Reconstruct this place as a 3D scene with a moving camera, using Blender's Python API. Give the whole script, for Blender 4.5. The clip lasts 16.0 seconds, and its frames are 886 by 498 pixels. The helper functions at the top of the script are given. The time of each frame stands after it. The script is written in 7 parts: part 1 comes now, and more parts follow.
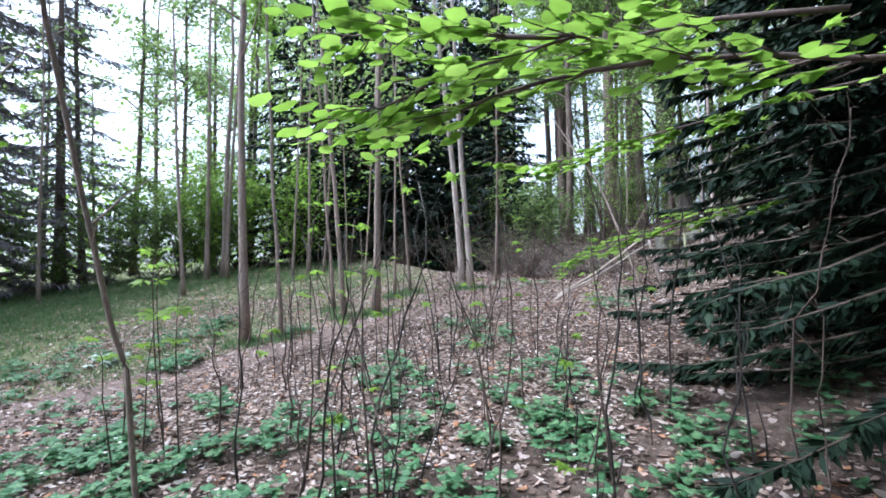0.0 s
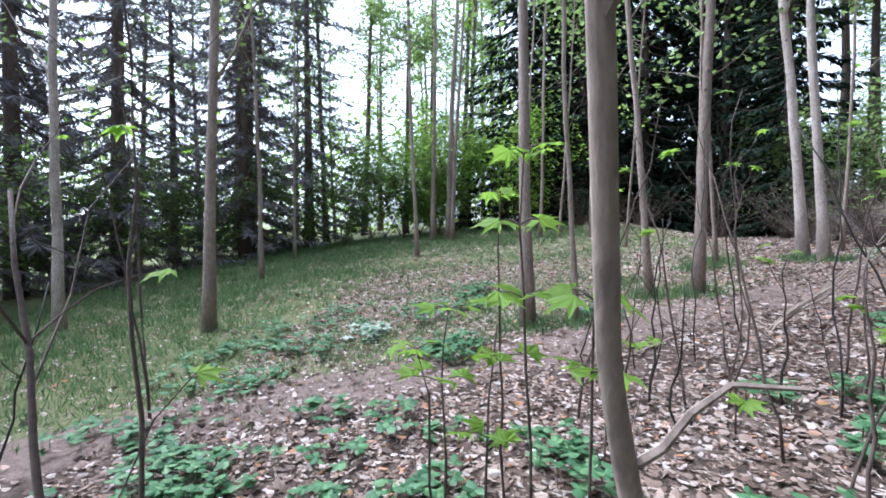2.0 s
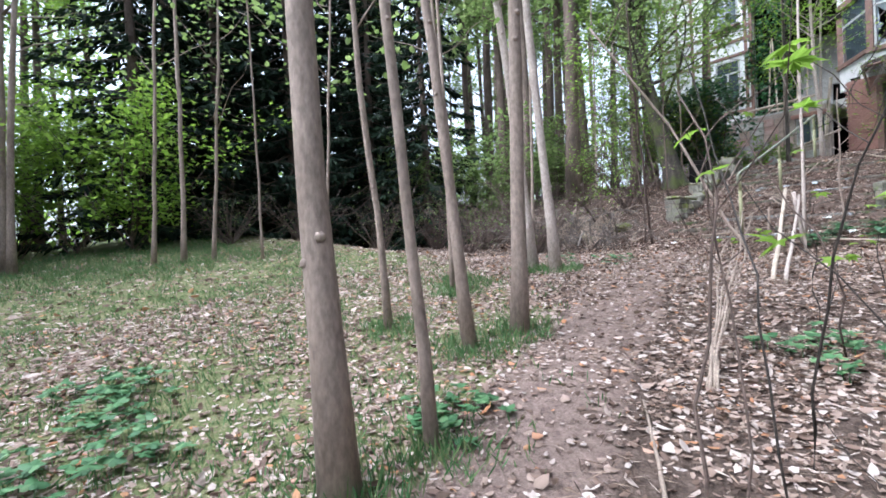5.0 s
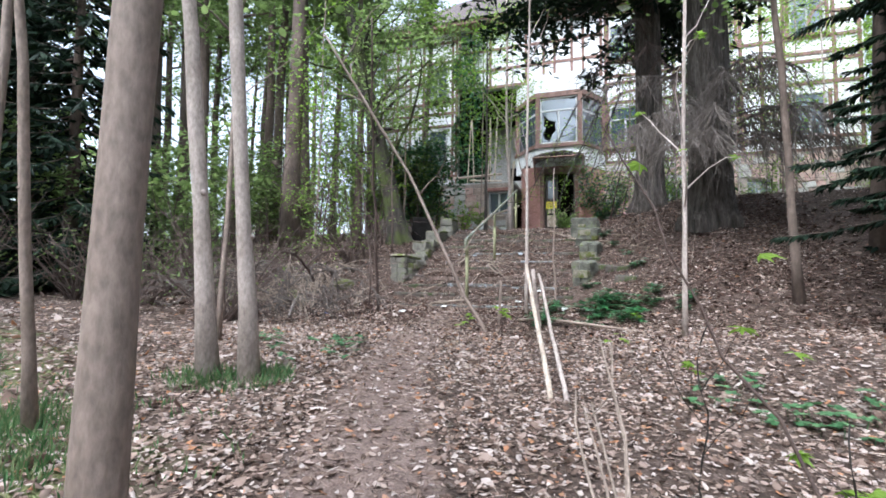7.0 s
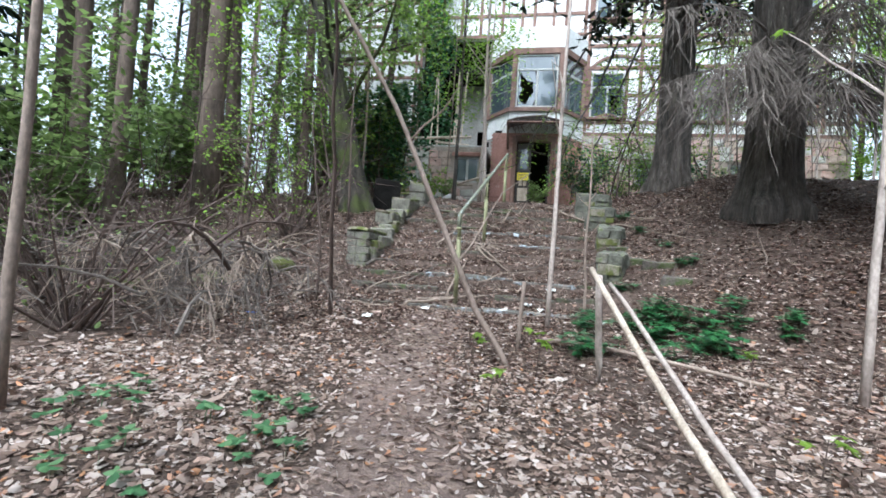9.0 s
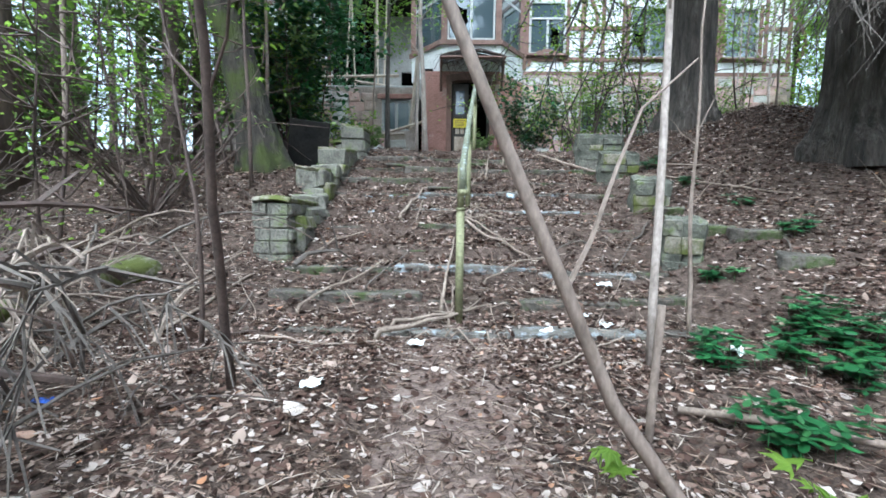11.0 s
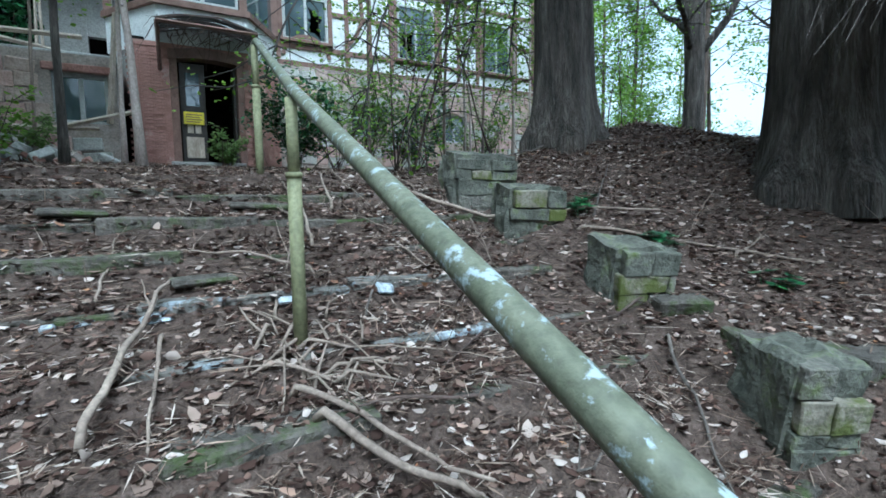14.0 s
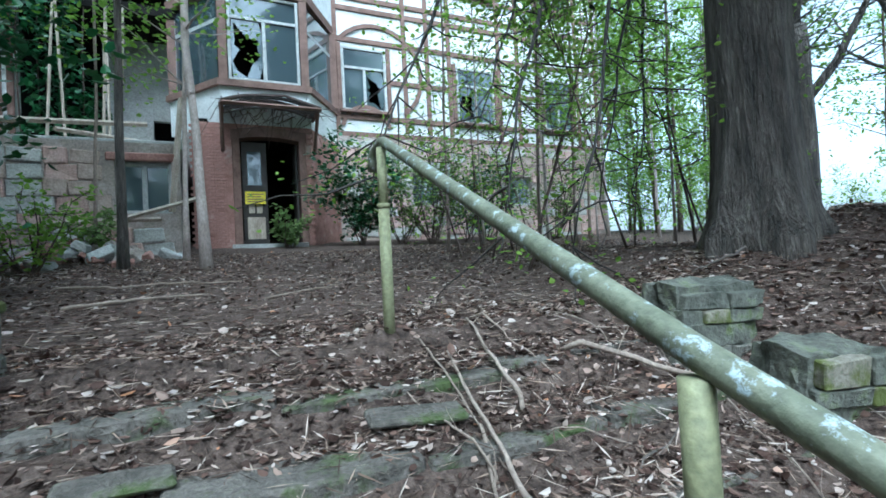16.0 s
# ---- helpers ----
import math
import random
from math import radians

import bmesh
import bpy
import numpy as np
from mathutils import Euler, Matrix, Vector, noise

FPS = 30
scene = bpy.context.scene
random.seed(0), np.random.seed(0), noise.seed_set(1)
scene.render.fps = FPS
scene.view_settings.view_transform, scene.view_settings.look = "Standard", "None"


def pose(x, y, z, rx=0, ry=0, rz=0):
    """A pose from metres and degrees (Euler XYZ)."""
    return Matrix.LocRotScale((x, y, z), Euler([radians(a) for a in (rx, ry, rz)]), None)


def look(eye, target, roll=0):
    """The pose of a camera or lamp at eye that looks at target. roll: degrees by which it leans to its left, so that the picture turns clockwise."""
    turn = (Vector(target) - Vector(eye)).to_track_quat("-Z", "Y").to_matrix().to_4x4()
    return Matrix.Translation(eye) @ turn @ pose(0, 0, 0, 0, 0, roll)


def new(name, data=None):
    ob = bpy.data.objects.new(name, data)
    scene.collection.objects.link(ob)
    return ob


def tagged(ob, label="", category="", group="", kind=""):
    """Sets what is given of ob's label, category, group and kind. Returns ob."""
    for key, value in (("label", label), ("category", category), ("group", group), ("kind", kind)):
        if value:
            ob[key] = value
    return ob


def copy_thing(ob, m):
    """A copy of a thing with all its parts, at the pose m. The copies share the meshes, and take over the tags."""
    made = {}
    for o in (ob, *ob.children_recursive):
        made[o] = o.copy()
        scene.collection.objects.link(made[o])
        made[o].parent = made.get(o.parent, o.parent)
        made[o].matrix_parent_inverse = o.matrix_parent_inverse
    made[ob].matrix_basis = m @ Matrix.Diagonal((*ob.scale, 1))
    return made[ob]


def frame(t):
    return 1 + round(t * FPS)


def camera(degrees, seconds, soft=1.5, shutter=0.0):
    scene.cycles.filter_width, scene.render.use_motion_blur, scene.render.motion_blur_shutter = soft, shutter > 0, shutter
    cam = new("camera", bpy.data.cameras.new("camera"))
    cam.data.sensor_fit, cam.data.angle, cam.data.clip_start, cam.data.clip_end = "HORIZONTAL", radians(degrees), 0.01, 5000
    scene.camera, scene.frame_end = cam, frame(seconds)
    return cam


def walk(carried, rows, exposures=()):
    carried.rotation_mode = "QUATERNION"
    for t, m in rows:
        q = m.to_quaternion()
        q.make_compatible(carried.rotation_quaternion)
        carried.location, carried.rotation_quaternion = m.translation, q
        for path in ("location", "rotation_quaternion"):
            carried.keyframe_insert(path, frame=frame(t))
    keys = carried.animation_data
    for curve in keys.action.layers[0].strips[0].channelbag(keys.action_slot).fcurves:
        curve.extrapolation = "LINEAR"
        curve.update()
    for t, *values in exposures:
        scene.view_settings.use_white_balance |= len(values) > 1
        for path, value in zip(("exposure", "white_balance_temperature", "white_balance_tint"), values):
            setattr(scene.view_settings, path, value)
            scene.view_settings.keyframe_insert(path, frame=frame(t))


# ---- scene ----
cam = camera(86.6, 16.0, soft=1.7)
# seconds, place, yaw, pitch, roll
PATH = [
    (0, 9.488, -3.260, 0.688, 74.47, 2.48, -0.90),
    (0.5, 8.835, -3.499, 0.639, 82.19, 1.71, -1.32),
    (1, 8.225, -3.803, 0.615, 89.04, 0.77, -0.69),
    (1.5, 7.655, -4.140, 0.604, 94.63, -0.99, -0.18),
    (2, 7.114, -4.429, 0.589, 97.46, -1.55, 0.19),
    (2.5, 6.622, -4.687, 0.526, 97.48, -2.31, -0.34),
    (3, 6.021, -4.931, 0.468, 97.22, -3.98, -0.10),
    (3.5, 5.483, -5.109, 0.479, 95.40, -4.76, -0.03),
    (4, 4.939, -5.234, 0.465, 85.98, -4.37, -1.21),
    (4.5, 4.440, -5.156, 0.542, 70.37, -2.45, -2.74),
    (5, 3.986, -4.945, 0.659, 53.01, -0.37, -2.68),
    (5.2, 3.838, -4.820, 0.704, 48.62, 0.74, -2.57),
    (7.3, 2.321, -2.705, 1.124, 16.08, 3.29, 1.50),
    (8, 1.914, -1.953, 1.236, 12.99, 2.43, 3.28),
    (10.3, 0.320, 0.895, 1.440, 6.61, -3.84, 2.38),
    (10.5, 0.241, 1.153, 1.457, 4.87, -4.20, 2.19),
    (11, 0.037, 1.851, 1.499, 1.29, -5.07, 0.74),
    (11.5, -0.160, 2.430, 1.570, -2.46, -6.22, 0.91),
    (12, -0.223, 3.068, 1.605, -5.13, -6.28, 0.36),
    (12.5, -0.259, 3.694, 1.653, -6.84, -6.81, -0.42),
    (13, -0.202, 4.237, 1.800, -11.50, -6.97, -0.75),
    (13.5, -0.196, 4.751, 1.980, -18.97, -5.75, -0.85),
    (14, -0.237, 5.235, 2.078, -29.14, -4.81, -0.96),
    (14.5, -0.195, 5.651, 2.224, -38.44, -5.84, -1.85),
    (15, -0.225, 6.092, 2.459, -40.58, -6.32, -2.52),
    (15.5, -0.384, 6.526, 2.592, -34.16, -4.18, -2.78),
    (16, -0.422, 6.841, 2.752, -24.34, 1.47, -3.02),
]
walk(cam, [(t, pose(x, y, z, 90 + p, -r, w)) for t, x, y, z, w, p, r in PATH],
     [(0, 2.0, 5200, 9), (3.0, 2.05, 5250, 10), (5.2, 2.1, 5500, 9), (8.0, 1.83, 5550, 6), (10.3, 1.95, 5200, 0), (12.5, 2.03, 5100, -3), (14.5, 1.3, 4750, -7), (16.0, 1.72, 4750, -7)])

# ---- light: bright overcast spring day ----
world = bpy.data.worlds.new("sky")
scene.world = world
world.use_nodes = True
wn = world.node_tree.nodes
sky = wn.new("ShaderNodeTexSky")
sky.sky_type, sky.sun_disc = "NISHITA", False
sky.sun_elevation, sky.sun_rotation = radians(55), radians(200)
sky.air_density, sky.dust_density = 1.0, 4.0
wn["Background"].inputs["Strength"].default_value = 0.15
hue = wn.new("ShaderNodeHueSaturation")
hue.inputs["Saturation"].default_value = 0.3
world.node_tree.links.new(sky.outputs[0], hue.inputs["Color"])
world.node_tree.links.new(hue.outputs[0], wn["Background"].inputs["Color"])
sun = new("sun", bpy.data.lights.new("sun", "SUN"))
sun.data.energy, sun.data.angle, sun.data.color = 1.2, radians(40), (1.0, 0.96, 0.9)
sun.matrix_world = look((0, 0, 0), (-math.sin(radians(200)) * math.cos(radians(55)), -math.cos(radians(200)) * math.cos(radians(55)), -math.sin(radians(55))))

# ---- materials ----
def material(name):
    m = bpy.data.materials.new(name)
    m.use_nodes = True
    return m, m.node_tree.nodes, m.node_tree.links, m.node_tree.nodes["Principled BSDF"]


def ramp_node(ns, stops):
    r = ns.new("ShaderNodeValToRGB")
    e = r.color_ramp.elements
    while len(e) < len(stops):
        e.new(0.5)
    for k, (p, c) in zip(e, stops):
        k.position, k.color = p, (*c, 1)
    return r


def noise_node(ns, ls, scale, detail=4, rough=0.6, source="Object", stretch=None):
    co = ns.new("ShaderNodeTexCoord")
    n = ns.new("ShaderNodeTexNoise")
    n.inputs["Scale"].default_value, n.inputs["Detail"].default_value, n.inputs["Roughness"].default_value = scale, detail, rough
    if stretch:
        mp = ns.new("ShaderNodeMapping")
        mp.inputs["Scale"].default_value = stretch
        ls.new(co.outputs[source], mp.inputs[0])
        ls.new(mp.outputs[0], n.inputs["Vector"])
    else:
        ls.new(co.outputs[source], n.inputs["Vector"])
    return n


def mix_node(ns, ls, kind, fac, a, b):
    m = ns.new("ShaderNodeMix")
    m.data_type, m.blend_type = "RGBA", kind
    for sock, v in ((m.inputs[0], fac), (m.inputs[6], a), (m.inputs[7], b)):
        if hasattr(v, "is_linked"):
            ls.new(v, sock)
        else:
            sock.default_value = v if isinstance(v, float) else (*v, 1)
    return m.outputs[2]


def rough_surface(name, stops, scale=6.0, fine=60.0, roughness=0.85, bump=0.4, stretch=None, patch=None, patch_scale=2.0, patch_edge=(0.5, 0.62), depth=0.01):
    """Two scales of colour variation, fine relief, and optional patches (moss, stains) of another colour."""
    m, ns, ls, b = material(name)
    n1 = noise_node(ns, ls, scale, stretch=stretch)
    r = ramp_node(ns, stops)
    ls.new(n1.outputs[0], r.inputs[0])
    n2 = noise_node(ns, ls, fine, 3, stretch=stretch)
    r2 = ramp_node(ns, [(0.3, (0.62, 0.62, 0.62)), (0.7, (1.3, 1.3, 1.3))])
    ls.new(n2.outputs[0], r2.inputs[0])
    col = mix_node(ns, ls, "MULTIPLY", 0.8, r.outputs[0], r2.outputs[0])
    if patch:
        n3 = noise_node(ns, ls, patch_scale, 6, 0.7)
        r3 = ramp_node(ns, [(patch_edge[0], (0, 0, 0)), (patch_edge[1], (1, 1, 1))])
        ls.new(n3.outputs[0], r3.inputs[0])
        col = mix_node(ns, ls, "MIX", r3.outputs[0], col, patch)
    ls.new(col, b.inputs["Base Color"])
    b.inputs["Roughness"].default_value = roughness
    bp = ns.new("ShaderNodeBump")
    bp.inputs["Strength"].default_value, bp.inputs["Distance"].default_value = bump, depth
    add = ns.new("ShaderNodeMath")
    ls.new(n1.outputs[0], add.inputs[0])
    ls.new(n2.outputs[0], add.inputs[1])
    ls.new(add.outputs[0], bp.inputs["Height"])
    ls.new(bp.outputs[0], b.inputs["Normal"])
    return m


def leafy(name, stops, roughness=0.5, through_light=0.45, gloss=0.3):
    """Leaves: colour differs leaf by leaf, and light shines through."""
    m, ns, ls, b = material(name)
    g = ns.new("ShaderNodeNewGeometry")
    r = ramp_node(ns, stops)
    ls.new(g.outputs["Random Per Island"], r.inputs[0])
    n = noise_node(ns, ls, 9.0, 2)
    r2 = ramp_node(ns, [(0.3, (0.75, 0.75, 0.75)), (0.7, (1.2, 1.2, 1.2))])
    ls.new(n.outputs[0], r2.inputs[0])
    col = mix_node(ns, ls, "MULTIPLY", 0.7, r.outputs[0], r2.outputs[0])
    ls.new(col, b.inputs["Base Color"])
    b.inputs["Roughness"].default_value = roughness
    b.inputs["Specular IOR Level"].default_value = gloss
    if through_light:
        t = ns.new("ShaderNodeBsdfTranslucent")
        ls.new(col, t.inputs[0])
        mx = ns.new("ShaderNodeMixShader")
        mx.inputs[0].default_value = through_light
        ls.new(b.outputs[0], mx.inputs[1])
        ls.new(t.outputs[0], mx.inputs[2])
        ls.new(mx.outputs[0], ns["Material Output"].inputs[0])
    return m


def plain(name, color, roughness=0.6, metal=0.0, scale=12.0):
    c = Vector(color)
    m = rough_surface(name, [(0.3, tuple(c * 0.75)), (0.7, tuple(c * 1.2))], scale, 90, roughness, 0.2)
    m.node_tree.nodes["Principled BSDF"].inputs["Metallic"].default_value = metal
    return m


def ground_material():
    m, ns, ls, b = material("forest_floor")
    at = ns.new("ShaderNodeAttribute")
    at.attribute_name = "cover"
    sep = ns.new("ShaderNodeSeparateColor")
    ls.new(at.outputs["Color"], sep.inputs[0])
    n1 = noise_node(ns, ls, 1.3, 6)
    n2 = noise_node(ns, ls, 14, 6, 0.7)
    n3 = noise_node(ns, ls, 70, 4, 0.7)
    litter = ramp_node(ns, [(0.3, (0.042, 0.03, 0.024)), (0.5, (0.1, 0.07, 0.057)), (0.72, (0.19, 0.142, 0.118))])
    ls.new(n2.outputs[0], litter.inputs[0])
    soil = ramp_node(ns, [(0.3, (0.145, 0.1, 0.085)), (0.7, (0.29, 0.215, 0.185))])
    ls.new(n2.outputs[0], soil.inputs[0])
    grass = ramp_node(ns, [(0.3, (0.085, 0.12, 0.045)), (0.5, (0.16, 0.17, 0.075)), (0.7, (0.27, 0.23, 0.15))])
    ls.new(n2.outputs[0], grass.inputs[0])
    # cover.r: grass, cover.g: bare soil; ragged by noise
    def ragged(sock):
        a = ns.new("ShaderNodeMath")
        a.operation = "ADD"
        ls.new(sock, a.inputs[0])
        s = ns.new("ShaderNodeMath")
        s.operation = "MULTIPLY_ADD"
        ls.new(n1.outputs[0], s.inputs[0])
        s.inputs[1].default_value, s.inputs[2].default_value = 1.2, -0.6
        ls.new(s.outputs[0], a.inputs[1])
        q = ramp_node(ns, [(0.38, (0, 0, 0)), (0.6, (1, 1, 1))])
        ls.new(a.outputs[0], q.inputs[0])
        return q.outputs[0]
    c = mix_node(ns, ls, "MIX", ragged(sep.outputs[0]), litter.outputs[0], grass.outputs[0])
    c = mix_node(ns, ls, "MIX", ragged(sep.outputs[1]), c, soil.outputs[0])
    fine = ramp_node(ns, [(0.3, (0.55, 0.55, 0.55)), (0.7, (1.4, 1.4, 1.4))])
    ls.new(n3.outputs[0], fine.inputs[0])
    c = mix_node(ns, ls, "MULTIPLY", 0.8, c, fine.outputs[0])
    ls.new(c, b.inputs["Base Color"])
    b.inputs["Roughness"].default_value = 0.95
    b.inputs["Specular IOR Level"].default_value = 0.2
    bp = ns.new("ShaderNodeBump")
    bp.inputs["Strength"].default_value, bp.inputs["Distance"].default_value = 0.8, 0.03
    ad = ns.new("ShaderNodeMath")
    ls.new(n2.outputs[0], ad.inputs[0])
    ls.new(n3.outputs[0], ad.inputs[1])
    ls.new(ad.outputs[0], bp.inputs["Height"])
    ls.new(bp.outputs[0], b.inputs["Normal"])
    return m


M_GROUND = ground_material()
M_BARK = rough_surface("smooth_bark", [(0.3, (0.17, 0.125, 0.1)), (0.6, (0.27, 0.205, 0.17)), (0.75, (0.34, 0.275, 0.235))], 5, 45, 0.8, 0.5, stretch=(1, 1, 0.45))
M_BARK_PALE = rough_surface("pale_bark", [(0.3, (0.27, 0.215, 0.185)), (0.7, (0.48, 0.4, 0.36))], 5, 45, 0.8, 0.4, stretch=(1, 1, 0.5))
M_BARK_DARK = rough_surface("furrowed_bark", [(0.3, (0.035, 0.029, 0.025)), (0.52, (0.11, 0.09, 0.076)), (0.72, (0.21, 0.18, 0.155))], 7, 34, 0.95, 1.0, stretch=(1.6, 1.6, 0.25), depth=0.12)
M_BARK_FAR = rough_surface("forest_bark", [(0.3, (0.07, 0.05, 0.04)), (0.7, (0.17, 0.125, 0.1))], 4, 25, 0.95, 0.5, stretch=(1, 1, 0.4))
M_BARK_MOSS = rough_surface("mossy_bark", [(0.3, (0.018, 0.015, 0.012)), (0.7, (0.06, 0.048, 0.037))], 8, 30, 0.95, 1.0, stretch=(1.5, 1.5, 0.35), patch=(0.05, 0.06, 0.012), patch_scale=1.9, patch_edge=(0.47, 0.58), depth=0.04)
M_TWIG = rough_surface("dark_twig", [(0.3, (0.05, 0.033, 0.028)), (0.7, (0.12, 0.08, 0.065))], 6, 60, 0.8, 0.3)
M_TWIG_PALE = rough_surface("dead_twig", [(0.3, (0.17, 0.125, 0.1)), (0.7, (0.33, 0.26, 0.21))], 6, 60, 0.9, 0.3)
M_TWIG_DRAPE = rough_surface("grey_dead_twig", [(0.3, (0.07, 0.056, 0.047)), (0.7, (0.16, 0.132, 0.115))], 6, 60, 0.9, 0.3)
M_TWIG_DARK = rough_surface("wet_dark_twig", [(0.3, (0.016, 0.012, 0.01)), (0.7, (0.045, 0.033, 0.027))], 6, 60, 0.7, 0.3)
M_LEAF_SPRING = leafy("spring_leaves", [(0.0, (0.14, 0.24, 0.03)), (0.5, (0.21, 0.34, 0.045)), (1.0, (0.29, 0.42, 0.08))], 0.5, 0.62)
M_LEAF_WOOD = leafy("woodland_leaves", [(0.0, (0.12, 0.175, 0.05)), (0.5, (0.17, 0.245, 0.075)), (1.0, (0.24, 0.31, 0.115))], 0.55, 0.6)
M_NEEDLE = leafy("spruce_needles", [(0.0, (0.008, 0.016, 0.01)), (0.5, (0.014, 0.028, 0.016)), (1.0, (0.025, 0.042, 0.022))], 0.6, 0.12, 0.15)
M_NEEDLE_GREY = leafy("thin_spruce_needles", [(0.0, (0.11, 0.1, 0.1)), (0.5, (0.17, 0.155, 0.16)), (1.0, (0.25, 0.23, 0.24))], 0.7, 0.2, 0.15)
M_LAUREL = leafy("glossy_evergreen_leaves", [(0.0, (0.015, 0.06, 0.02)), (0.6, (0.03, 0.11, 0.035)), (1.0, (0.06, 0.16, 0.05))], 0.28, 0.15, 0.5)
M_HERB = leafy("green_herb_leaves", [(0.0, (0.045, 0.105, 0.045)), (0.5, (0.085, 0.19, 0.08)), (1.0, (0.17, 0.28, 0.13))], 0.5, 0.3)
M_GRASS = leafy("grass_blades", [(0.0, (0.06, 0.135, 0.05)), (0.6, (0.11, 0.2, 0.075)), (1.0, (0.24, 0.25, 0.12))], 0.6, 0.4)
M_LITTER = leafy("dry_beech_leaves", [(0.0, (0.09, 0.06, 0.046)), (0.25, (0.2, 0.135, 0.107)), (0.6, (0.36, 0.27, 0.225)), (0.92, (0.54, 0.46, 0.42)), (0.97, (0.4, 0.19, 0.1)), (1.0, (0.45, 0.25, 0.14))], 0.75, 0.2, 0.2)
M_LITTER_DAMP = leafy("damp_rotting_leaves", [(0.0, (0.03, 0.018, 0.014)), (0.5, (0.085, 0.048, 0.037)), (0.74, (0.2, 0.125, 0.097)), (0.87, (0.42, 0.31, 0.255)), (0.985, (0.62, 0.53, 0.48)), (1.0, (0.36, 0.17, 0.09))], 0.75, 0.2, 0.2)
M_STONE = rough_surface("mossy_stone", [(0.3, (0.09, 0.083, 0.068)), (0.6, (0.2, 0.185, 0.155)), (0.75, (0.3, 0.28, 0.245))], 5, 40, 0.95, 0.9, patch=(0.10, 0.12, 0.04), patch_scale=5, patch_edge=(0.52, 0.66), depth=0.02)
M_STEP = rough_surface("stone_step", [(0.3, (0.05, 0.042, 0.034)), (0.7, (0.15, 0.128, 0.11))], 6, 45, 0.95, 0.9, patch=(0.055, 0.07, 0.02), patch_scale=4, patch_edge=(0.5, 0.62), depth=0.02)
M_STEP_LICHEN = rough_surface("lichened_stone_step", [(0.3, (0.09, 0.08, 0.07)), (0.7, (0.22, 0.2, 0.18))], 6, 45, 0.95, 0.9, patch=(0.28, 0.31, 0.34), patch_scale=7, patch_edge=(0.54, 0.62), depth=0.02)
M_LICHEN = rough_surface("pale_lichen_paint", [(0.3, (0.16, 0.17, 0.18)), (0.6, (0.45, 0.49, 0.53))], 22, 50, 0.9, 0.5)
M_RAIL = rough_surface("algae_painted_steel", [(0.3, (0.11, 0.115, 0.075)), (0.7, (0.19, 0.19, 0.135))], 6, 50, 0.6, 0.3, patch=(0.38, 0.43, 0.46), patch_scale=22, patch_edge=(0.56, 0.63))
M_POST = rough_surface("yellow_green_painted_steel", [(0.3, (0.16, 0.155, 0.08)), (0.7, (0.28, 0.27, 0.15))], 4, 50, 0.7, 0.3, patch=(0.17, 0.13, 0.08), patch_scale=6, patch_edge=(0.6, 0.68))
M_RENDER = rough_surface("stained_white_render", [(0.3, (0.55, 0.56, 0.56)), (0.65, (0.78, 0.78, 0.77))], 1.6, 40, 0.9, 0.3, patch=(0.42, 0.41, 0.38), patch_scale=0.8, patch_edge=(0.6, 0.75))
M_TIMBER = rough_surface("brown_timber", [(0.3, (0.13, 0.075, 0.058)), (0.7, (0.24, 0.145, 0.115))], 4, 50, 0.85, 0.5)
M_BRICK = rough_surface("red_brick", [(0.3, (0.23, 0.115, 0.09)), (0.6, (0.38, 0.21, 0.175)), (0.75, (0.5, 0.35, 0.3))], 3, 40, 0.95, 0.6, patch=(0.4, 0.33, 0.29), patch_scale=1.4, patch_edge=(0.56, 0.7))
M_RUBBLE = rough_surface("sandstone_rubble", [(0.3, (0.22, 0.18, 0.155)), (0.5, (0.34, 0.28, 0.245)), (0.7, (0.46, 0.4, 0.36))], 1.5, 30, 0.95, 0.6)
# near-black colour stands in for shade inside rooms; also the black leaning sheet
M_DARK = rough_surface("unlit_room_and_black_sheet", [(0.3, (0.008, 0.008, 0.008)), (0.7, (0.025, 0.022, 0.02))], 3, 30, 0.95, 0.3)
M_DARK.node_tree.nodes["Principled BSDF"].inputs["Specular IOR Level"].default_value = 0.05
M_CONCRETE = rough_surface("grey_plaster", [(0.3, (0.3, 0.29, 0.27)), (0.7, (0.5, 0.49, 0.47))], 1.2, 30, 0.9, 0.4)
M_FRAME = plain("weathered_white_frame", (0.42, 0.42, 0.41), 0.7)
M_DOOR = plain("dark_brown_door", (0.035, 0.025, 0.02), 0.5)
M_YELLOW = plain("yellow_sign", (0.75, 0.62, 0.03), 0.5)
M_ROOF = rough_surface("dark_roof_tiles", [(0.3, (0.05, 0.04, 0.038)), (0.7, (0.12, 0.09, 0.08))], 4, 40, 0.9, 0.6)
M_SILVER = leafy("silvery_leaves", [(0.0, (0.3, 0.36, 0.28)), (1.0, (0.5, 0.55, 0.45))], 0.7, 0.2)
M_WHITE = plain("white_petals", (0.75, 0.76, 0.74), 0.6)
M_CUTWOOD = rough_surface("bare_wood", [(0.3, (0.33, 0.26, 0.2)), (0.7, (0.55, 0.46, 0.38))], 8, 60, 0.9, 0.4, stretch=(1, 1, 0.3))


def glass_material():
    m, ns, ls, b = material("dusty_window_glass")
    b.inputs["Base Color"].default_value = (0.06, 0.08, 0.09, 1)
    b.inputs["Roughness"].default_value = 0.06
    b.inputs["Specular IOR Level"].default_value = 1.0
    b.inputs["Coat Weight"].default_value = 1.0
    n = noise_node(ns, ls, 1.2, 3)
    bp = ns.new("ShaderNodeBump")
    bp.inputs["Strength"].default_value, bp.inputs["Distance"].default_value = 0.08, 0.05
    ls.new(n.outputs[0], bp.inputs["Height"])
    ls.new(bp.outputs[0], b.inputs["Normal"])
    return m


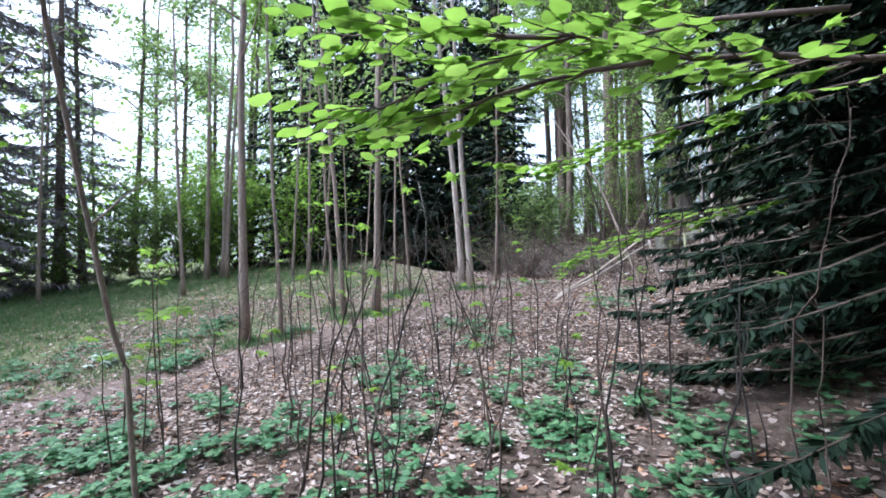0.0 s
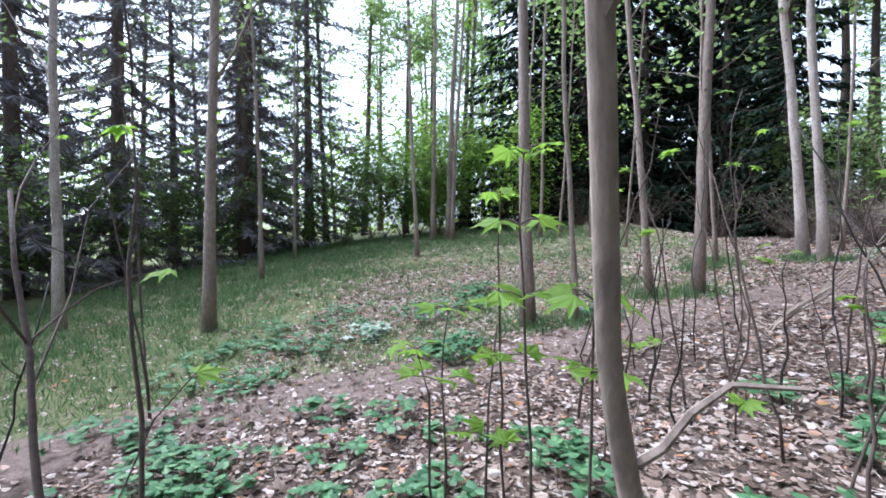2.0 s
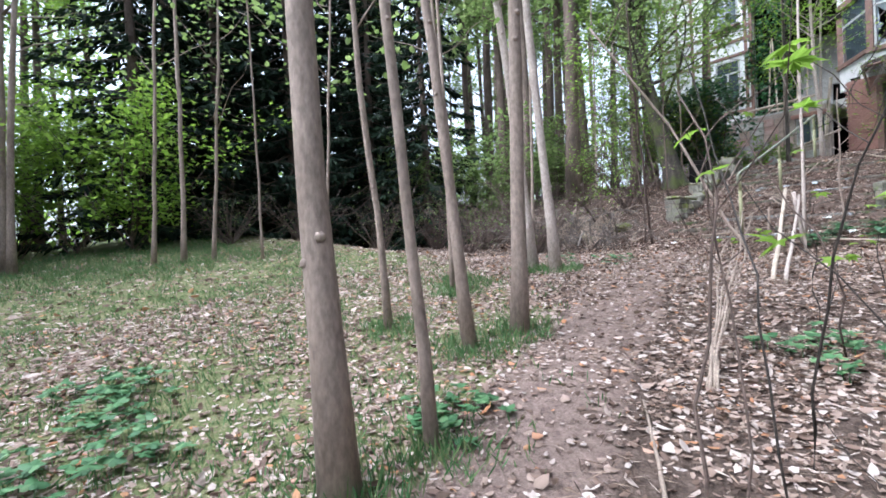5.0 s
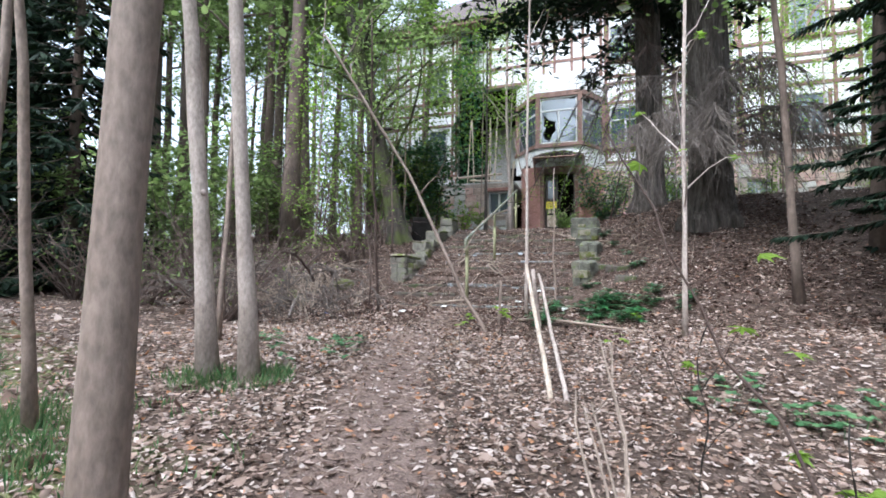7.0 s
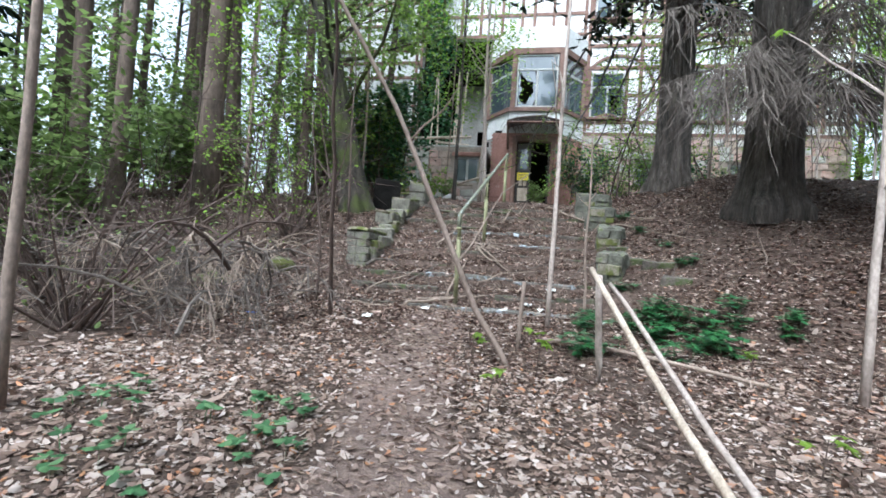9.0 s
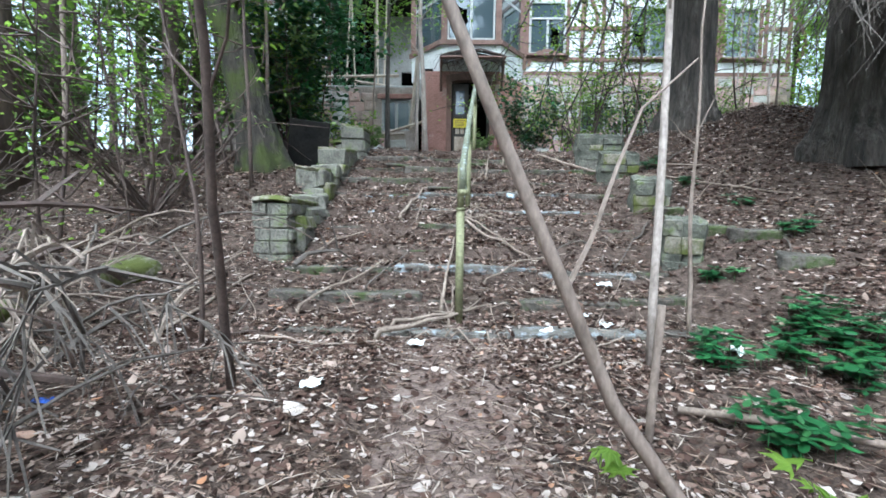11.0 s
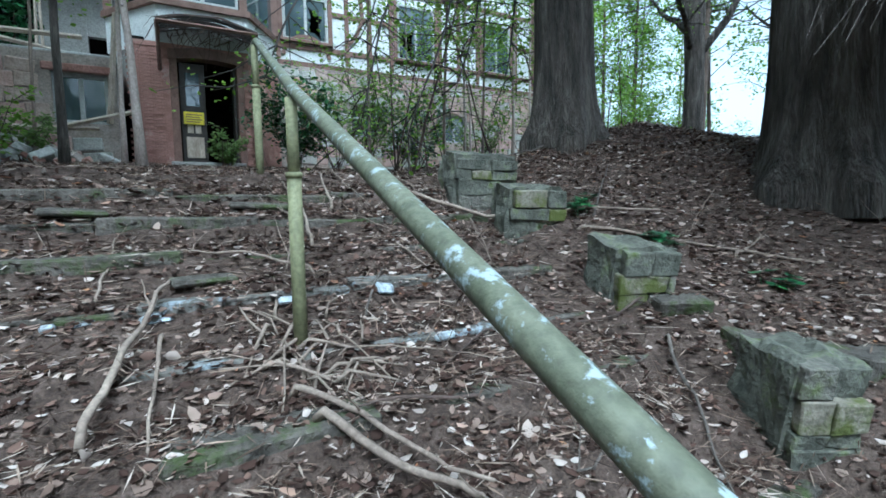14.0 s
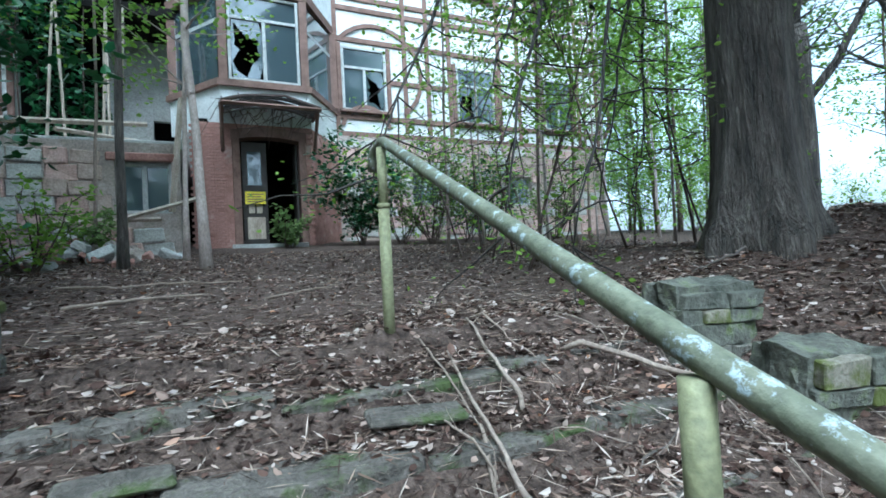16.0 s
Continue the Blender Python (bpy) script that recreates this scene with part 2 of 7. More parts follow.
M_GLASS = glass_material()


# ---- building helpers ----
def mesh_object(name, verts, faces, mat, parent=None, smooth=False):
    me = bpy.data.meshes.new(name)
    me.from_pydata(verts, [], faces)
    me.materials.append(mat)
    if smooth:
        me.polygons.foreach_set("use_smooth", [True] * len(me.polygons))
    me.update()
    ob = new(name, me)
    if parent:
        ob.parent = parent
    return ob


def part(name, bm, mat, parent=None, label="", smooth=False):
    me = bpy.data.meshes.new(name)
    bm.normal_update()
    bm.to_mesh(me)
    bm.free()
    me.materials.append(mat)
    if smooth:
        me.polygons.foreach_set("use_smooth", [True] * len(me.polygons))
    ob = new(name, me)
    if parent:
        ob.parent = parent
    return tagged(ob, label) if label else ob


def anchor(name, x, y, z, label, category, group="", kind=""):
    ob = new(name)
    ob.location = (x, y, z)
    ob.empty_display_size = 0.1
    return tagged(ob, label, category, group, kind)


def box_bm(bm, x0, y0, z0, x1, y1, z1, bevel=0.0, jitter=0.0, rng=None):
    vs = bmesh.ops.create_cube(bm, size=1.0)["verts"]
    for v in vs:
        v.co = Vector((x0 + (v.co.x + 0.5) * (x1 - x0), y0 + (v.co.y + 0.5) * (y1 - y0), z0 + (v.co.z + 0.5) * (z1 - z0)))
        if jitter:
            v.co += Vector([rng.uniform(-jitter, jitter) for _ in range(3)])
    if bevel:
        es = list({e for v in vs for e in v.link_edges})
        bmesh.ops.bevel(bm, geom=es, offset=bevel, segments=1, affect="EDGES")


def box(name, x0, y0, z0, x1, y1, z1, mat, parent=None, bevel=0.006, label="", jitter=0.0, rng=None):
    bm = bmesh.new()
    off = parent.location if parent and not parent.parent else Vector((0, 0, 0))
    box_bm(bm, x0 - off.x, y0 - off.y, z0 - off.z, x1 - off.x, y1 - off.y, z1 - off.z, bevel, jitter, rng)
    return part(name, bm, mat, parent, label)


def tube(verts, faces, pts, radii, sides=7):
    """Adds a tapered tube along pts to the lists."""
    base = len(verts)
    n = len(pts)
    for i, p in enumerate(pts):
        p = Vector(p)
        d = (Vector(pts[min(i + 1, n - 1)]) - Vector(pts[max(i - 1, 0)])).normalized()
        a = d.orthogonal().normalized() if abs(d.z) < 0.98 else Vector((1, 0, 0))
        if abs(d.z) < 0.98:
            a = d.cross(Vector((0, 0, 1))).normalized()
        b = d.cross(a).normalized()
        for k in range(sides):
            w = 2 * math.pi * k / sides
            verts.append(p + (a * math.cos(w) + b * math.sin(w)) * radii[i])
    for i in range(n - 1):
        for k in range(sides):
            k2 = (k + 1) % sides
            faces.append((base + i * sides + k, base + i * sides + k2, base + (i + 1) * sides + k2, base + (i + 1) * sides + k))
    faces.append(tuple(base + (n - 1) * sides + k for k in range(sides)))
    faces.append(tuple(base + k for k in reversed(range(sides))))


def crooked(p0, p1, n, amount, rng, sag=0.0):
    """Points from p0 to p1 that wander a little."""
    p0, p1 = Vector(p0), Vector(p1)
    length = (p1 - p0).length
    out, drift = [], Vector((0, 0, 0))
    for i in range(n + 1):
        s = i / n
        if 0 < i < n:
            drift += Vector([rng.gauss(0, 1) for _ in range(3)]) * amount * length / n
        out.append(p0.lerp(p1, s) + drift * math.sin(math.pi * s) ** 0.5 + Vector((0, 0, -sag * length * 4 * s * (1 - s))))
    return out


def leaf_quads(verts, faces, at, normal, along, length, width, fold=0.12):
    """One leaf of six points folded along its midrib."""
    along = along.normalized()
    side = normal.cross(along)
    if side.length < 1e-4:
        side = along.orthogonal()
    side = side.normalized() * width * 0.5
    up = along.cross(side).normalized() * (-fold * width)
    b = len(verts)
    tip = at + along * length
    m1, m2 = at + along * length * 0.35, at + along * length * 0.72
    verts.extend((at, m1 + side + up, m2 + side * 0.8 + up, tip, m2 - side * 0.8 + up, m1 - side + up))
    faces.append((b, b + 1, b + 2, b + 3))
    faces.append((b, b + 3, b + 4, b + 5))


def smoothstep(a, b, v):
    t = min(1.0, max(0.0, (v - a) / (b - a)))
    return t * t * (3 - 2 * t)


# ---- ground ----
STAIR_Y, STAIR_Z, TREAD, RISE, STEPS = 5.26, 0.43, 0.40, 0.182, 10
STAIR_L, STAIR_R = -1.5, 2.0


def ground_plain(x, y):
    """Height of the ground without small bumps."""
    fx, fy = max(-40.0, min(12.0, x)), max(-30.0, min(0.0, y))
    low = 0.245 - 0.092 * fx + 0.093 * fy
    low = low * (1 - smoothstep(-12, -40, fx) * 0.5)
    front = 0.22 - 0.03 * max(-8.0, min(x, 1.5)) + 0.035 * max(0.0, min(y, 6.0)) + 0.09 * max(0.0, min(x, 4.5) - 1.5)
    k = smoothstep(-1.0, 2.5, y)
    z = low * (1 - k) + front * k
    # the bank and the terrace behind it
    run = min(1.0, max(0.0, (y - STAIR_Y) / (TREAD * STEPS)))
    stair = 0.53 + (2.33 - 0.53) * run
    right = 0.71 + 0.45 * (min(y, 9.2) - STAIR_Y) + 0.28 * max(0.0, min(x, 4.6) - 2.2)
    left = 0.38 + 1.62 * smoothstep(4.6, 8.2, y) + 0.3 * smoothstep(8.2, 10, y)
    terrace = 2.33 + 0.1 * max(0.0, min(y, 24.0) - 9.2)
    wr, wl = smoothstep(1.75, 2.6, x), smoothstep(-1.55, -1.95, x)
    hill = stair * (1 - wr) * (1 - wl) + right * wr + left * wl
    hill = max(hill, z)
    kt = smoothstep(8.8, 10.2, y)
    hill = hill * (1 - kt) + (terrace + 0.35 * smoothstep(2.0, 4.0, x) * smoothstep(15, 9, y)) * kt
    kh = smoothstep(3.6 - 1.4 * smoothstep(1.4, 2.6, x), 5.2, y)
    side = smoothstep(-30, -14, x) * smoothstep(34, 18, x)
    return z * (1 - kh) + (hill * side + (z + 1.2) * (1 - side)) * kh


def ground(x, y):
    z = ground_plain(x, y)
    b = 0.05 * noise.noise((x * 0.5, y * 0.5, 0)) + 0.025 * noise.noise((x * 1.7, y * 1.7, 3))
    if STAIR_Y < y < 9.3 and STAIR_L - 0.1 < x < STAIR_R + 0.1:
        s = (y - STAIR_Y) / TREAD
        k = s - math.floor(s)
        z = STAIR_Z + RISE * 0.9 + (s - k) * RISE + RISE * (k * k) * 0.9 - 0.015
        b = 0.06 * noise.noise((x * 2.1, y * 2.1, 3)) + 0.03 * noise.noise((x * 5, y * 5, 8)) - 0.012
    far = math.hypot(x, y - 4)
    return z + b + max(0.0, far - 40) * 0.02


PATH_LINE = [(5.6, -9.5), (4.5, -7.6), (3.75, -6.3), (3.45, -5.2), (2.95, -4.2), (2.3, -3.1), (1.5, -1.2), (0.65, 0.9), (0.1, 3.0), (0.0, 5.2)]


def path_distance(x, y):
    best = 99.0
    for (ax, ay), (bx, by) in zip(PATH_LINE, PATH_LINE[1:]):
        dx, dy = bx - ax, by - ay
        s = max(0.0, min(1.0, ((x - ax) * dx + (y - ay) * dy) / (dx * dx + dy * dy)))
        best = min(best, math.hypot(x - ax - s * dx, y - ay - s * dy))
    return best


def cover(x, y):
    """Shares of grass and of bare soil on the ground."""
    meadow = smoothstep(-0.3, -2.2, y + 0.35 * (x - 1) * (1 if x < 1 else 0.25)) * smoothstep(8, 4.6, x)
    side = x
    for (ax, ay), (bx, by) in zip(PATH_LINE, PATH_LINE[1:]):
        if ay <= y <= by:
            side = x - ax - (bx - ax) * (y - ay) / (by - ay)
            meadow *= smoothstep(0.5, -0.1, side)
    d = path_distance(x, y)
    soil = smoothstep(0.6, 0.18, d) * (0.92 if y < -0.5 else 0.85)
    return 0.75 * meadow * (1 - 0.5 * soil) + 0.3 * smoothstep(-7.0, -9.5, y) * meadow, soil, meadow


def axis_steps(lo, hi, fine, reach):
    out, v, step = [], lo, fine
    while v < hi:
        out.append(v)
        v += fine
    left, v, step = [], lo, fine
    while v > -reach:
        step *= 1.25
        v -= step
        left.append(v)
    v, step = out[-1], fine
    while v < reach:
        step *= 1.25
        v += step
        out.append(v)
    return left[::-1] + out


def build_ground():
    xs, ys = axis_steps(-11, 12, 0.14, 900), axis_steps(-13, 21, 0.14, 900)
    verts = [(x, y, ground(x, y)) for y in ys for x in xs]
    w = len(xs)
    faces = [(j * w + i, j * w + i + 1, (j + 1) * w + i + 1, (j + 1) * w + i) for j in range(len(ys) - 1) for i in range(w - 1)]
    ob = mesh_object("ground", verts, faces, M_GROUND, smooth=True)
    ca = ob.data.color_attributes.new("cover", "FLOAT_COLOR", "POINT")
    vals = []
    for x, y, z in verts:
        g, s, _ = cover(x, y)
        vals += (g, s, 0.0, 1.0)
    ca.data.foreach_set("color", vals)
    return tagged(ob, "leaf-strewn forest floor with grass and a trodden path", "ground", kind="structure")


build_ground()

# ---- fast meshes from arrays ----
def array_mesh(name, verts, quads, mat, parent=None):
    me = bpy.data.meshes.new(name)
    n, m, k = len(verts), len(quads), quads.shape[1]
    me.vertices.add(n)
    me.vertices.foreach_set("co", np.asarray(verts, np.float32).ravel())
    me.loops.add(m * k)
    me.loops.foreach_set("vertex_index", np.asarray(quads, np.int32).ravel())
    me.polygons.add(m)
    me.polygons.foreach_set("loop_start", np.arange(0, m * k, k, dtype=np.int32))
    me.update(calc_edges=True)
    me.materials.append(mat)
    ob = new(name, me)
    if parent:
        ob.parent = parent
    return ob


def unit(a):
    return a / np.maximum(np.linalg.norm(a, axis=1, keepdims=True), 1e-6)


def leaf_mesh(name, at, along, normal, length, width, mat, parent=None, simple=False, curl=0.15):
    """Many leaves at once: pointed ovals (six points, folded) or, far off, single diamonds."""
    along, n = unit(along), len(at)
    side = unit(np.cross(normal, along)) * width[:, None] * 0.5
    up = unit(np.cross(along, side)) * width[:, None] * -curl
    tip = at + along * length[:, None]
    if simple:
        mid = at + along * length[:, None] * 0.5
        v = np.stack([at, mid + side + up, tip, mid - side + up], 1).reshape(-1, 3)
        return array_mesh(name, v, np.arange(n * 4).reshape(-1, 4), mat, parent)
    m1, m2 = at + along * length[:, None] * 0.3, at + along * length[:, None] * 0.72
    v = np.stack([at, m1 + side + up, m2 + side * 0.8 + up, tip, m2 - side * 0.8 + up, m1 - side + up], 1).reshape(-1, 3)
    b = np.arange(n)[:, None] * 6
    q = np.concatenate([b + [0, 1, 2, 3], b + [0, 3, 4, 5]], 1).reshape(-1, 4)
    return array_mesh(name, v, q, mat, parent)


def random_leaves(name, at, size, mat, nr, parent=None, simple=False, flat=0.6, droop=0.1, ratio=0.65, spread=0.35):
    n = len(at)
    along = nr.normal(0, 1, (n, 3)) * (1, 1, 0.45) - (0, 0, droop)
    normal = nr.normal(0, 1, (n, 3)) * (1 - flat) + (0, 0, 1)
    ln = size * nr.uniform(1 - spread, 1 + spread, n)
    return leaf_mesh(name, at, along, normal, ln, ln * ratio, mat, parent, simple)


def stuff(ob, label="", category=""):
    return tagged(ob, label, category, kind="stuff")


# ---- trees ----
def trunk_points(height, lean, n, wander, rng, sink=0.1):
    return crooked((0, 0, -sink), (lean[0] * height, lean[1] * height, height), n, wander, rng)


def slim_tree(x, y, lean, r, height, rng, nr, mat, label, group, branches=7, leaves=220, leaf_mat=None, crown_from=4.5, name="young_tree", leaf_size=0.11):
    b, r = g0(x, y), r * 0.88
    root = anchor(name, *b, label, "tree", group)
    n = 14
    pts = trunk_points(height, lean, n, 0.025, rng)
    radii = [max(0.012, r * (1.0 - 0.62 * i / n) * (1 + 0.06 * rng.uniform(-1, 1))) for i in range(n + 1)]
    radii[0], radii[1] = r * 1.45, r * 1.08
    v, f = [], []
    tube(v, f, pts, radii, 12)
    mesh_object("trunk", v, f, mat, root, smooth=True)
    for _ in range(3):
        s = rng.uniform(0.1, 0.4) * n
        p = pts[int(s)].lerp(pts[int(s) + 1], s % 1)
        a = rng.uniform(0, 6.28)
        d = Vector((math.cos(a), math.sin(a), 0.2))
        v, f = [], []
        tube(v, f, [p + d * r * 0.5, p + d * r * 0.98, p + d * r * 1.12], [r * 0.45, r * 0.34, r * 0.16], 7)
        mesh_object("knot", v, f, mat, root, smooth=True)
    tips = []
    for _ in range(branches):
        s = rng.uniform(0.32, 0.97)
        k = min(n - 1, int(s * n))
        p = pts[k].lerp(pts[k + 1], s * n - k)
        a, ln = rng.uniform(0, 6.28), height * rng.uniform(0.08, 0.2)
        e = p + Vector((math.cos(a), math.sin(a), rng.uniform(0.3, 1.3))) * ln
        tw = crooked(p, e, 5, 0.14, rng)
        v, f = [], []
        rr = max(0.006, radii[k] * 0.4)
        tube(v, f, tw, [rr * (1 - 0.17 * i) for i in range(6)], 5)
        mesh_object("branch", v, f, mat, root, smooth=True)
        if p.z > crown_from * 0.6:
            tips += tw[2:]
    if leaf_mat and leaves and tips:
        at = np.array([tips[i % len(tips)] for i in range(leaves)]) + nr.normal(0, 0.28, (leaves, 3))
        stuff(random_leaves("leaves", at, leaf_size, leaf_mat, nr, root))
    return root


def g0(x, y):
    return (x, y, ground(x, y))


R, NR = random.Random(5), np.random.RandomState(5)
# x, y, lean a metre, radius
MEADOW_TREES = [
    (2.22, -4.18, -0.009, -0.02, 0.075), (2.18, -3.70, -0.02, -0.03, 0.033), (0.38, -2.86, -0.031, -0.054, 0.036), (1.33, -2.73, -0.052, -0.063, 0.05), (1.31, -2.20, 0.019, 0.018, 0.07),
    (-0.15, 0.05, -0.03, -0.04, 0.075), (-0.48, -0.03, -0.055, -0.07, 0.08), (-0.60, -1.19, -0.048, -0.059, 0.035), (-0.3, -1.6, -0.03, 0.02, 0.03),
    (1.44, -8.26, -0.016, 0.024, 0.085), (-2.91, -9.88, 0.018, -0.031, 0.06), (-4.93, -6.67, 0.005, -0.035, 0.06), (-7.03, -11.01, 0.01, 0.0, 0.055),
    (-9.3, -6.4, -0.01, 0.02, 0.12), (-9.1, -6.9, 0.03, 0.01, 0.10), (-8.8, -6.2, 0.04, 0.05, 0.08), (-7.2, -3.9, 0.02, 0.04, 0.05), (-6.9, -3.4, 0.01, 0.02, 0.06), (-6.6, -2.9, 0.0, 0.05, 0.045),
    (-5.6, -2.2, 0.03, -0.02, 0.03), (-3.2, -1.9, 0.02, 0.05, 0.03), (-1.6, 1.2, 0.03, 0.02, 0.035),
]
for x, y, lx, ly, r in MEADOW_TREES:
    slim_tree(x, y, (lx, ly), r, 6 + 50 * r, R, NR, M_BARK_PALE if -0.5 < x < -0.1 and y > -0.2 else M_BARK, "slim grey-brown young tree with smooth bark on leafy grass", "slim meadow trees", leaves=260, leaf_mat=M_LEAF_WOOD)
slim_tree(0.75, -11.2, (0.03, 0.03), 0.085, 11, R, NR, M_BARK_PALE, "pale silvery young tree at the edge of the meadow", "slim meadow trees", leaves=200, leaf_mat=M_LEAF_WOOD)


def furrowed_trunk(height, r, lean, rng, sides=64, n=34, ridges=13, depth=0.06):
    """A thick trunk with ridged bark and root flare."""
    v, f = [], []
    ph = [rng.uniform(0, 6.28) for _ in range(4)]
    for i in range(n + 1):
        s = (i / n) ** 1.5
        z = -0.25 + s * (height + 0.25)
        rad = r * (1 - 0.4 * s) + r * 0.42 * math.exp(-max(0, z) / 0.3)
        c = Vector((lean[0] * z + 0.02 * r * math.sin(z), lean[1] * z, z))
        for k in range(sides):
            a = 6.2832 * k / sides
            root = 0.16 * math.exp(-max(0, z) / 0.25) * math.sin(5 * a + ph[0])
            w = 1 + depth * (0.6 * math.sin(ridges * a + 2.2 * noise.noise((z * 0.8, a, ph[1]))) + 0.9 * noise.noise((a * 3, z * 1.3, ph[2]))) + root
            v.append((c.x + rad * w * math.cos(a), c.y + rad * w * math.sin(a), c.z))
    for i in range(n):
        for k in range(sides):
            k2 = (k + 1) % sides
            f.append((i * sides + k, i * sides + k2, (i + 1) * sides + k2, (i + 1) * sides + k))
    f.append(tuple(n * sides + k for k in range(sides)))
    return v, f


def hanging_boughs(root, rng, nr, count, z_lo, z_hi, reach, mat_twig, arc, with_needles=None, droop=0.5, r0=0.25, fringe=13):
    """Boughs that sweep out and down, each with a fringe of fine hanging twigs."""
    at = []
    for _ in range(count):
        a = rng.uniform(*arc)
        z = rng.uniform(z_lo, z_hi)
        ln = reach * rng.uniform(0.5, 1.0)
        d = Vector((math.cos(a), math.sin(a), 0))
        p0 = d * r0 + Vector((0, 0, z))
        e = p0 + d * ln + Vector((0, 0, -ln * droop * rng.uniform(0.6, 1.3)))
        pts = crooked(p0, e, 7, 0.05, rng, sag=-0.12)
        v, f = [], []
        tube(v, f, pts, [0.022 * (1 - 0.12 * i) for i in range(8)], 5)
        for _ in range(int(ln * fringe)):
            s = rng.uniform(0.15, 1.0) * 7
            k = min(6, int(s))
            p = pts[k].lerp(pts[k + 1], s - k)
            sd = Vector((-d.y, d.x, 0)) * rng.choice((-1, 1))
            tw = crooked(p, p + (d * rng.uniform(0, 0.5) + sd * rng.uniform(0.1, 0.6) + Vector((0, 0, -rng.uniform(0.3, 1.1)))) * rng.uniform(0.4, 1.0), 3, 0.15, rng)
            tube(v, f, tw, [0.007, 0.006, 0.005, 0.004], 3)
            at += tw[1:]
        stuff(mesh_object("dead_bough", v, f, mat_twig, root))
    if with_needles:
        n = len(at) * 5
        pos = np.array([at[i % len(at)] for i in range(n)]) + nr.normal(0, 0.12, (n, 3))
        stuff(random_leaves("needles", pos, 0.09, with_needles, nr, root, simple=True, ratio=0.25))


for x, y, r, arc in ((3.6, 9.3, 0.32, (3.3, 6.2)), (4.5, 7.2, 0.38, (3.75, 6.2))):
    b = g0(x, y)
    root = anchor("old_conifer", *b, "massive old conifer with furrowed grey-brown bark and drooping dead boughs", "tree", "old conifers beside the stairs")
    v, f = furrowed_trunk(17, r, (0.004, 0.004), R)
    mesh_object("trunk", v, f, M_BARK_DARK, root, smooth=True)
    hanging_boughs(root, R, NR, 30 if x > 4 else 12, 1.2 if x > 4 else 2.6, 2.7 if x > 4 else 4.4, 2.6, M_TWIG_DRAPE if x > 4 else M_TWIG, arc, None, 0.25, r, 28 if x > 4 else 13)
    # living boughs higher up
    pos = []
    for _ in range(58):
        a, z = R.uniform(0, 6.28), R.uniform(6.0, 16)
        ln = R.uniform(2.6, 5.4) * (1.25 - z / 22)
        p0 = Vector((0, 0, z))
        pts = crooked(p0, p0 + Vector((math.cos(a), math.sin(a), -0.25)) * ln, 5, 0.06, R)
        v, f = [], []
        tube(v, f, pts, [0.04 * (1 - 0.15 * i) for i in range(6)], 5)
        mesh_object("bough", v, f, M_BARK_DARK, root)
        for _ in range(520):
            s = R.uniform(0.8, 5)
            k = min(4, int(s))
            pos.append(pts[k].lerp(pts[k + 1], s - k) + Vector((R.gauss(0, 0.3), R.gauss(0, 0.3), R.gauss(-0.15, 0.2))))
    stuff(random_leaves("needles", np.array(pos), 0.27, M_NEEDLE, NR, root, simple=True, ratio=0.34))

b = g0(-2.36, 7.9)
root = anchor("mossy_tree", *b, "leaning old tree with dark bark, green moss at its foot", "tree")
v, f = furrowed_trunk(9, 0.235, (-0.27, 0.03), R, ridges=9, depth=0.08)
mesh_object("trunk", v, f, M_BARK_MOSS, root, smooth=True)
tips = []
for i in range(20):
    z = R.uniform(1.8, 8.5)
    p = Vector((-0.27 * z, 0.03 * z, z))
    a = R.uniform(0, 6.28)
    pts = crooked(p, p + Vector((math.cos(a), math.sin(a), R.uniform(0.1, 1.0))) * R.uniform(1.2, 3.0), 6, 0.12, R)
    v, f = [], []
    tube(v, f, pts, [0.06 * (1 - 0.15 * k) for k in range(7)], 6)
    mesh_object("limb", v, f, M_BARK_MOSS, root, smooth=True)
    tips += pts[2:]
at = np.array([tips[i % len(tips)] for i in range(5200)]) + NR.normal(0, 0.4, (5200, 3))
stuff(random_leaves("leaves", at, 0.1, M_LEAF_WOOD, NR, root, simple=True))


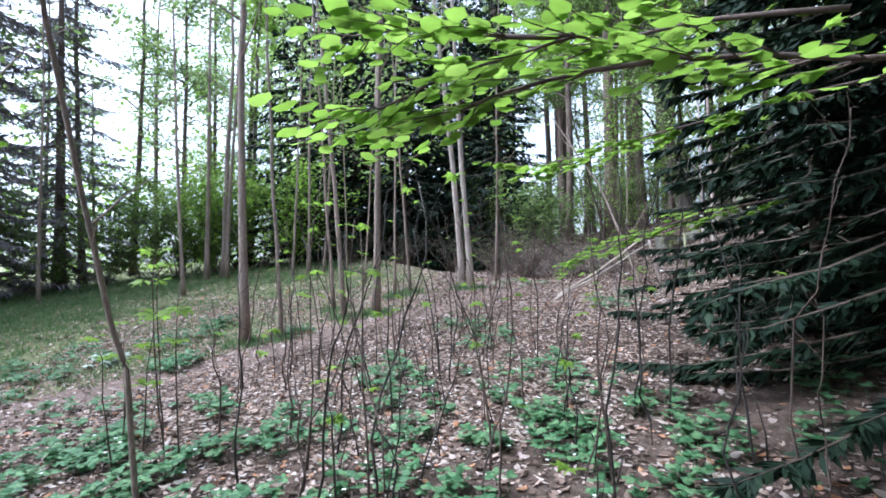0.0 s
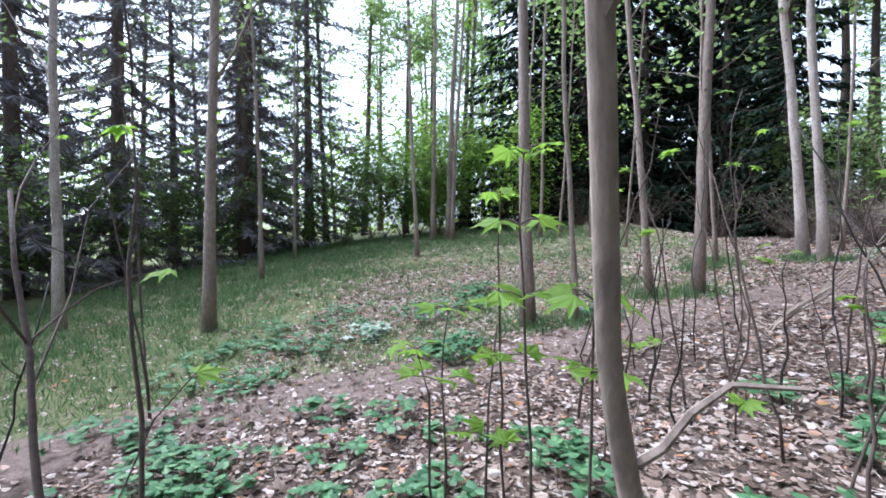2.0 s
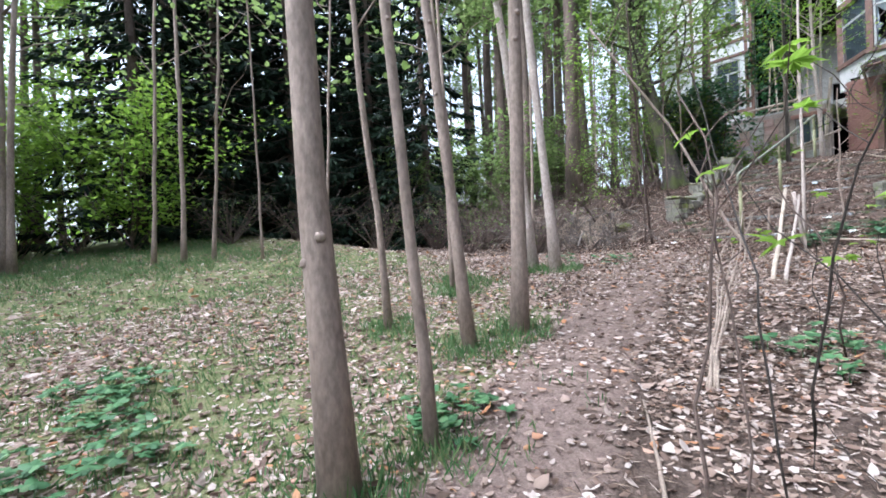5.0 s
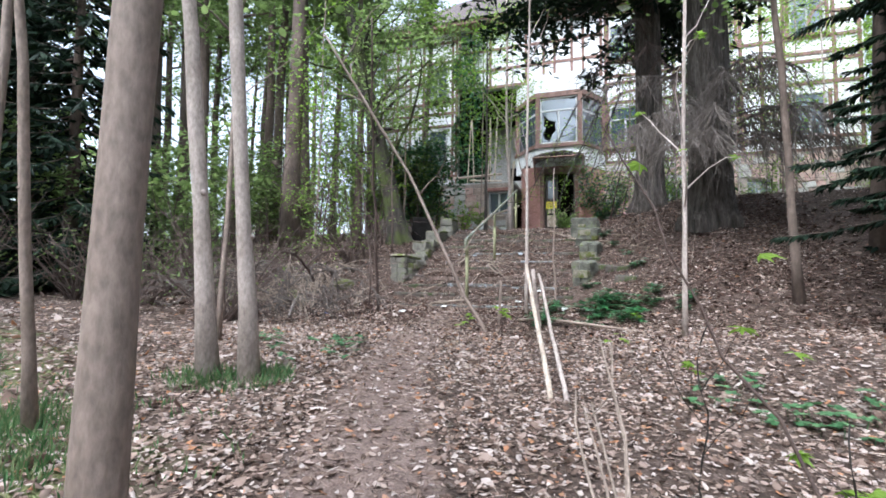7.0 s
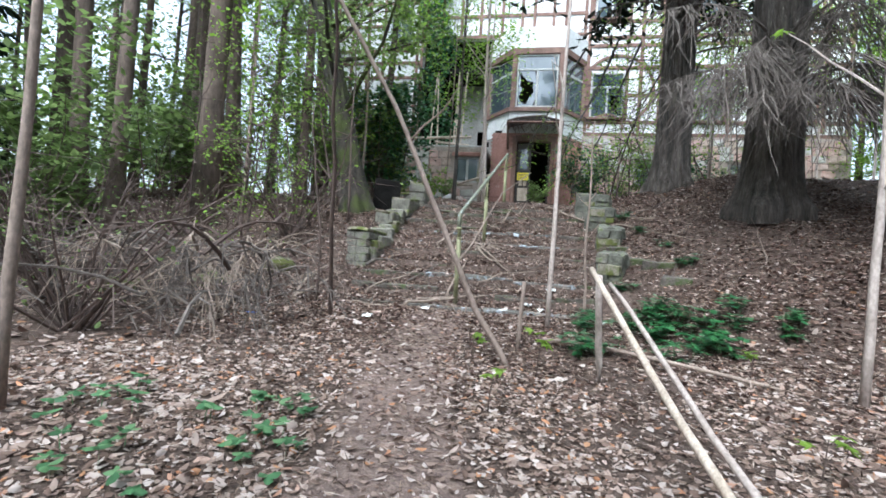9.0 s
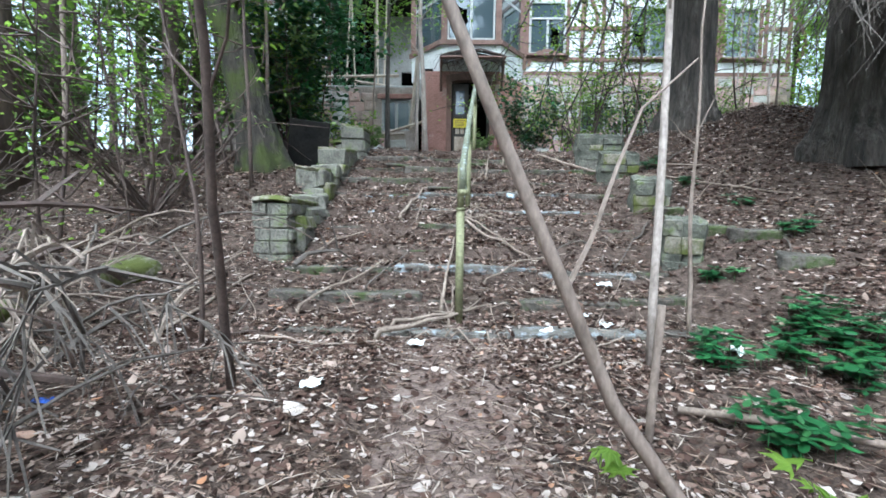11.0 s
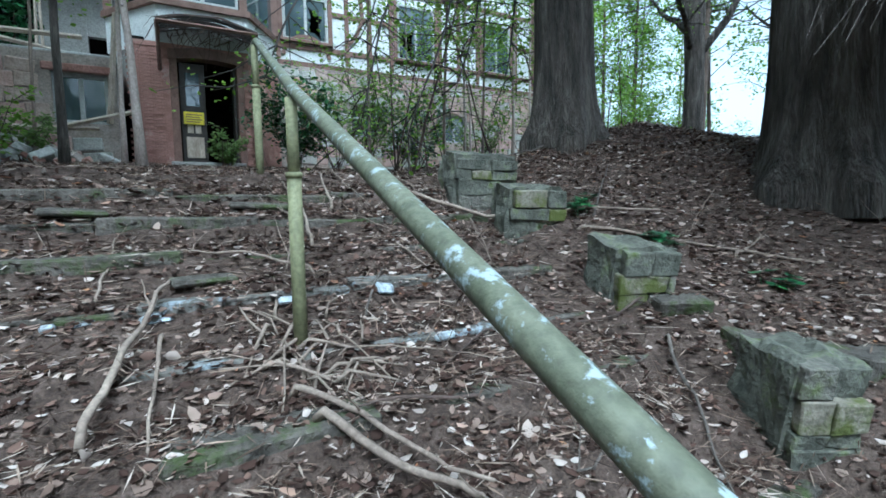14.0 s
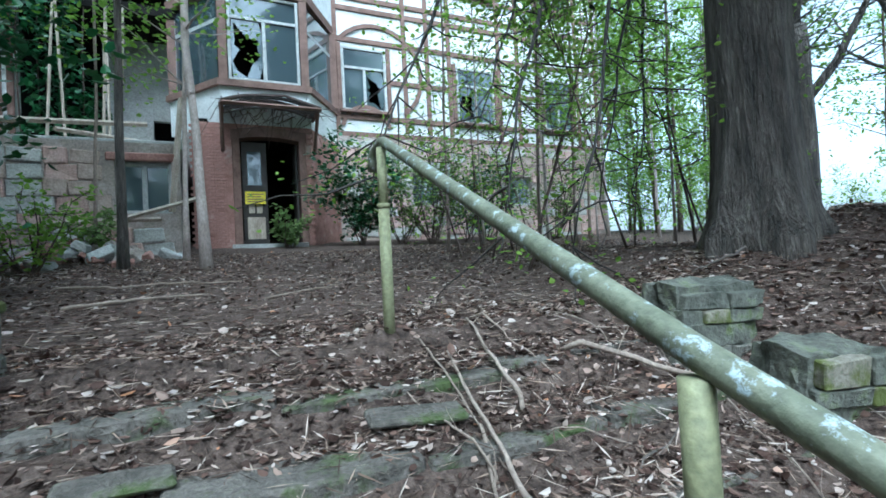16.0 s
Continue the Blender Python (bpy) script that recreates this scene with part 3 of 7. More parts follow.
# far woods: a few built once, then copied
def woodland_tree(x, y, rng, nr, height, r, leaves, mat_bark, mat_leaf, label, crown_from=0.3, spread=2.4, leaf=0.17, name="woodland_tree", group="woodland trees"):
    root = anchor(name, *g0(x, y), label, "tree", group)
    n = 10
    pts = trunk_points(height, (rng.uniform(-0.04, 0.04), rng.uniform(-0.04, 0.04)), n, 0.02, rng)
    v, f = [], []
    tube(v, f, pts, [r * (1.35 if i == 0 else 1 - 0.075 * i) for i in range(n + 1)], 9)
    mesh_object("trunk", v, f, mat_bark, root, smooth=True)
    tips = []
    v, f = [], []
    for _ in range(26):
        s = rng.uniform(crown_from, 0.98)
        k = min(n - 1, int(s * n))
        p = pts[k].lerp(pts[k + 1], s * n - k)
        a = rng.uniform(0, 6.28)
        ln = spread * rng.uniform(0.5, 1.1) * (1.15 - 0.6 * s)
        tw = crooked(p, p + Vector((math.cos(a), math.sin(a), rng.uniform(0.1, 0.8))) * ln, 5, 0.14, rng)
        tube(v, f, tw, [max(0.008, r * 0.28 * (1 - 0.17 * i)) for i in range(6)], 4)
        tips += tw[2:]
        for q in tw[2:5]:
            d = Vector((rng.gauss(0, 1), rng.gauss(0, 1), rng.gauss(0.2, 0.6))) * ln * 0.3
            t2 = [q, q + d * 0.5 + Vector((0, 0, 0.03)), q + d]
            tube(v, f, t2, [0.01, 0.008, 0.004], 3)
            tips += t2[1:]
    stuff(mesh_object("limb_framework", v, f, mat_bark, root))
    at = np.array([tips[i] for i in nr.randint(0, len(tips), leaves)]) + nr.normal(0, 0.22, (leaves, 3))
    stuff(random_leaves("leaves", at, leaf, mat_leaf, nr, root, simple=True, flat=0.7))
    return root


def spruce(x, y, rng, nr, height, r, dense, mat_leaf, label, low=0.8, reach=3.2, per=70, name="spruce_tree", group="spruces", leaf=0.32):
    root = anchor(name, *g0(x, y), label, "tree", group)
    pts = trunk_points(height, (0.005, -0.005), 8, 0.004, rng)
    v, f = [], []
    tube(v, f, pts, [r * (1.3 if i == 0 else 1 - 0.11 * i) for i in range(9)], 9)
    mesh_object("trunk", v, f, M_BARK_FAR, root, smooth=True)
    v, f, pos, dirs = [], [], [], []
    for i in range(dense):
        z = low + (height - low) * (i / dense) ** 1.15
        a = i * 2.4 + rng.uniform(-0.4, 0.4)
        ln = reach * (1 - (z / height)) ** 0.75 * rng.uniform(0.65, 1.1) + 0.2
        d = Vector((math.cos(a), math.sin(a), 0))
        p0 = Vector((0, 0, z))
        tw = crooked(p0, p0 + d * ln + Vector((0, 0, -0.28 * ln)), 4, 0.05, rng, sag=0.06)
        tube(v, f, tw, [q * reach / 3.2 for q in (0.03, 0.022, 0.015, 0.009, 0.004)], 4)
        for _ in range(int(per * ln / reach)):
            s = rng.uniform(0.5, 4)
            k = min(3, int(s))
            side = Vector((-d.y, d.x, 0)) * rng.choice((-1, 1))
            pos.append(tw[k].lerp(tw[k + 1], s - k))
            dirs.append(d * rng.uniform(0.2, 1.0) + side * rng.uniform(0.1, 1.0) + Vector((0, 0, -rng.uniform(0.1, 0.9))))
    stuff(mesh_object("bough_framework", v, f, M_BARK_FAR, root))
    pos, dirs = np.array(pos), np.array(dirs)
    n = len(pos)
    ln = leaf * nr.uniform(0.6, 1.4, n)
    stuff(leaf_mesh("needles", pos, dirs, nr.normal(0, 0.5, (n, 3)) + (0, 0, 1), ln, ln * (0.26 if dense > 140 else 0.13), mat_leaf, root, simple=True))
    return root


def shrub(x, y, rng, nr, height, leaves, mat_leaf, label, name="shrub", group="understorey shrubs", leaf=0.12, stems=9, spread=0.7, mat=None, flat=0.7):
    root = anchor(name, *g0(x, y), label, "shrub", group)
    tips = []
    for _ in range(stems):
        a = rng.uniform(0, 6.28)
        e = Vector((math.cos(a) * spread * rng.uniform(0.3, 1), math.sin(a) * spread * rng.uniform(0.3, 1), rng.uniform(0.65, 1.05))) * height
        tw = crooked((rng.uniform(-0.1, 0.1), rng.uniform(-0.1, 0.1), -0.05), e, 6, 0.1, rng)
        v, f = [], []
        tube(v, f, tw, [0.016 * (1 - 0.13 * i) for i in range(7)], 4)
        for q in tw[2:]:
            d = Vector((rng.gauss(0, 1), rng.gauss(0, 1), rng.gauss(0.1, 0.6))) * height * 0.17
            t2 = [q, q + d * 0.6, q + d]
            tube(v, f, t2, [0.007, 0.005, 0.003], 3)
            tips += t2[1:]
        mesh_object("stem", v, f, mat or M_TWIG, root)
        tips += tw[2:]
    at = np.array([tips[i] for i in nr.randint(0, len(tips), leaves)]) + nr.normal(0, height * 0.05, (leaves, 3))
    stuff(random_leaves("leaves", at, leaf, mat_leaf, nr, root, simple=leaf > 0.13, flat=flat))
    return root


def scatter(proto, places, rng, lo=0.85, hi=1.15):
    for x, y in places:
        s = rng.uniform(lo, hi)
        q = copy_thing(proto, pose(*g0(x, y), 0, 0, rng.uniform(0, 360)))
        q.scale = (s, s, s * rng.uniform(0.95, 1.1))


WOOD = "tall woodland tree with thin trunk and fresh spring leaves"
w1 = woodland_tree(-14.5, -9.0, R, NR, 15, 0.13, 2700, M_BARK_FAR, M_LEAF_WOOD, WOOD, 0.12, 3.0, 0.17)
w2 = woodland_tree(-17, -6.6, R, NR, 17, 0.16, 3600, M_BARK_FAR, M_LEAF_SPRING, WOOD, 0.2, 3.0, 0.17)
w3 = woodland_tree(-6.3, 9.4, R, NR, 18, 0.2, 4200, M_BARK_FAR, M_LEAF_WOOD, "tall brown woodland trunk with sparse leaves", 0.4, 2.8, 0.2)
w4 = woodland_tree(19, 17, R, NR, 13, 0.09, 2600, M_BARK_FAR, M_LEAF_SPRING, "thin young woodland tree with bright green leaves", 0.12, 2.4, 0.17)
scatter(w1, [(-16, -11.5), (-19, -8.5), (-13.5, -12.5), (-21, -12), (-23, -5), (-24, -16), (-18, -16), (-12.5, -15.5), (-27, -9), (-30, -2), (-26, 3), (-10, -19), (-29, -14), (-15.5, -20)], R)
scatter(w2, [(-20, -4.5), (-15.5, -6.2), (-24, -9.5), (-28, -6), (-32, -11), (-22, -1)], R)
scatter(w3, [(-5.2, 7.2), (-7.6, 6.6), (-8.3, 10.5), (-5.3, 12), (-9.8, 8), (-10.6, 12.6), (-7.4, 14.5), (-12.6, 9.5), (-14, 13.5), (-11.5, 16.5), (-15.5, 7.4), (-17, 11), (-12, 20), (-19, 15), (-16, 19), (-20, 8), (-22, 20), (-24, 12), (-14, 26), (-19, 28)], R)
scatter(w4, [(16, 20), (17.5, 24), (22, 23), (21, 27), (15, 28), (30, 30), (14.2, 19.5), (34, 28), (14.6, 23), (19, 21)], R, 0.7, 1.0)
# added behind the start and to the sides, mostly unseen, for shade and enclosure
scatter(w1, [(12, -12), (15, -6), (17, 1), (8, -17), (14, -17), (3, -22), (20, -11), (11.5, 3.5), (-4, -24), (13, 8), (22, -2)], R)
s1 = spruce(-13.2, -3.6, R, NR, 17, 0.2, 200, M_NEEDLE, "dense dark green spruce with branches down to the ground", 0.7, 3.0, 92, leaf=0.36)
scatter(s1, [(-13.8, -1.2), (-13.0, 1.2), (-11.6, 3.6), (-16.2, -2.4), (-15.8, 0.8), (-14.4, 3.8), (-15.6, 6.0), (-18.5, -0.5), (-18, 3.5)], R)
s2 = spruce(-8.6, -13.6, R, NR, 16, 0.2, 110, M_NEEDLE_GREY, "thin greyish spruce with bare drooping boughs", 0.9, 3.4, 200, leaf=0.27)
scatter(s2, [(-5.2, -15.5), (-11.4, -12.4), (-1.8, -17.2), (-9.5, -17), (2.2, -17.5), (-4.6, -19.5), (-13, -16.5), (-7, -21), (5.5, -20)], R)
SHRUB = "light green understorey shrub at the wood's edge"
h1 = shrub(-11.5, -8.5, R, NR, 3.6, 2600, M_LEAF_WOOD, SHRUB, leaf=0.15)
h2 = shrub(-12.8, -6.5, R, NR, 4.4, 2600, M_LEAF_SPRING, SHRUB, leaf=0.15)
scatter(h1, [(-10.6, -10.6), (-9.6, -12.2), (-13.4, -10.4), (-7.6, -14.6), (-5.4, -14.2), (-3.4, -15.4), (-12.4, -8.0), (-16, -8), (-11.2, 5.4), (-9.0, 5.6), (-7, 5.2), (-12.8, 6.6), (-0.5, -15.5), (2.5, -15.2)], R, 0.7, 1.2)
scatter(h2, [(-11.8, -5.2), (-14.2, -7.4), (-12.2, -9.4), (-15.4, -5), (-10.8, -4.0), (-11.3, -7.0)], R, 0.7, 1.1)
scatter(w1, [(-12.2, 12.4), (-13, 17.4), (-16, 13.6), (-10, 22), (-18, 20), (-20, 14)], R)
scatter(s1, [(-9.4, 4.6), (-21, 10), (-18, 6.6)], R, 0.7, 0.9)
scatter(s2, [(-7.2, -17.4), (-3.2, -16.6), (-10.6, -14.6), (0.4, -16.4), (4.2, -16.6)], R)
scatter(h1, [(-6.6, 9.3), (-4.4, 10.6), (-8, 8.8), (-9, 13), (-11, 11), (-13, 14.5), (-10, 17), (-15, 11.5), (-14, 18), (-8, 16.5), (-17, 15), (-16.5, 9), (-19, 12)], R, 0.6, 0.95)
scatter(w3, [(-4.2, 8.9), (-3.6, 12.6), (-6.0, 5.9)], R, 0.6, 0.8)
scatter(s1, [(8.4, 4.6), (10.2, 3.2), (11.8, 3.4), (9.3, 1.2), (11.6, 0.4)], R, 0.7, 0.85)
scatter(h2, [(14.8, 18.4), (16.5, 22), (13.9, 20.6), (19, 19), (23, 24)], R, 0.6, 1.0)
scatter(h2, [(22, 16), (27, 14), (30, 19), (24, 10)], R, 0.45, 0.6)
scatter(w4, [(13.8, 22), (15.2, 21.2), (18.2, 20.2), (20, 24.5), (15.8, 25.5), (27, 24), (25.5, 27.5), (24, 13), (28, 17), (21, 15.5)], R, 0.7, 0.9)
scatter(w3, [(17.8, 12.6), (15.6, 15.4)], R, 0.7, 0.8)


def forked_tree(x, y, rng, nr):
    """An old trunk that parts into several rising limbs."""
    root = anchor("forked_tree", *g0(x, y), "old blue-grey tree that forks into heavy rising limbs", "tree")
    v, f = [], []
    pts = crooked((0, 0, -0.2), (0.1, 0.05, 5.2), 8, 0.02, rng)
    tube(v, f, pts, [0.42, 0.29, 0.27, 0.26, 0.25, 0.25, 0.26, 0.28, 0.24], 14)
    mesh_object("trunk", v, f, M_BARK_DARK, root, smooth=True)
    tips = []
    for a, out, up, r in ((0.3, 1.9, 4.6, 0.17), (2.6, 2.2, 4.2, 0.16), (4.4, 1.2, 5.4, 0.18), (5.5, 2.4, 3.6, 0.12), (3.4, 2.8, 2.4, 0.1), (1.2, 2.6, 2.2, 0.09)):
        z0 = 5.0 if r > 0.13 else rng.uniform(3.0, 4.6)
        p = Vector((0.1, 0.05, z0))
        e = p + Vector((math.cos(a) * out, math.sin(a) * out, up))
        ln = crooked(p, e, 7, 0.1, rng)
        v, f = [], []
        tube(v, f, ln, [r * (1 - 0.1 * i) for i in range(8)], 9)
        mesh_object("limb", v, f, M_BARK_DARK, root, smooth=True)
        for q in ln[2:]:
            for _ in range(3):
                tw = crooked(q, q + Vector((rng.gauss(0, 1), rng.gauss(0, 1), rng.uniform(-0.2, 1.0))) * 0.9, 4, 0.15, rng)
                v, f = [], []
                tube(v, f, tw, [0.03, 0.024, 0.018, 0.012, 0.006], 5)
                mesh_object("branch", v, f, M_BARK_DARK, root)
                tips += tw[1:]
    at = np.array([tips[i % len(tips)] for i in range(700)]) + nr.normal(0, 0.3, (700, 3))
    stuff(random_leaves("leaves", at, 0.09, M_LEAF_SPRING, nr, root, simple=True))


forked_tree(12.3, 13.5, R, NR)
forked_tree(17.5, 13.0, R, NR)
s3 = spruce(7.0, 1.5, R, NR, 14, 0.1, 190, M_NEEDLE, "dark spruce with bare brown lower trunk at the wood's edge", 1.7, 2.2, 420, leaf=0.13)
# the four from (11.8, -5.2) to (10.6, -8) are unseen, added for shade
scatter(s3, [(6.5, 3.1), (8.6, 3.4), (11.8, -5.2), (12, -2.2), (11.0, -0.9), (10.6, -8), (9.6, 1.9), (7.6, 4.6), (10.4, -0.2)], R, 0.85, 1.05)
s4 = spruce(6.4, 1.0, R, NR, 5.2, 0.06, 150, M_NEEDLE, "young dark spruce with boughs down to the ground", 0.25, 1.5, 300, leaf=0.11)
scatter(s4, [(6.9, 1.9), (7.6, 0.5), (7.1, 2.6), (8.3, 1.3)], R, 0.8, 1.2)


h3 = shrub(-2.9, 2.7, R, NR, 1.5, 160, M_LEAF_WOOD, "tangle of bare brown brush at the wood's edge", name="brush", group="bare brush at the wood's edge", leaf=0.06, stems=26, spread=1.0)
scatter(h3, [(-3.8, 3.3), (-4.8, 2.5), (-5.7, 3.7), (-4.2, 5.7), (-6.6, 4.8), (-3.1, 6.7), (-7.6, 3.6), (-5.2, 6.4), (-8.6, 2.2), (-9.6, 0.2), (-10.0, -1.8)], R, 0.7, 1.1)


def far_woods(name, n, azimuth, radius, top, size, mat, label, nr, gaps=0.0):
    """A distant belt of foliage, clump by clump, thinning towards the top."""
    a = np.radians(nr.uniform(*azimuth, n))
    r = nr.uniform(*radius, n)
    c = 0.5 + 0.5 * np.sin(a * 23) * np.sin(a * 57 + 1)
    z = top * nr.beta(1.0, 1.7, n) * (0.55 + 0.45 * c)
    at = np.stack([r * np.sin(a), r * np.cos(a), z + 0.5], 1)
    return stuff(random_leaves(name, at, size, mat, nr, None, simple=True, flat=0.3, ratio=0.8), label, "woods")


far_woods("far_woods", 21000, (100, 330), (27, 48), 15, 0.42, M_LEAF_SPRING, "distant belt of leafy woodland", NR)
far_woods("far_woods", 13000, (-30, 100), (32, 70), 9, 0.3, M_LEAF_SPRING, "distant belt of bright spring woodland", NR)

# ---- stairs ----
SR = random.Random(11)


def slab_bm(x0, y0, z0, x1, y1, z1, rng, cuts=9, rag=0.025):
    """A worn stone slab: its front edge and top are uneven."""
    bm = bmesh.new()
    box_bm(bm, x0, y0, z0, x1, y1, z1)
    es = [e for e in bm.edges if abs(e.verts[0].co.x - e.verts[1].co.x) > 0.5 * (x1 - x0)]
    bmesh.ops.subdivide_edges(bm, edges=es, cuts=cuts, use_grid_fill=True)
    seed = rng.uniform(0, 99)
    for v in bm.verts:
        v.co += Vector((0.3 * noise.noise((v.co.x * 7, v.co.z * 9, seed)), noise.noise((v.co.x * 3.1, v.co.z * 5, seed)), 0.7 * noise.noise((v.co.x * 2.3, v.co.y * 3, seed + 7)))) * rag
    bmesh.ops.bevel(bm, geom=[e for e in bm.edges if e.calc_face_angle(0) > 0.9], offset=0.012, segments=1, affect="EDGES")
    return bm


stairs = anchor("garden_stairs", 0, 0, 0, "long flight of worn stone steps buried under needles and dead leaves", "stairs")
for i in range(STEPS):
    y, z = STAIR_Y + i * TREAD, STAIR_Z + i * RISE
    x = STAIR_L
    while x < STAIR_R - 0.2:
        w = min(SR.uniform(0.7, 1.3), STAIR_R - x)
        dz, dy = SR.uniform(-0.045, 0.012), SR.uniform(-0.03, 0.03)
        if i in (3, 5) and SR.random() < 0.45:
            dz -= 0.07
        part("slab", slab_bm(x + 0.006, y + dy, z - 0.12 + dz, x + w - 0.006, y + TREAD + 0.08, z + RISE * 0.9 + dz, SR), M_STEP_LICHEN if i in (0, 2, 5, 6) and -1.2 < x < 1.2 else M_STEP, stairs)
        x += w
# peeled pale paint on the front edges of some steps
for k in range(30):
    i = SR.choice((0, 0, 0, 5, 6))
    x, w, h = SR.uniform(-0.5, 0.9) if i == 0 else SR.uniform(-1.2, 1.1), SR.uniform(0.04, 0.13), SR.uniform(0.02, 0.06)
    yf, zf = STAIR_Y + i * TREAD - SR.uniform(0.026, 0.036), STAIR_Z + i * RISE + SR.uniform(0.06, 0.12)
    bm = slab_bm(x - w / 2, yf, zf - h / 2, x + w / 2, yf + 0.04, zf + h / 2, SR, 5, 0.05)
    part("paint_flake", bm, M_LICHEN, stairs, "flaking bluish white paint")
# loose flagstones at the top of the flight
for x0, y0, w, d, t, yaw in ((-0.95, 8.66, 0.34, 0.14, 0.03, 8), (0.05, 8.7, 0.42, 0.15, 0.035, -5), (-0.3, 7.88, 0.3, 0.13, 0.03, 12)):
    bm = slab_bm(-w / 2, -d / 2, 0, w / 2, d / 2, t, SR, 5, 0.03)
    ob = part("flagstone", bm, M_STEP)
    ob.matrix_world = pose(x0 + w / 2, y0, STAIR_Z + RISE * 0.9 + (y0 - STAIR_Y) / TREAD * RISE - 0.06, 6, 2, yaw)
    tagged(ob, "broken flat flagstone lying loose on the stairs", "stone", "loose flagstones")


def stone_course_pier(name, x0, y0, z0, x1, y1, z1, rng, label, rows=5, brick_front=False, group="", cap=True):
    """A stump of wall from coursed stones, each one its own."""
    root = anchor(name, (x0 + x1) / 2, (y0 + y1) / 2, z0, label, "wall pier", group)
    o = root.location
    core = bmesh.new()
    box_bm(core, x0 - o.x + 0.012, y0 - o.y + 0.012, -0.35, x1 - o.x - 0.012, y1 - o.y - 0.012, z1 - z0 - 0.012, 0.03)
    part("core", core, M_STONE, root)
    h = (z1 - z0) / rows
    for i in range(rows):
        zz = i * h
        for axis in (0, 1):
            lo, hi = (x0 - o.x, x1 - o.x) if axis == 0 else (y0 - o.y, y1 - o.y)
            s = lo + (0.0 if i % 2 else rng.uniform(0.02, 0.12))
            p = lo
            while p < hi - 0.02:
                e = min(hi, p + (rng.uniform(0.11, 0.16) if brick_front and axis == 0 else rng.uniform(0.22, 0.5)))
                if hi - e < 0.07:
                    e = hi
                for face in ((y0 - o.y,) if axis == 0 else (x0 - o.x, x1 - o.x)):
                    if rng.random() < 0.06:
                        continue
                    bm = bmesh.new()
                    pr = rng.uniform(0.0, 0.01) if brick_front and axis == 0 else rng.uniform(-0.012, 0.034)
                    if axis == 0:
                        box_bm(bm, p + 0.005, face - pr, zz + 0.004, e - 0.005, face + 0.07, zz + h - 0.004, 0.007 if brick_front else 0.014, 0.006 if brick_front else 0.02, rng)
                    elif face < 0:
                        box_bm(bm, face - pr, p + 0.005, zz + 0.005, face + 0.07, e - 0.005, zz + h - 0.005, 0.016, 0.024, rng)
                    else:
                        box_bm(bm, face - 0.07, p + 0.005, zz + 0.005, face + pr, e - 0.005, zz + h - 0.005, 0.014, 0.013, rng)
                    part("stone", bm, M_PIER_BRICK if rng.random() < 0.03 else M_STONE, root)
                p = e
    if cap:
        part("cap_stone", slab_bm(x0 - o.x - 0.008, y0 - o.y - 0.008, z1 - z0 - 0.02, x1 - o.x + 0.008, y1 - o.y + 0.0, z1 - z0 + 0.03, rng, 7, 0.1), M_STONE_MOSS, root, "mossy cap stone")
    return root


M_PIER_BRICK = rough_surface("orange_brick", [(0.3, (0.25, 0.13, 0.08)), (0.7, (0.42, 0.24, 0.16))], 6, 40, 0.95, 0.6)
M_STONE_MOSS = rough_surface("moss_covered_stone", [(0.3, (0.14, 0.12, 0.09)), (0.7, (0.28, 0.25, 0.2))], 5, 40, 0.95, 0.9, patch=(0.085, 0.095, 0.02), patch_scale=4, patch_edge=(0.42, 0.54))
LP = "stepped stump of a mossy stone cheek wall beside the stairs"
stone_course_pier("cheek_wall_block", -1.82, 6.2, 0.80, -1.5, 7.4, 1.52, SR, LP, 6, True, "cheek wall blocks")
stone_course_pier("cheek_wall_block", -1.84, 7.42, 1.3, -1.5, 8.2, 1.92, SR, LP, 3, False, "cheek wall blocks")
stone_course_pier("cheek_wall_block", -1.8, 8.22, 1.6, -1.42, 8.86, 2.26, SR, LP, 3, False, "cheek wall blocks")
stone_course_pier("cheek_wall_block", -1.64, 8.88, 1.95, -1.3, 9.4, 2.66, SR, LP, 4, False, "cheek wall blocks")
# the flank that links the stumps, following the flight
flank = anchor("cheek_wall_block", -1.62, 6.3, 0.7, "sloping flank of a crumbling stone cheek wall with moss", "wall pier", "cheek wall blocks")
yy = 6.34
while yy < 9.3:
    ln = SR.uniform(0.2, 0.42)
    top = 1.36 + (yy - 6.4) * 0.42 + SR.uniform(-0.05, 0.07)
    zz = top - 0.75
    while zz < top:
        t = SR.uniform(0.13, 0.26)
        bm = bmesh.new()
        box_bm(bm, -0.16, yy - 6.3 + 0.006, zz - 0.7, 0.2 + SR.uniform(-0.03, 0.03), yy - 6.3 + ln - 0.006, min(zz + t, top + 0.03) - 0.706, 0.025, 0.03, SR)
        bmesh.ops.subdivide_edges(bm, edges=bm.edges[:], cuts=1, use_grid_fill=True)
        for v in bm.verts:
            v.co += Vector([noise.noise(v.co * 6 + Vector((q, yy, zz))) for q in range(3)]) * 0.035
        part("stone", bm, M_STONE_MOSS if zz + t >= top and SR.random() < 0.6 else M_STONE, flank)
        zz += t
    yy += ln
RP = "tumbled block of mossy masonry half buried in the bank"
M_BLOCK = rough_surface("pale_algae_stone", [(0.3, (0.045, 0.045, 0.035)), (0.55, (0.125, 0.122, 0.098)), (0.72, (0.3, 0.29, 0.25))], 5, 35, 0.95, 0.9, patch=(0.09, 0.11, 0.03), patch_scale=5, patch_edge=(0.54, 0.66), depth=0.02)


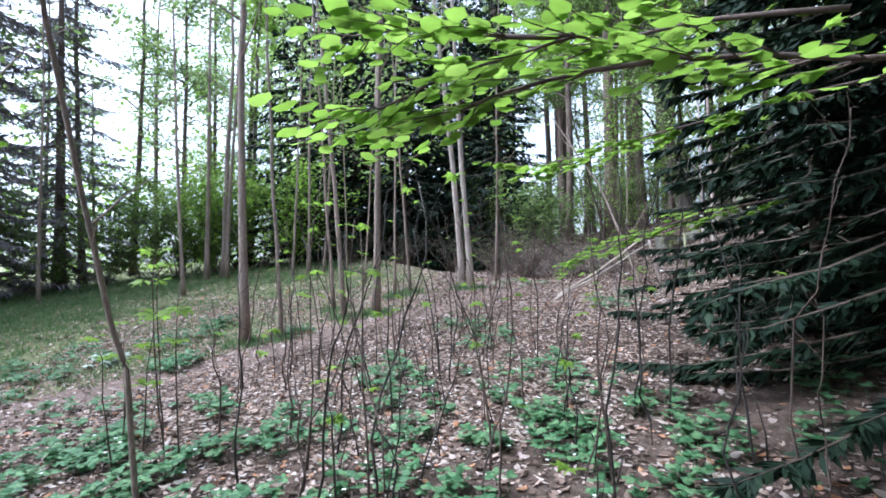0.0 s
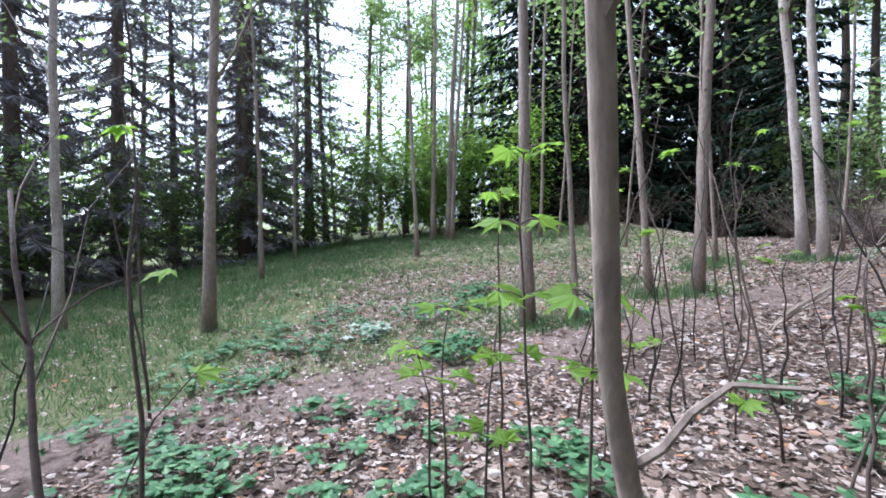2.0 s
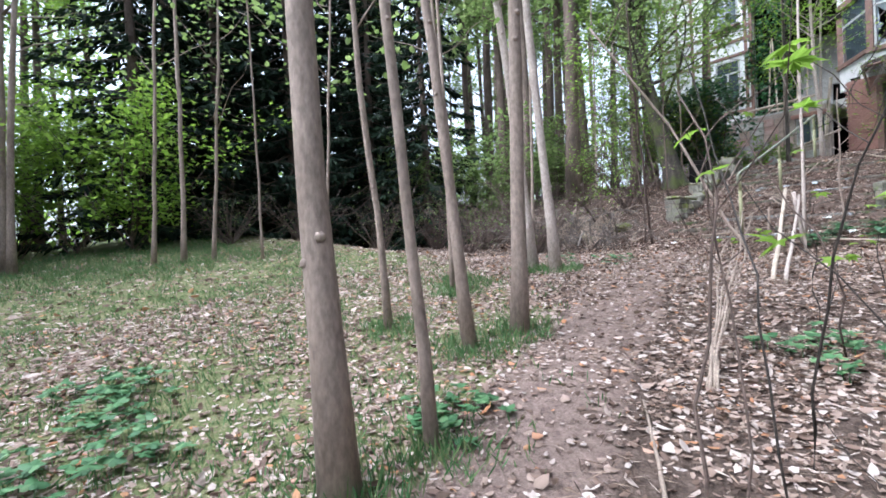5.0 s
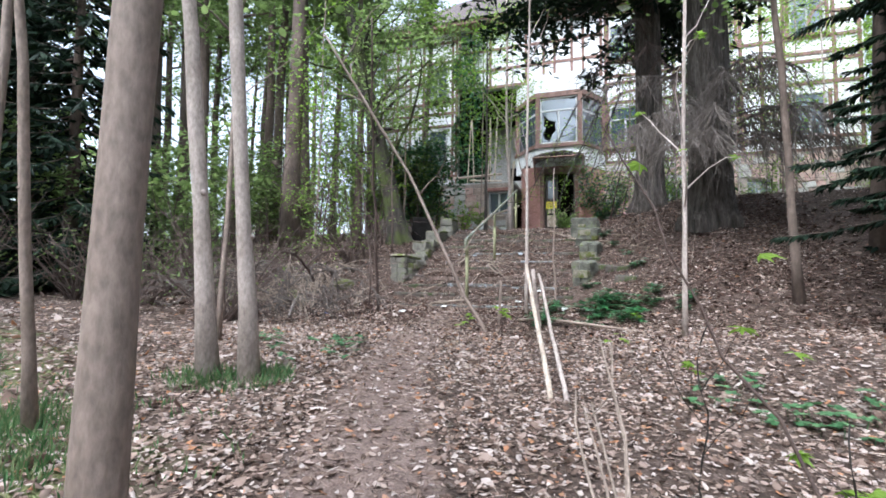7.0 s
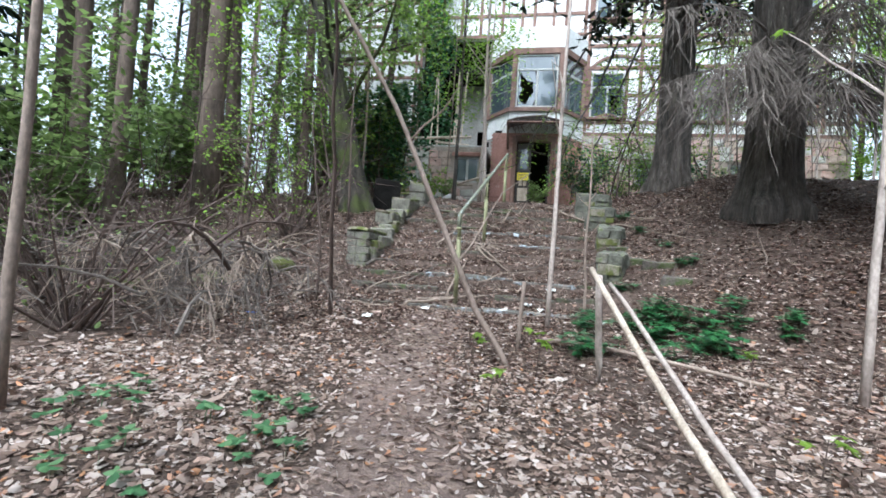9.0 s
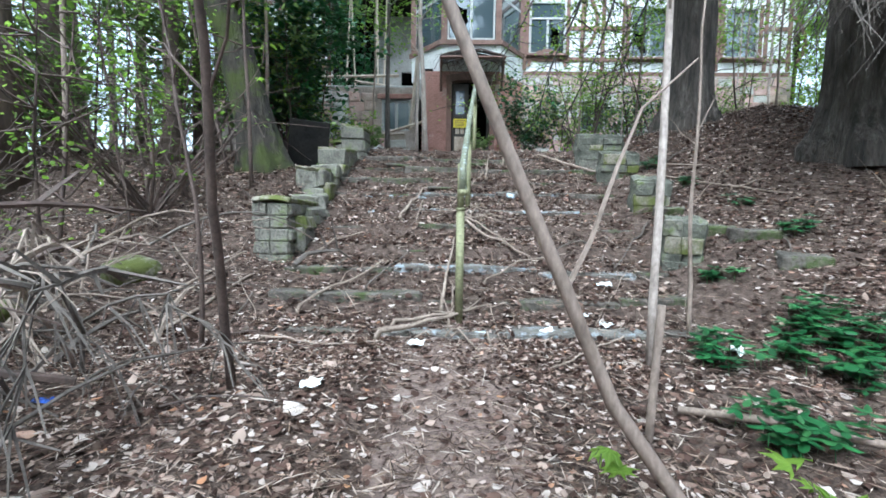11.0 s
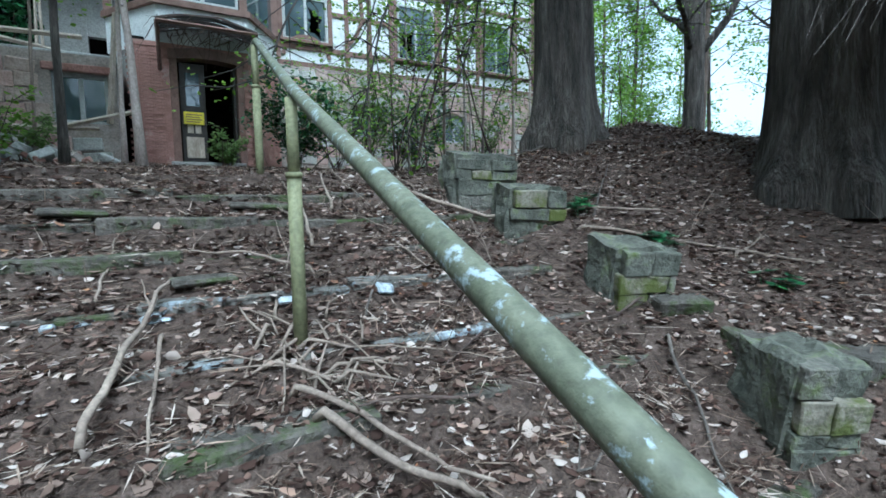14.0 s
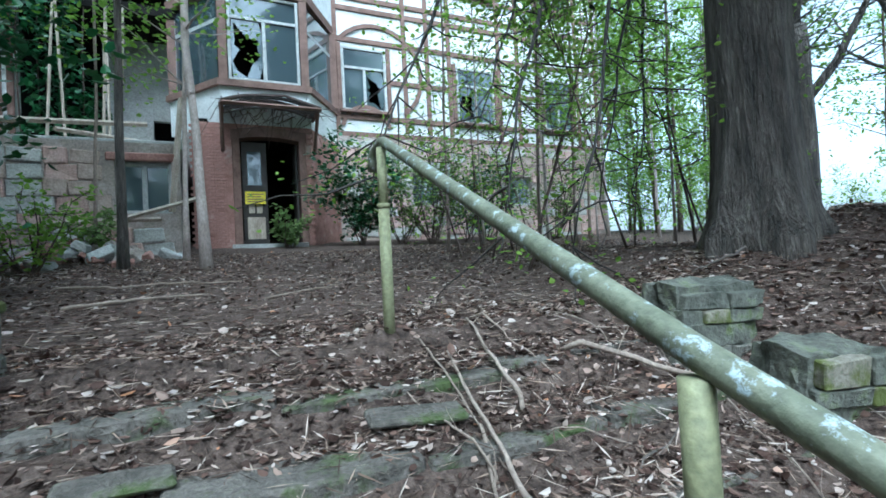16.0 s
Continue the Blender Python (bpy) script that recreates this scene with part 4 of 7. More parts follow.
def masonry_block(x0, y0, z0, x1, y1, z1, yaw, tilt, rng):
    """A fallen piece of wall: a few rough courses still bonded together."""
    root = anchor("masonry_block", (x0 + x1) / 2, (y0 + y1) / 2, z0, RP, "masonry", "tumbled masonry blocks")
    w, d, h = (x1 - x0) / 2, (y1 - y0) / 2, z1 - z0 + 0.2
    # the bedded lump of mortar and stone behind, rounded by weather
    bm = bmesh.new()
    bmesh.ops.create_cube(bm, size=2)
    bmesh.ops.subdivide_edges(bm, edges=bm.edges[:], cuts=6, use_grid_fill=True)
    for v in bm.verts:
        c = v.co.lerp(v.co.normalized() * 1.25, 0.13)
        c = c * (1 + 0.16 * noise.noise(c * 1.6 + Vector((x0, y0, 3))) + 0.07 * noise.noise(c * 5 + Vector((y0, x0, 1))))
        v.co = Vector((c.x * w * 0.98, c.y * d * 0.9 + 0.03, h / 2 - 0.2 + c.z * h / 2))
    part("core", bm, M_BLOCK, root)
    # thin rough courses showing on the broken face
    z, i = -0.2, 0
    while z < h - 0.26:
        t = rng.uniform(0.08, 0.16)
        a = -w * rng.uniform(0.75, 0.95)
        while a < w * 0.8:
            e = min(w * 0.92, a + rng.uniform(0.14, 0.34))
            bm = bmesh.new()
            box_bm(bm, a + 0.003, -d - rng.uniform(-0.008, 0.014), z + 0.002, e - 0.003, -d * 0.3, z + t - 0.002, 0.006, 0.008, rng)
            bmesh.ops.subdivide_edges(bm, edges=bm.edges[:], cuts=1, use_grid_fill=True)
            for v in bm.verts:
                v.co += Vector([noise.noise(v.co * 9 + Vector((7 * i + q, x0, y0))) for q in range(3)]) * 0.012
            if rng.random() < 0.82:
                part("stone", bm, rng.choice((M_BLOCK, M_BLOCK, M_STONE, M_STONE_MOSS)), root)
            a = e
            i += 1
        z += t
    root.location.z -= 0.05
    root.rotation_euler = (radians(tilt * 1.8), radians(tilt * 0.6), radians(yaw))


for spec in ((2.0, 6.12, 1.02, 2.36, 6.5, 1.47, -24, 5), (2.05, 7.12, 1.5, 2.47, 7.5, 1.9, -18, 5), (1.95, 8.05, 1.95, 2.46, 8.4, 2.3, -12, 3), (1.78, 8.6, 2.3, 2.42, 8.9, 2.6, -6, 2)):
    masonry_block(*spec, SR)


# ---- handrail ----
def bent_pipe(name, pts, r, mat, parent, sides=14, steps=6):
    """A pipe through pts with rounded bends."""
    line = []
    P = [Vector(p) for p in pts]
    for i, p in enumerate(P):
        if i in (0, len(P) - 1):
            line.append(p)
            continue
        a, b = (P[i - 1] - p), (P[i + 1] - p)
        c = min(0.09, a.length * 0.4, b.length * 0.4)
        p0, p1 = p + a.normalized() * c, p + b.normalized() * c
        for k in range(steps + 1):
            s = k / steps
            line.append(p0 * (1 - s) ** 2 + p * 2 * s * (1 - s) + p1 * s * s)
    v, f = [], []
    tube(v, f, line, [r] * len(line), sides)
    return mesh_object(name, v, f, mat, parent, smooth=True)


rail = anchor("handrail", 0.09, 5.46, 0.7, "sloping tubular steel handrail, yellow-green and flaking, on three posts", "handrail")
o = rail.location
POSTS = ((0.09, 5.46, 0.6, 1.83), (0.20, 7.33, 1.4, 2.56), (0.34, 9.26, 2.25, 3.38))
for x, y, z0, z1 in POSTS:
    v, f = [], []
    q = Vector((x, y, 0)) - Vector((o.x, o.y, 0))
    hs = z0 - o.z, z0 + (z1 - z0) * 0.72 - o.z, z1 - o.z
    tube(v, f, [q + Vector((0, 0, hs[0])), q + Vector((0, 0, hs[1]))], [0.031, 0.031], 14)
    p = mesh_object("post", v, f, M_POST, rail, smooth=True)
    v, f = [], []
    tube(v, f, [q + Vector((0, 0, hs[1] - 0.02)), q + Vector((0, 0, hs[2]))], [0.026, 0.026], 14)
    mesh_object("post_neck", v, f, M_POST, p, smooth=True)
    v, f = [], []
    tube(v, f, [q + Vector((0, 0, hs[1] - 0.012)), q + Vector((0, 0, hs[1] + 0.012))], [0.036, 0.036], 14)
    mesh_object("collar", v, f, M_POST, p, smooth=True)
rel = lambda x, y, z: (x - o.x, y - o.y, z - o.z)
bent_pipe("rail", [rel(0.105, 5.33, 1.6), rel(0.1, 5.32, 1.79), rel(0.215, 7.33, 2.59), rel(0.36, 9.3, 3.43), rel(0.34, 9.42, 3.38), rel(0.34, 9.44, 3.28)], 0.027, M_RAIL, rail)
v, f = [], []
tube(v, f, [Vector(rel(0.105, 5.33, 1.585)), Vector(rel(0.105, 5.33, 1.63))], [0.033, 0.033], 14)
mesh_object("end_collar", v, f, M_POST, rail, smooth=True)


# ---- saplings, poles and sticks by the way ----
def sapling(name, pts, r0, r1, mat, label, rng, category="sapling", group="", twigs=0, twig_len=0.3, leaves=0, leaf_size=0.1, nr=None, wander=0.03):
    base = Vector(pts[0])
    root = anchor(name, *base, label, category, group)
    line = []
    for a, b in zip(pts, pts[1:]):
        seg = crooked(Vector(a) - base, Vector(b) - base, 5, wander, rng)
        line += seg if not line else seg[1:]
    n = len(line)
    v, f = [], []
    line[0] = line[0] - Vector((0, 0, 0.06))
    tube(v, f, line, [r0 + (r1 - r0) * i / (n - 1) for i in range(n)], 8)
    mesh_object("stem", v, f, mat, root, smooth=True)
    at = []
    for _ in range(twigs):
        s = rng.uniform(0.3, 1) * (n - 1)
        k = min(n - 2, int(s))
        p = line[k].lerp(line[k + 1], s - k)
        a = rng.uniform(0, 6.28)
        tw = crooked(p, p + Vector((math.cos(a) * 0.7, math.sin(a) * 0.7, rng.uniform(0.3, 1.1))) * twig_len * rng.uniform(0.5, 1.3), 4, 0.15, rng)
        v, f = [], []
        rr = max(0.0022, r1 * 0.7)
        tube(v, f, tw, [rr * (1 - 0.15 * i) for i in range(5)], 5)
        mesh_object("twig", v, f, mat, root)
        at.append(tw[-1])
    for _ in range(leaves):
        if not at:
            at = [line[-1]]
        q = at[rng.randrange(len(at))]
        lobed_leaf(q, rng, leaf_size, root)
    return root


def lobed_leaf(q, rng, size, root, mat=None):
    """A young maple leaf: five pointed lobes round its stalk."""
    a0 = rng.uniform(0, 6.28)
    tilt = Euler((rng.uniform(-0.5, 0.5), rng.uniform(-0.5, 0.5), a0)).to_matrix()
    vs = [Vector((0, 0, 0))]
    for k in range(5):
        w = -1.5 + 0.75 * k
        ln = size * (0.62, 0.85, 1.0, 0.85, 0.62)[k]
        for dw, m in ((-0.2, 0.62), (0.0, 1.0), (0.2, 0.62)):
            vs.append(Vector((math.cos(w + dw) * ln * m, math.sin(w + dw) * ln * m, -0.22 * size * m * m)))
    n = len(vs)
    vs = [q + tilt @ v for v in vs]
    fs = [(0, i, i + 1) for i in range(1, n - 1)]
    return mesh_object("leaf", vs, fs, mat or M_LEAF_SPRING, root)


gz = lambda x, y: ground(x, y)
LR, LN = random.Random(21), np.random.RandomState(21)
sapling("leaning_sapling", [(0.96, 3.45, gz(0.96, 3.45)), (0.62, 3.5, 0.8), (0.3, 3.45, 1.5), (-0.2, 3.33, 2.6), (-0.7, 3.04, 3.5), (-1.3, 2.7, 4.6)], 0.030, 0.016, M_BARK, "long bare sapling leaning across the path to the stairs", LR, wander=0.012, twigs=6, twig_len=0.8)
sapling("bare_sapling", [(1.3, 4.8, gz(1.3, 4.8)), (1.31, 4.8, 2.8), (1.36, 4.8, 6.0)], 0.03, 0.014, M_BARK_PALE, "straight bare sapling beside the foot of the stairs", LR, twigs=7, twig_len=0.7, wander=0.012)
sapling("bare_sapling", [(-1.2, 4.4, gz(-1.2, 4.4)), (-1.08, 4.01, 1.5), (-0.95, 3.62, 2.55), (-0.81, 3.25, 3.5), (-0.6, 2.8, 4.8)], 0.026, 0.012, M_TWIG, "dark bare sapling beside the foot of the stairs", LR, twigs=8, twig_len=0.8, wander=0.03)
sapling("bare_sapling", [(-1.75, 5.1, gz(-1.75, 5.1)), (-1.7, 5.0, 1.5), (-1.95, 5.1, 3.2)], 0.02, 0.008, M_TWIG, "dark thin sapling with knotted twigs", LR, twigs=8, twig_len=0.6, leaves=5, leaf_size=0.06, wander=0.06)
sapling("bare_sapling", [(3.38, 2.95, gz(3.38, 2.95)), (3.4, 2.94, 2.6), (3.46, 2.92, 6.5)], 0.032, 0.014, M_BARK_PALE, "straight bare sapling on the leafy bank", LR, twigs=8, twig_len=1.0, leaves=14, wander=0.014)
sapling("bare_sapling", [(1.75, 5.2, gz(1.75, 5.2)), (1.7, 5.2, 1.6), (1.72, 5.2, 3.0)], 0.018, 0.007, M_BARK, "thin sapling beside the foot of the stairs", LR, twigs=3, twig_len=0.4)
sapling("cut_stump", [(1.72, 3.36, gz(1.72, 3.36)), (1.64, 3.15, 1.2)], 0.03, 0.026, M_BARK_PALE, "pale sawn-off stem standing on the bank", LR, "stump", wander=0.01)
sapling("cut_stump", [(1.0, 4.07, gz(1.0, 4.07)), (1.03, 4.07, 1.05)], 0.022, 0.02, M_BARK, "pale sawn-off stem standing on the bank", LR, "stump", wander=0.01)
sapling("fallen_pole", [(2.12, 0.75, gz(2.12, 0.75) + 0.03), (1.9, 1.7, 0.55), (1.57, 3.07, 1.25)], 0.024, 0.02, M_CUTWOOD, "bare broken pole leaning on a stump", LR, "branch", wander=0.008)
sapling("fallen_pole", [(1.25, 4.3, 0.5), (3.1, 3.2, 0.42)], 0.022, 0.016, M_TWIG_PALE, "long thin dead pole lying on the bank", LR, "branch", wander=0.012)
sapling("fallen_pole", [(2.25, 0.7, gz(2.25, 0.7) + 0.03), (2.03, 1.7, 0.52), (1.72, 3.1, 1.14)], 0.02, 0.016, M_BARK_PALE, "bare broken pole leaning on a stump", LR, "branch", wander=0.012)
for k in range(5):
    sapling("upright_stick", [(2.78 + LR.gauss(0, 0.03), -2.25 + LR.gauss(0, 0.05), gz(2.78, -2.25)), (2.66 + LR.gauss(0, 0.05), -1.75 + LR.gauss(0, 0.05), 0.05), (2.45 + LR.gauss(0, 0.13), -0.9 + LR.gauss(0, 0.13), 0.6 + LR.gauss(0, 0.14))], 0.010, 0.004, M_TWIG_PALE, "bent grey stick poking up beside the path", LR, "stick", "sticks beside the path", wander=0.06, twigs=2)

for x, y, w, d, yaw in ((2.5, 6.5, 0.5, 0.3, -25), (2.78, 6.22, 0.42, 0.26, -14), (2.36, 7.0, 0.3, 0.2, -30), (2.9, 5.75, 0.36, 0.24, -20)):
    ob = part("ledge_stone", slab_bm(-w / 2, -d / 2, -0.08, w / 2, d / 2, 0.07, LR, 6, 0.06), M_STEP)
    ob.matrix_world = pose(x, y, ground(x, y) - 0.03, 9, 4, yaw)
    tagged(ob, "flat mossy stone of a fallen wall sunk in the bank", "stone", "mossy ledge stones")
for k in range(70):
    x, y = (LR.uniform(0.3, 4.2), LR.uniform(5.2, 9.6)) if k % 3 else (LR.uniform(-4.0, -0.3), LR.uniform(3.6, 9.0))
    if -1.95 < x < -1.3 and y > 6:
        continue
    a, ln, r = LR.uniform(0, 6.28), LR.uniform(0.3, 1.1), LR.uniform(0.004, 0.011)
    n = 4
    pts = [(x + math.cos(a) * ln * i / n, y + math.sin(a) * ln * i / n, gz(x + math.cos(a) * ln * i / n, y + math.sin(a) * ln * i / n) + r + LR.uniform(0.01, 0.05)) for i in range(n + 1)]
    sapling("fallen_twig", pts, r, r * 0.45, LR.choice((M_TWIG_PALE, M_TWIG, M_TWIG_DRAPE)), "thin crooked dead twig lying on needles and leaves", LR, "branch", "fallen twigs about the stairs", wander=0.07, twigs=2, twig_len=0.2)
for x, y in ((1.05, 5.5), (1.22, 5.42), (1.35, 5.9), (1.9, 4.9), (0.75, 5.3), (-0.75, 4.4), (-0.2, 5.0)):
    bm = bmesh.new()
    bmesh.ops.create_grid(bm, x_segments=6, y_segments=5, size=0.055)
    for v in bm.verts:
        v.co = Vector((v.co.x * (1 + 0.5 * noise.noise(v.co * 20 + Vector((x, y, 0)))), v.co.y * 0.7, 0.025 + 0.035 * noise.noise(v.co * 28 + Vector((y, x, 2)))))
    ob = part("paper_scrap", bm, M_WHITE)
    ob.matrix_world = pose(x, y, ground(x, y) + 0.02, 8, -6, LR.uniform(0, 360))
    tagged(ob, "crumpled dirty white scrap of paper among leaves", "litter", "white scraps near the stairs")

# dead branches lying on the stairs and terrace
LYING = [((-0.55, 7.0), (-0.3, 7.85), 0.016), ((-0.05, 5.55), (0.05, 6.6), 0.014), ((0.15, 6.9), (0.75, 6.2), 0.018), ((0.1, 7.1), (0.62, 6.45), 0.014), ((-0.5, 5.1), (0.1, 5.45), 0.022), ((-0.42, 5.3), (0.35, 5.55), 0.016), ((0.45, 8.1), (0.55, 9.0), 0.012), ((0.72, 8.6), (0.82, 9.3), 0.012),
         ((-1.6, 11.2), (-0.6, 11.4), 0.016), ((-2.0, 12.4), (-0.3, 12.2), 0.014), ((-0.2, 10.8), (0.5, 11.3), 0.012), ((-2.2, 5.2), (-1.75, 5.95), 0.02), ((-2.4, 5.6), (-1.9, 6.2), 0.016), ((1.2, 8.9), (3.0, 7.6), 0.016), ((2.4, 7.9), (3.4, 6.7), 0.014), ((0.3, 5.9), (1.1, 6.3), 0.01), ((-1.2, 5.5), (-0.6, 6.1), 0.014), ((-1.3, 6.3), (-0.9, 6.7), 0.01), ((3.3, -3.6), (2.6, -2.6), 0.012)]
for (ax, ay), (bx, by), r in LYING:
    n = 5
    pts = [(ax + (bx - ax) * i / n, ay + (by - ay) * i / n, gz(ax + (bx - ax) * i / n, ay + (by - ay) * i / n) + r * 0.7 + (0.07 if STAIR_Y - 0.2 < ay < 9.3 and abs(ax) < 1.5 else 0.01)) for i in range(n + 1)]
    sapling("dead_branch", pts, r, r * 0.5, M_TWIG_PALE, "dead grey branch lying among leaves and needles", LR, "branch", "dead branches on the ground", wander=0.05, twigs=1, twig_len=0.25)
for k in range(46):
    cx, cy = (0.24, 7.25) if k < 30 else (0.0, 5.35)
    x, y, a = cx + LR.gauss(0, 0.16), cy + LR.gauss(0, 0.14), LR.uniform(0, 6.28)
    ln = LR.uniform(0.12, 0.4)
    z = gz(x, y) + LR.uniform(0.02, 0.1)
    sapling("broken_stick", [(x, y, z), (x + math.cos(a) * ln, y + math.sin(a) * ln, gz(x + math.cos(a) * ln, y + math.sin(a) * ln) + 0.015)], LR.uniform(0.004, 0.011), 0.004, M_TWIG_PALE, "short broken stick in a heap by the handrail post", LR, "stick", "sticks by the posts", wander=0.05)
sapling("maple_seedling", [(1.2, 3.3, gz(1.2, 3.3)), (1.22, 3.28, gz(1.2, 3.3) + 0.3)], 0.006, 0.003, M_TWIG, "small maple seedling with bright green leaves", LR, "seedling", twigs=5, twig_len=0.14, leaves=9, leaf_size=0.1)
for x, y in ((3.1, 0.9), (3.6, -0.4), (2.6, 1.9), (4.1, 0.3), (0.9, 2.3), (0.6, 3.6), (2.9, 3.5)):
    sapling("maple_seedling", [(x, y, gz(x, y)), (x + 0.02, y, gz(x, y) + 0.22)], 0.005, 0.002, M_TWIG, "small maple seedling with bright green leaves", LR, "seedling", "maple seedlings", twigs=3, twig_len=0.12, leaves=5, leaf_size=0.085)

# ---- the abandoned house ----
HR, HN = random.Random(31), np.random.RandomState(31)
FRONT, WALL_Y, BASE_Z = 19.35, 20.95, 2.6
house = anchor("house", 0, WALL_Y, BASE_Z, "derelict half-timbered villa with white panels, stone base and broken windows", "house")
HO = house.location


def hbox(name, x0, y0, z0, x1, y1, z1, mat, parent=None, bevel=0.008, label="", jitter=0.0):
    """A box of the house in world metres; parts of parts share the house's origin."""
    bm = bmesh.new()
    box_bm(bm, x0 - HO.x, y0 - HO.y, z0 - HO.z, x1 - HO.x, y1 - HO.y, z1 - HO.z, bevel, jitter, HR)
    return part(name, bm, mat, parent or house, label)


def pierced_wall(name, x0, x1, z0, z1, y0, y1, holes, mat):
    """A wall with openings cut right through it, as one closed shell."""
    xs = sorted({x0, x1, *[h for a in holes for h in (a[0], a[1])]})
    zs = sorted({z0, z1, *[h for a in holes for h in (a[2], a[3])]})
    nx, nz = len(xs) - 1, len(zs) - 1

    def solid(i, k):
        if not (0 <= i < nx and 0 <= k < nz):
            return False
        cx, cz = (xs[i] + xs[i + 1]) / 2, (zs[k] + zs[k + 1]) / 2
        return not any(a < cx < b and c < cz < d for a, b, c, d in holes)

    bm = bmesh.new()
    vs = {}

    def vert(i, y, k):
        if (i, y, k) not in vs:
            vs[i, y, k] = bm.verts.new((xs[i] - HO.x, y - HO.y, zs[k] - HO.z))
        return vs[i, y, k]

    def quad(*c):
        bm.faces.new([vert(*q) for q in c])

    for i in range(nx):
        for k in range(nz):
            if not solid(i, k):
                continue
            quad((i, y0, k), (i + 1, y0, k), (i + 1, y0, k + 1), (i, y0, k + 1))
            quad((i, y1, k + 1), (i + 1, y1, k + 1), (i + 1, y1, k), (i, y1, k))
            if not solid(i - 1, k):
                quad((i, y0, k), (i, y0, k + 1), (i, y1, k + 1), (i, y1, k))
            if not solid(i + 1, k):
                quad((i + 1, y0, k), (i + 1, y1, k), (i + 1, y1, k + 1), (i + 1, y0, k + 1))
            if not solid(i, k - 1):
                quad((i, y0, k), (i, y1, k), (i + 1, y1, k), (i + 1, y0, k))
            if not solid(i, k + 1):
                quad((i, y0, k + 1), (i + 1, y0, k + 1), (i + 1, y1, k + 1), (i, y1, k + 1))
    return part(name, bm, mat, house)


def broken_pane(x0, x1, z0, z1, y, parent, rng, broken):
    """A pane; a broken one keeps jagged shards along its edges."""
    if not broken:
        return hbox("pane", x0, y, z0, x1, y + 0.008, z1, M_GLASS, parent, 0)
    cx, cz = x0 + (x1 - x0) * rng.uniform(0.4, 0.65), z0 + (z1 - z0) * rng.uniform(0.45, 0.65)
    n = 16
    hole, rim = [], []
    for k in range(n):
        a = 6.2832 * k / n
        q = rng.uniform(0.35, 0.95)
        ca, sa = math.cos(a), math.sin(a)
        t = min(((x1 if ca > 0 else x0) - cx) / ca if abs(ca) > 1e-6 else 1e9, ((z1 if sa > 0 else z0) - cz) / sa if abs(sa) > 1e-6 else 1e9)
        rim.append((cx + ca * t, cz + sa * t))
        hole.append((cx + ca * t * q, cz + sa * t * q))
    vs = [(a - HO.x, y - HO.y, b - HO.z) for a, b in rim + hole]
    fs = [(k, (k + 1) % n, n + (k + 1) % n, n + k) for k in range(n)]
    return mesh_object("pane", vs, fs, M_GLASS, parent)


def window_unit(x0, x1, z0, z1, y, rng, broken=(0, 0, 0), label="", sill=True, transom=0.68, trim=M_TIMBER):
    """Casement window: frame, mullion, transom, panes, sill."""
    bm = bmesh.new()
    t = 0.07
    for b in ((x0, z0, x0 + t, z1), (x1 - t, z0, x1, z1), (x0 + t, z0, x1 - t, z0 + t), (x0 + t, z1 - t, x1 - t, z1)):
        box_bm(bm, b[0] - HO.x, y - 0.02 - HO.y, b[1] - HO.z, b[2] - HO.x, y + 0.09 - HO.y, b[3] - HO.z, 0.006)
    win = part("window", bm, M_FRAME, house, label)
    zt, xm = z0 + (z1 - z0) * transom, (x0 + x1) / 2
    hbox("transom", x0 + t, y - 0.01, zt - 0.04, x1 - t, y + 0.08, zt + 0.04, M_FRAME, win)
    hbox("mullion", xm - 0.045, y - 0.008, z0 + t, xm + 0.045, y + 0.078, zt - 0.04, M_FRAME, win)
    broken_pane(x0 + t, xm - 0.045, z0 + t, zt - 0.04, y + 0.03, win, rng, broken[0])
    broken_pane(xm + 0.045, x1 - t, z0 + t, zt - 0.04, y + 0.03, win, rng, broken[1])
    broken_pane(x0 + t, x1 - t, zt + 0.04, z1 - t, y + 0.03, win, rng, broken[2])
    if sill:
        hbox("sill", x0 - 0.12, y - 0.16, z0 - 0.09, x1 + 0.12, y + 0.05, z0 - 0.002, trim, win)
    return win


# right wing: stone base, white panels in timber
WINS = [(2.9, 4.3, 7.52, 9.5), (6.8, 8.25, 7.4, 9.3), (10.4, 11.7, 7.4, 9.3), (2.9, 4.3, 11.9, 13.6), (6.8, 8.25, 11.9, 13.6), (10.4, 11.7, 11.9, 13.6)]
CELL = [(5.0, 6.0, 4.6, 5.6), (8.6, 9.6, 4.6, 5.6)]
pierced_wall("stone_base", 2.6, 13.05, 2.4, 6.7, WALL_Y - 0.08, WALL_Y + 0.4, CELL, M_RUBBLE)
pierced_wall("wall", 2.6, 13.05, 6.7, 14.6, WALL_Y, WALL_Y + 0.35, WINS, M_RENDER)
for i, w in enumerate(WINS):
    window_unit(*w, WALL_Y - 0.01, HR, (0, 1, 0) if i in (0, 3) else (1, 0, 0) if i == 1 else (0, 0, 0))
for c in CELL:
    window_unit(*c, WALL_Y + 0.1, HR, sill=False)


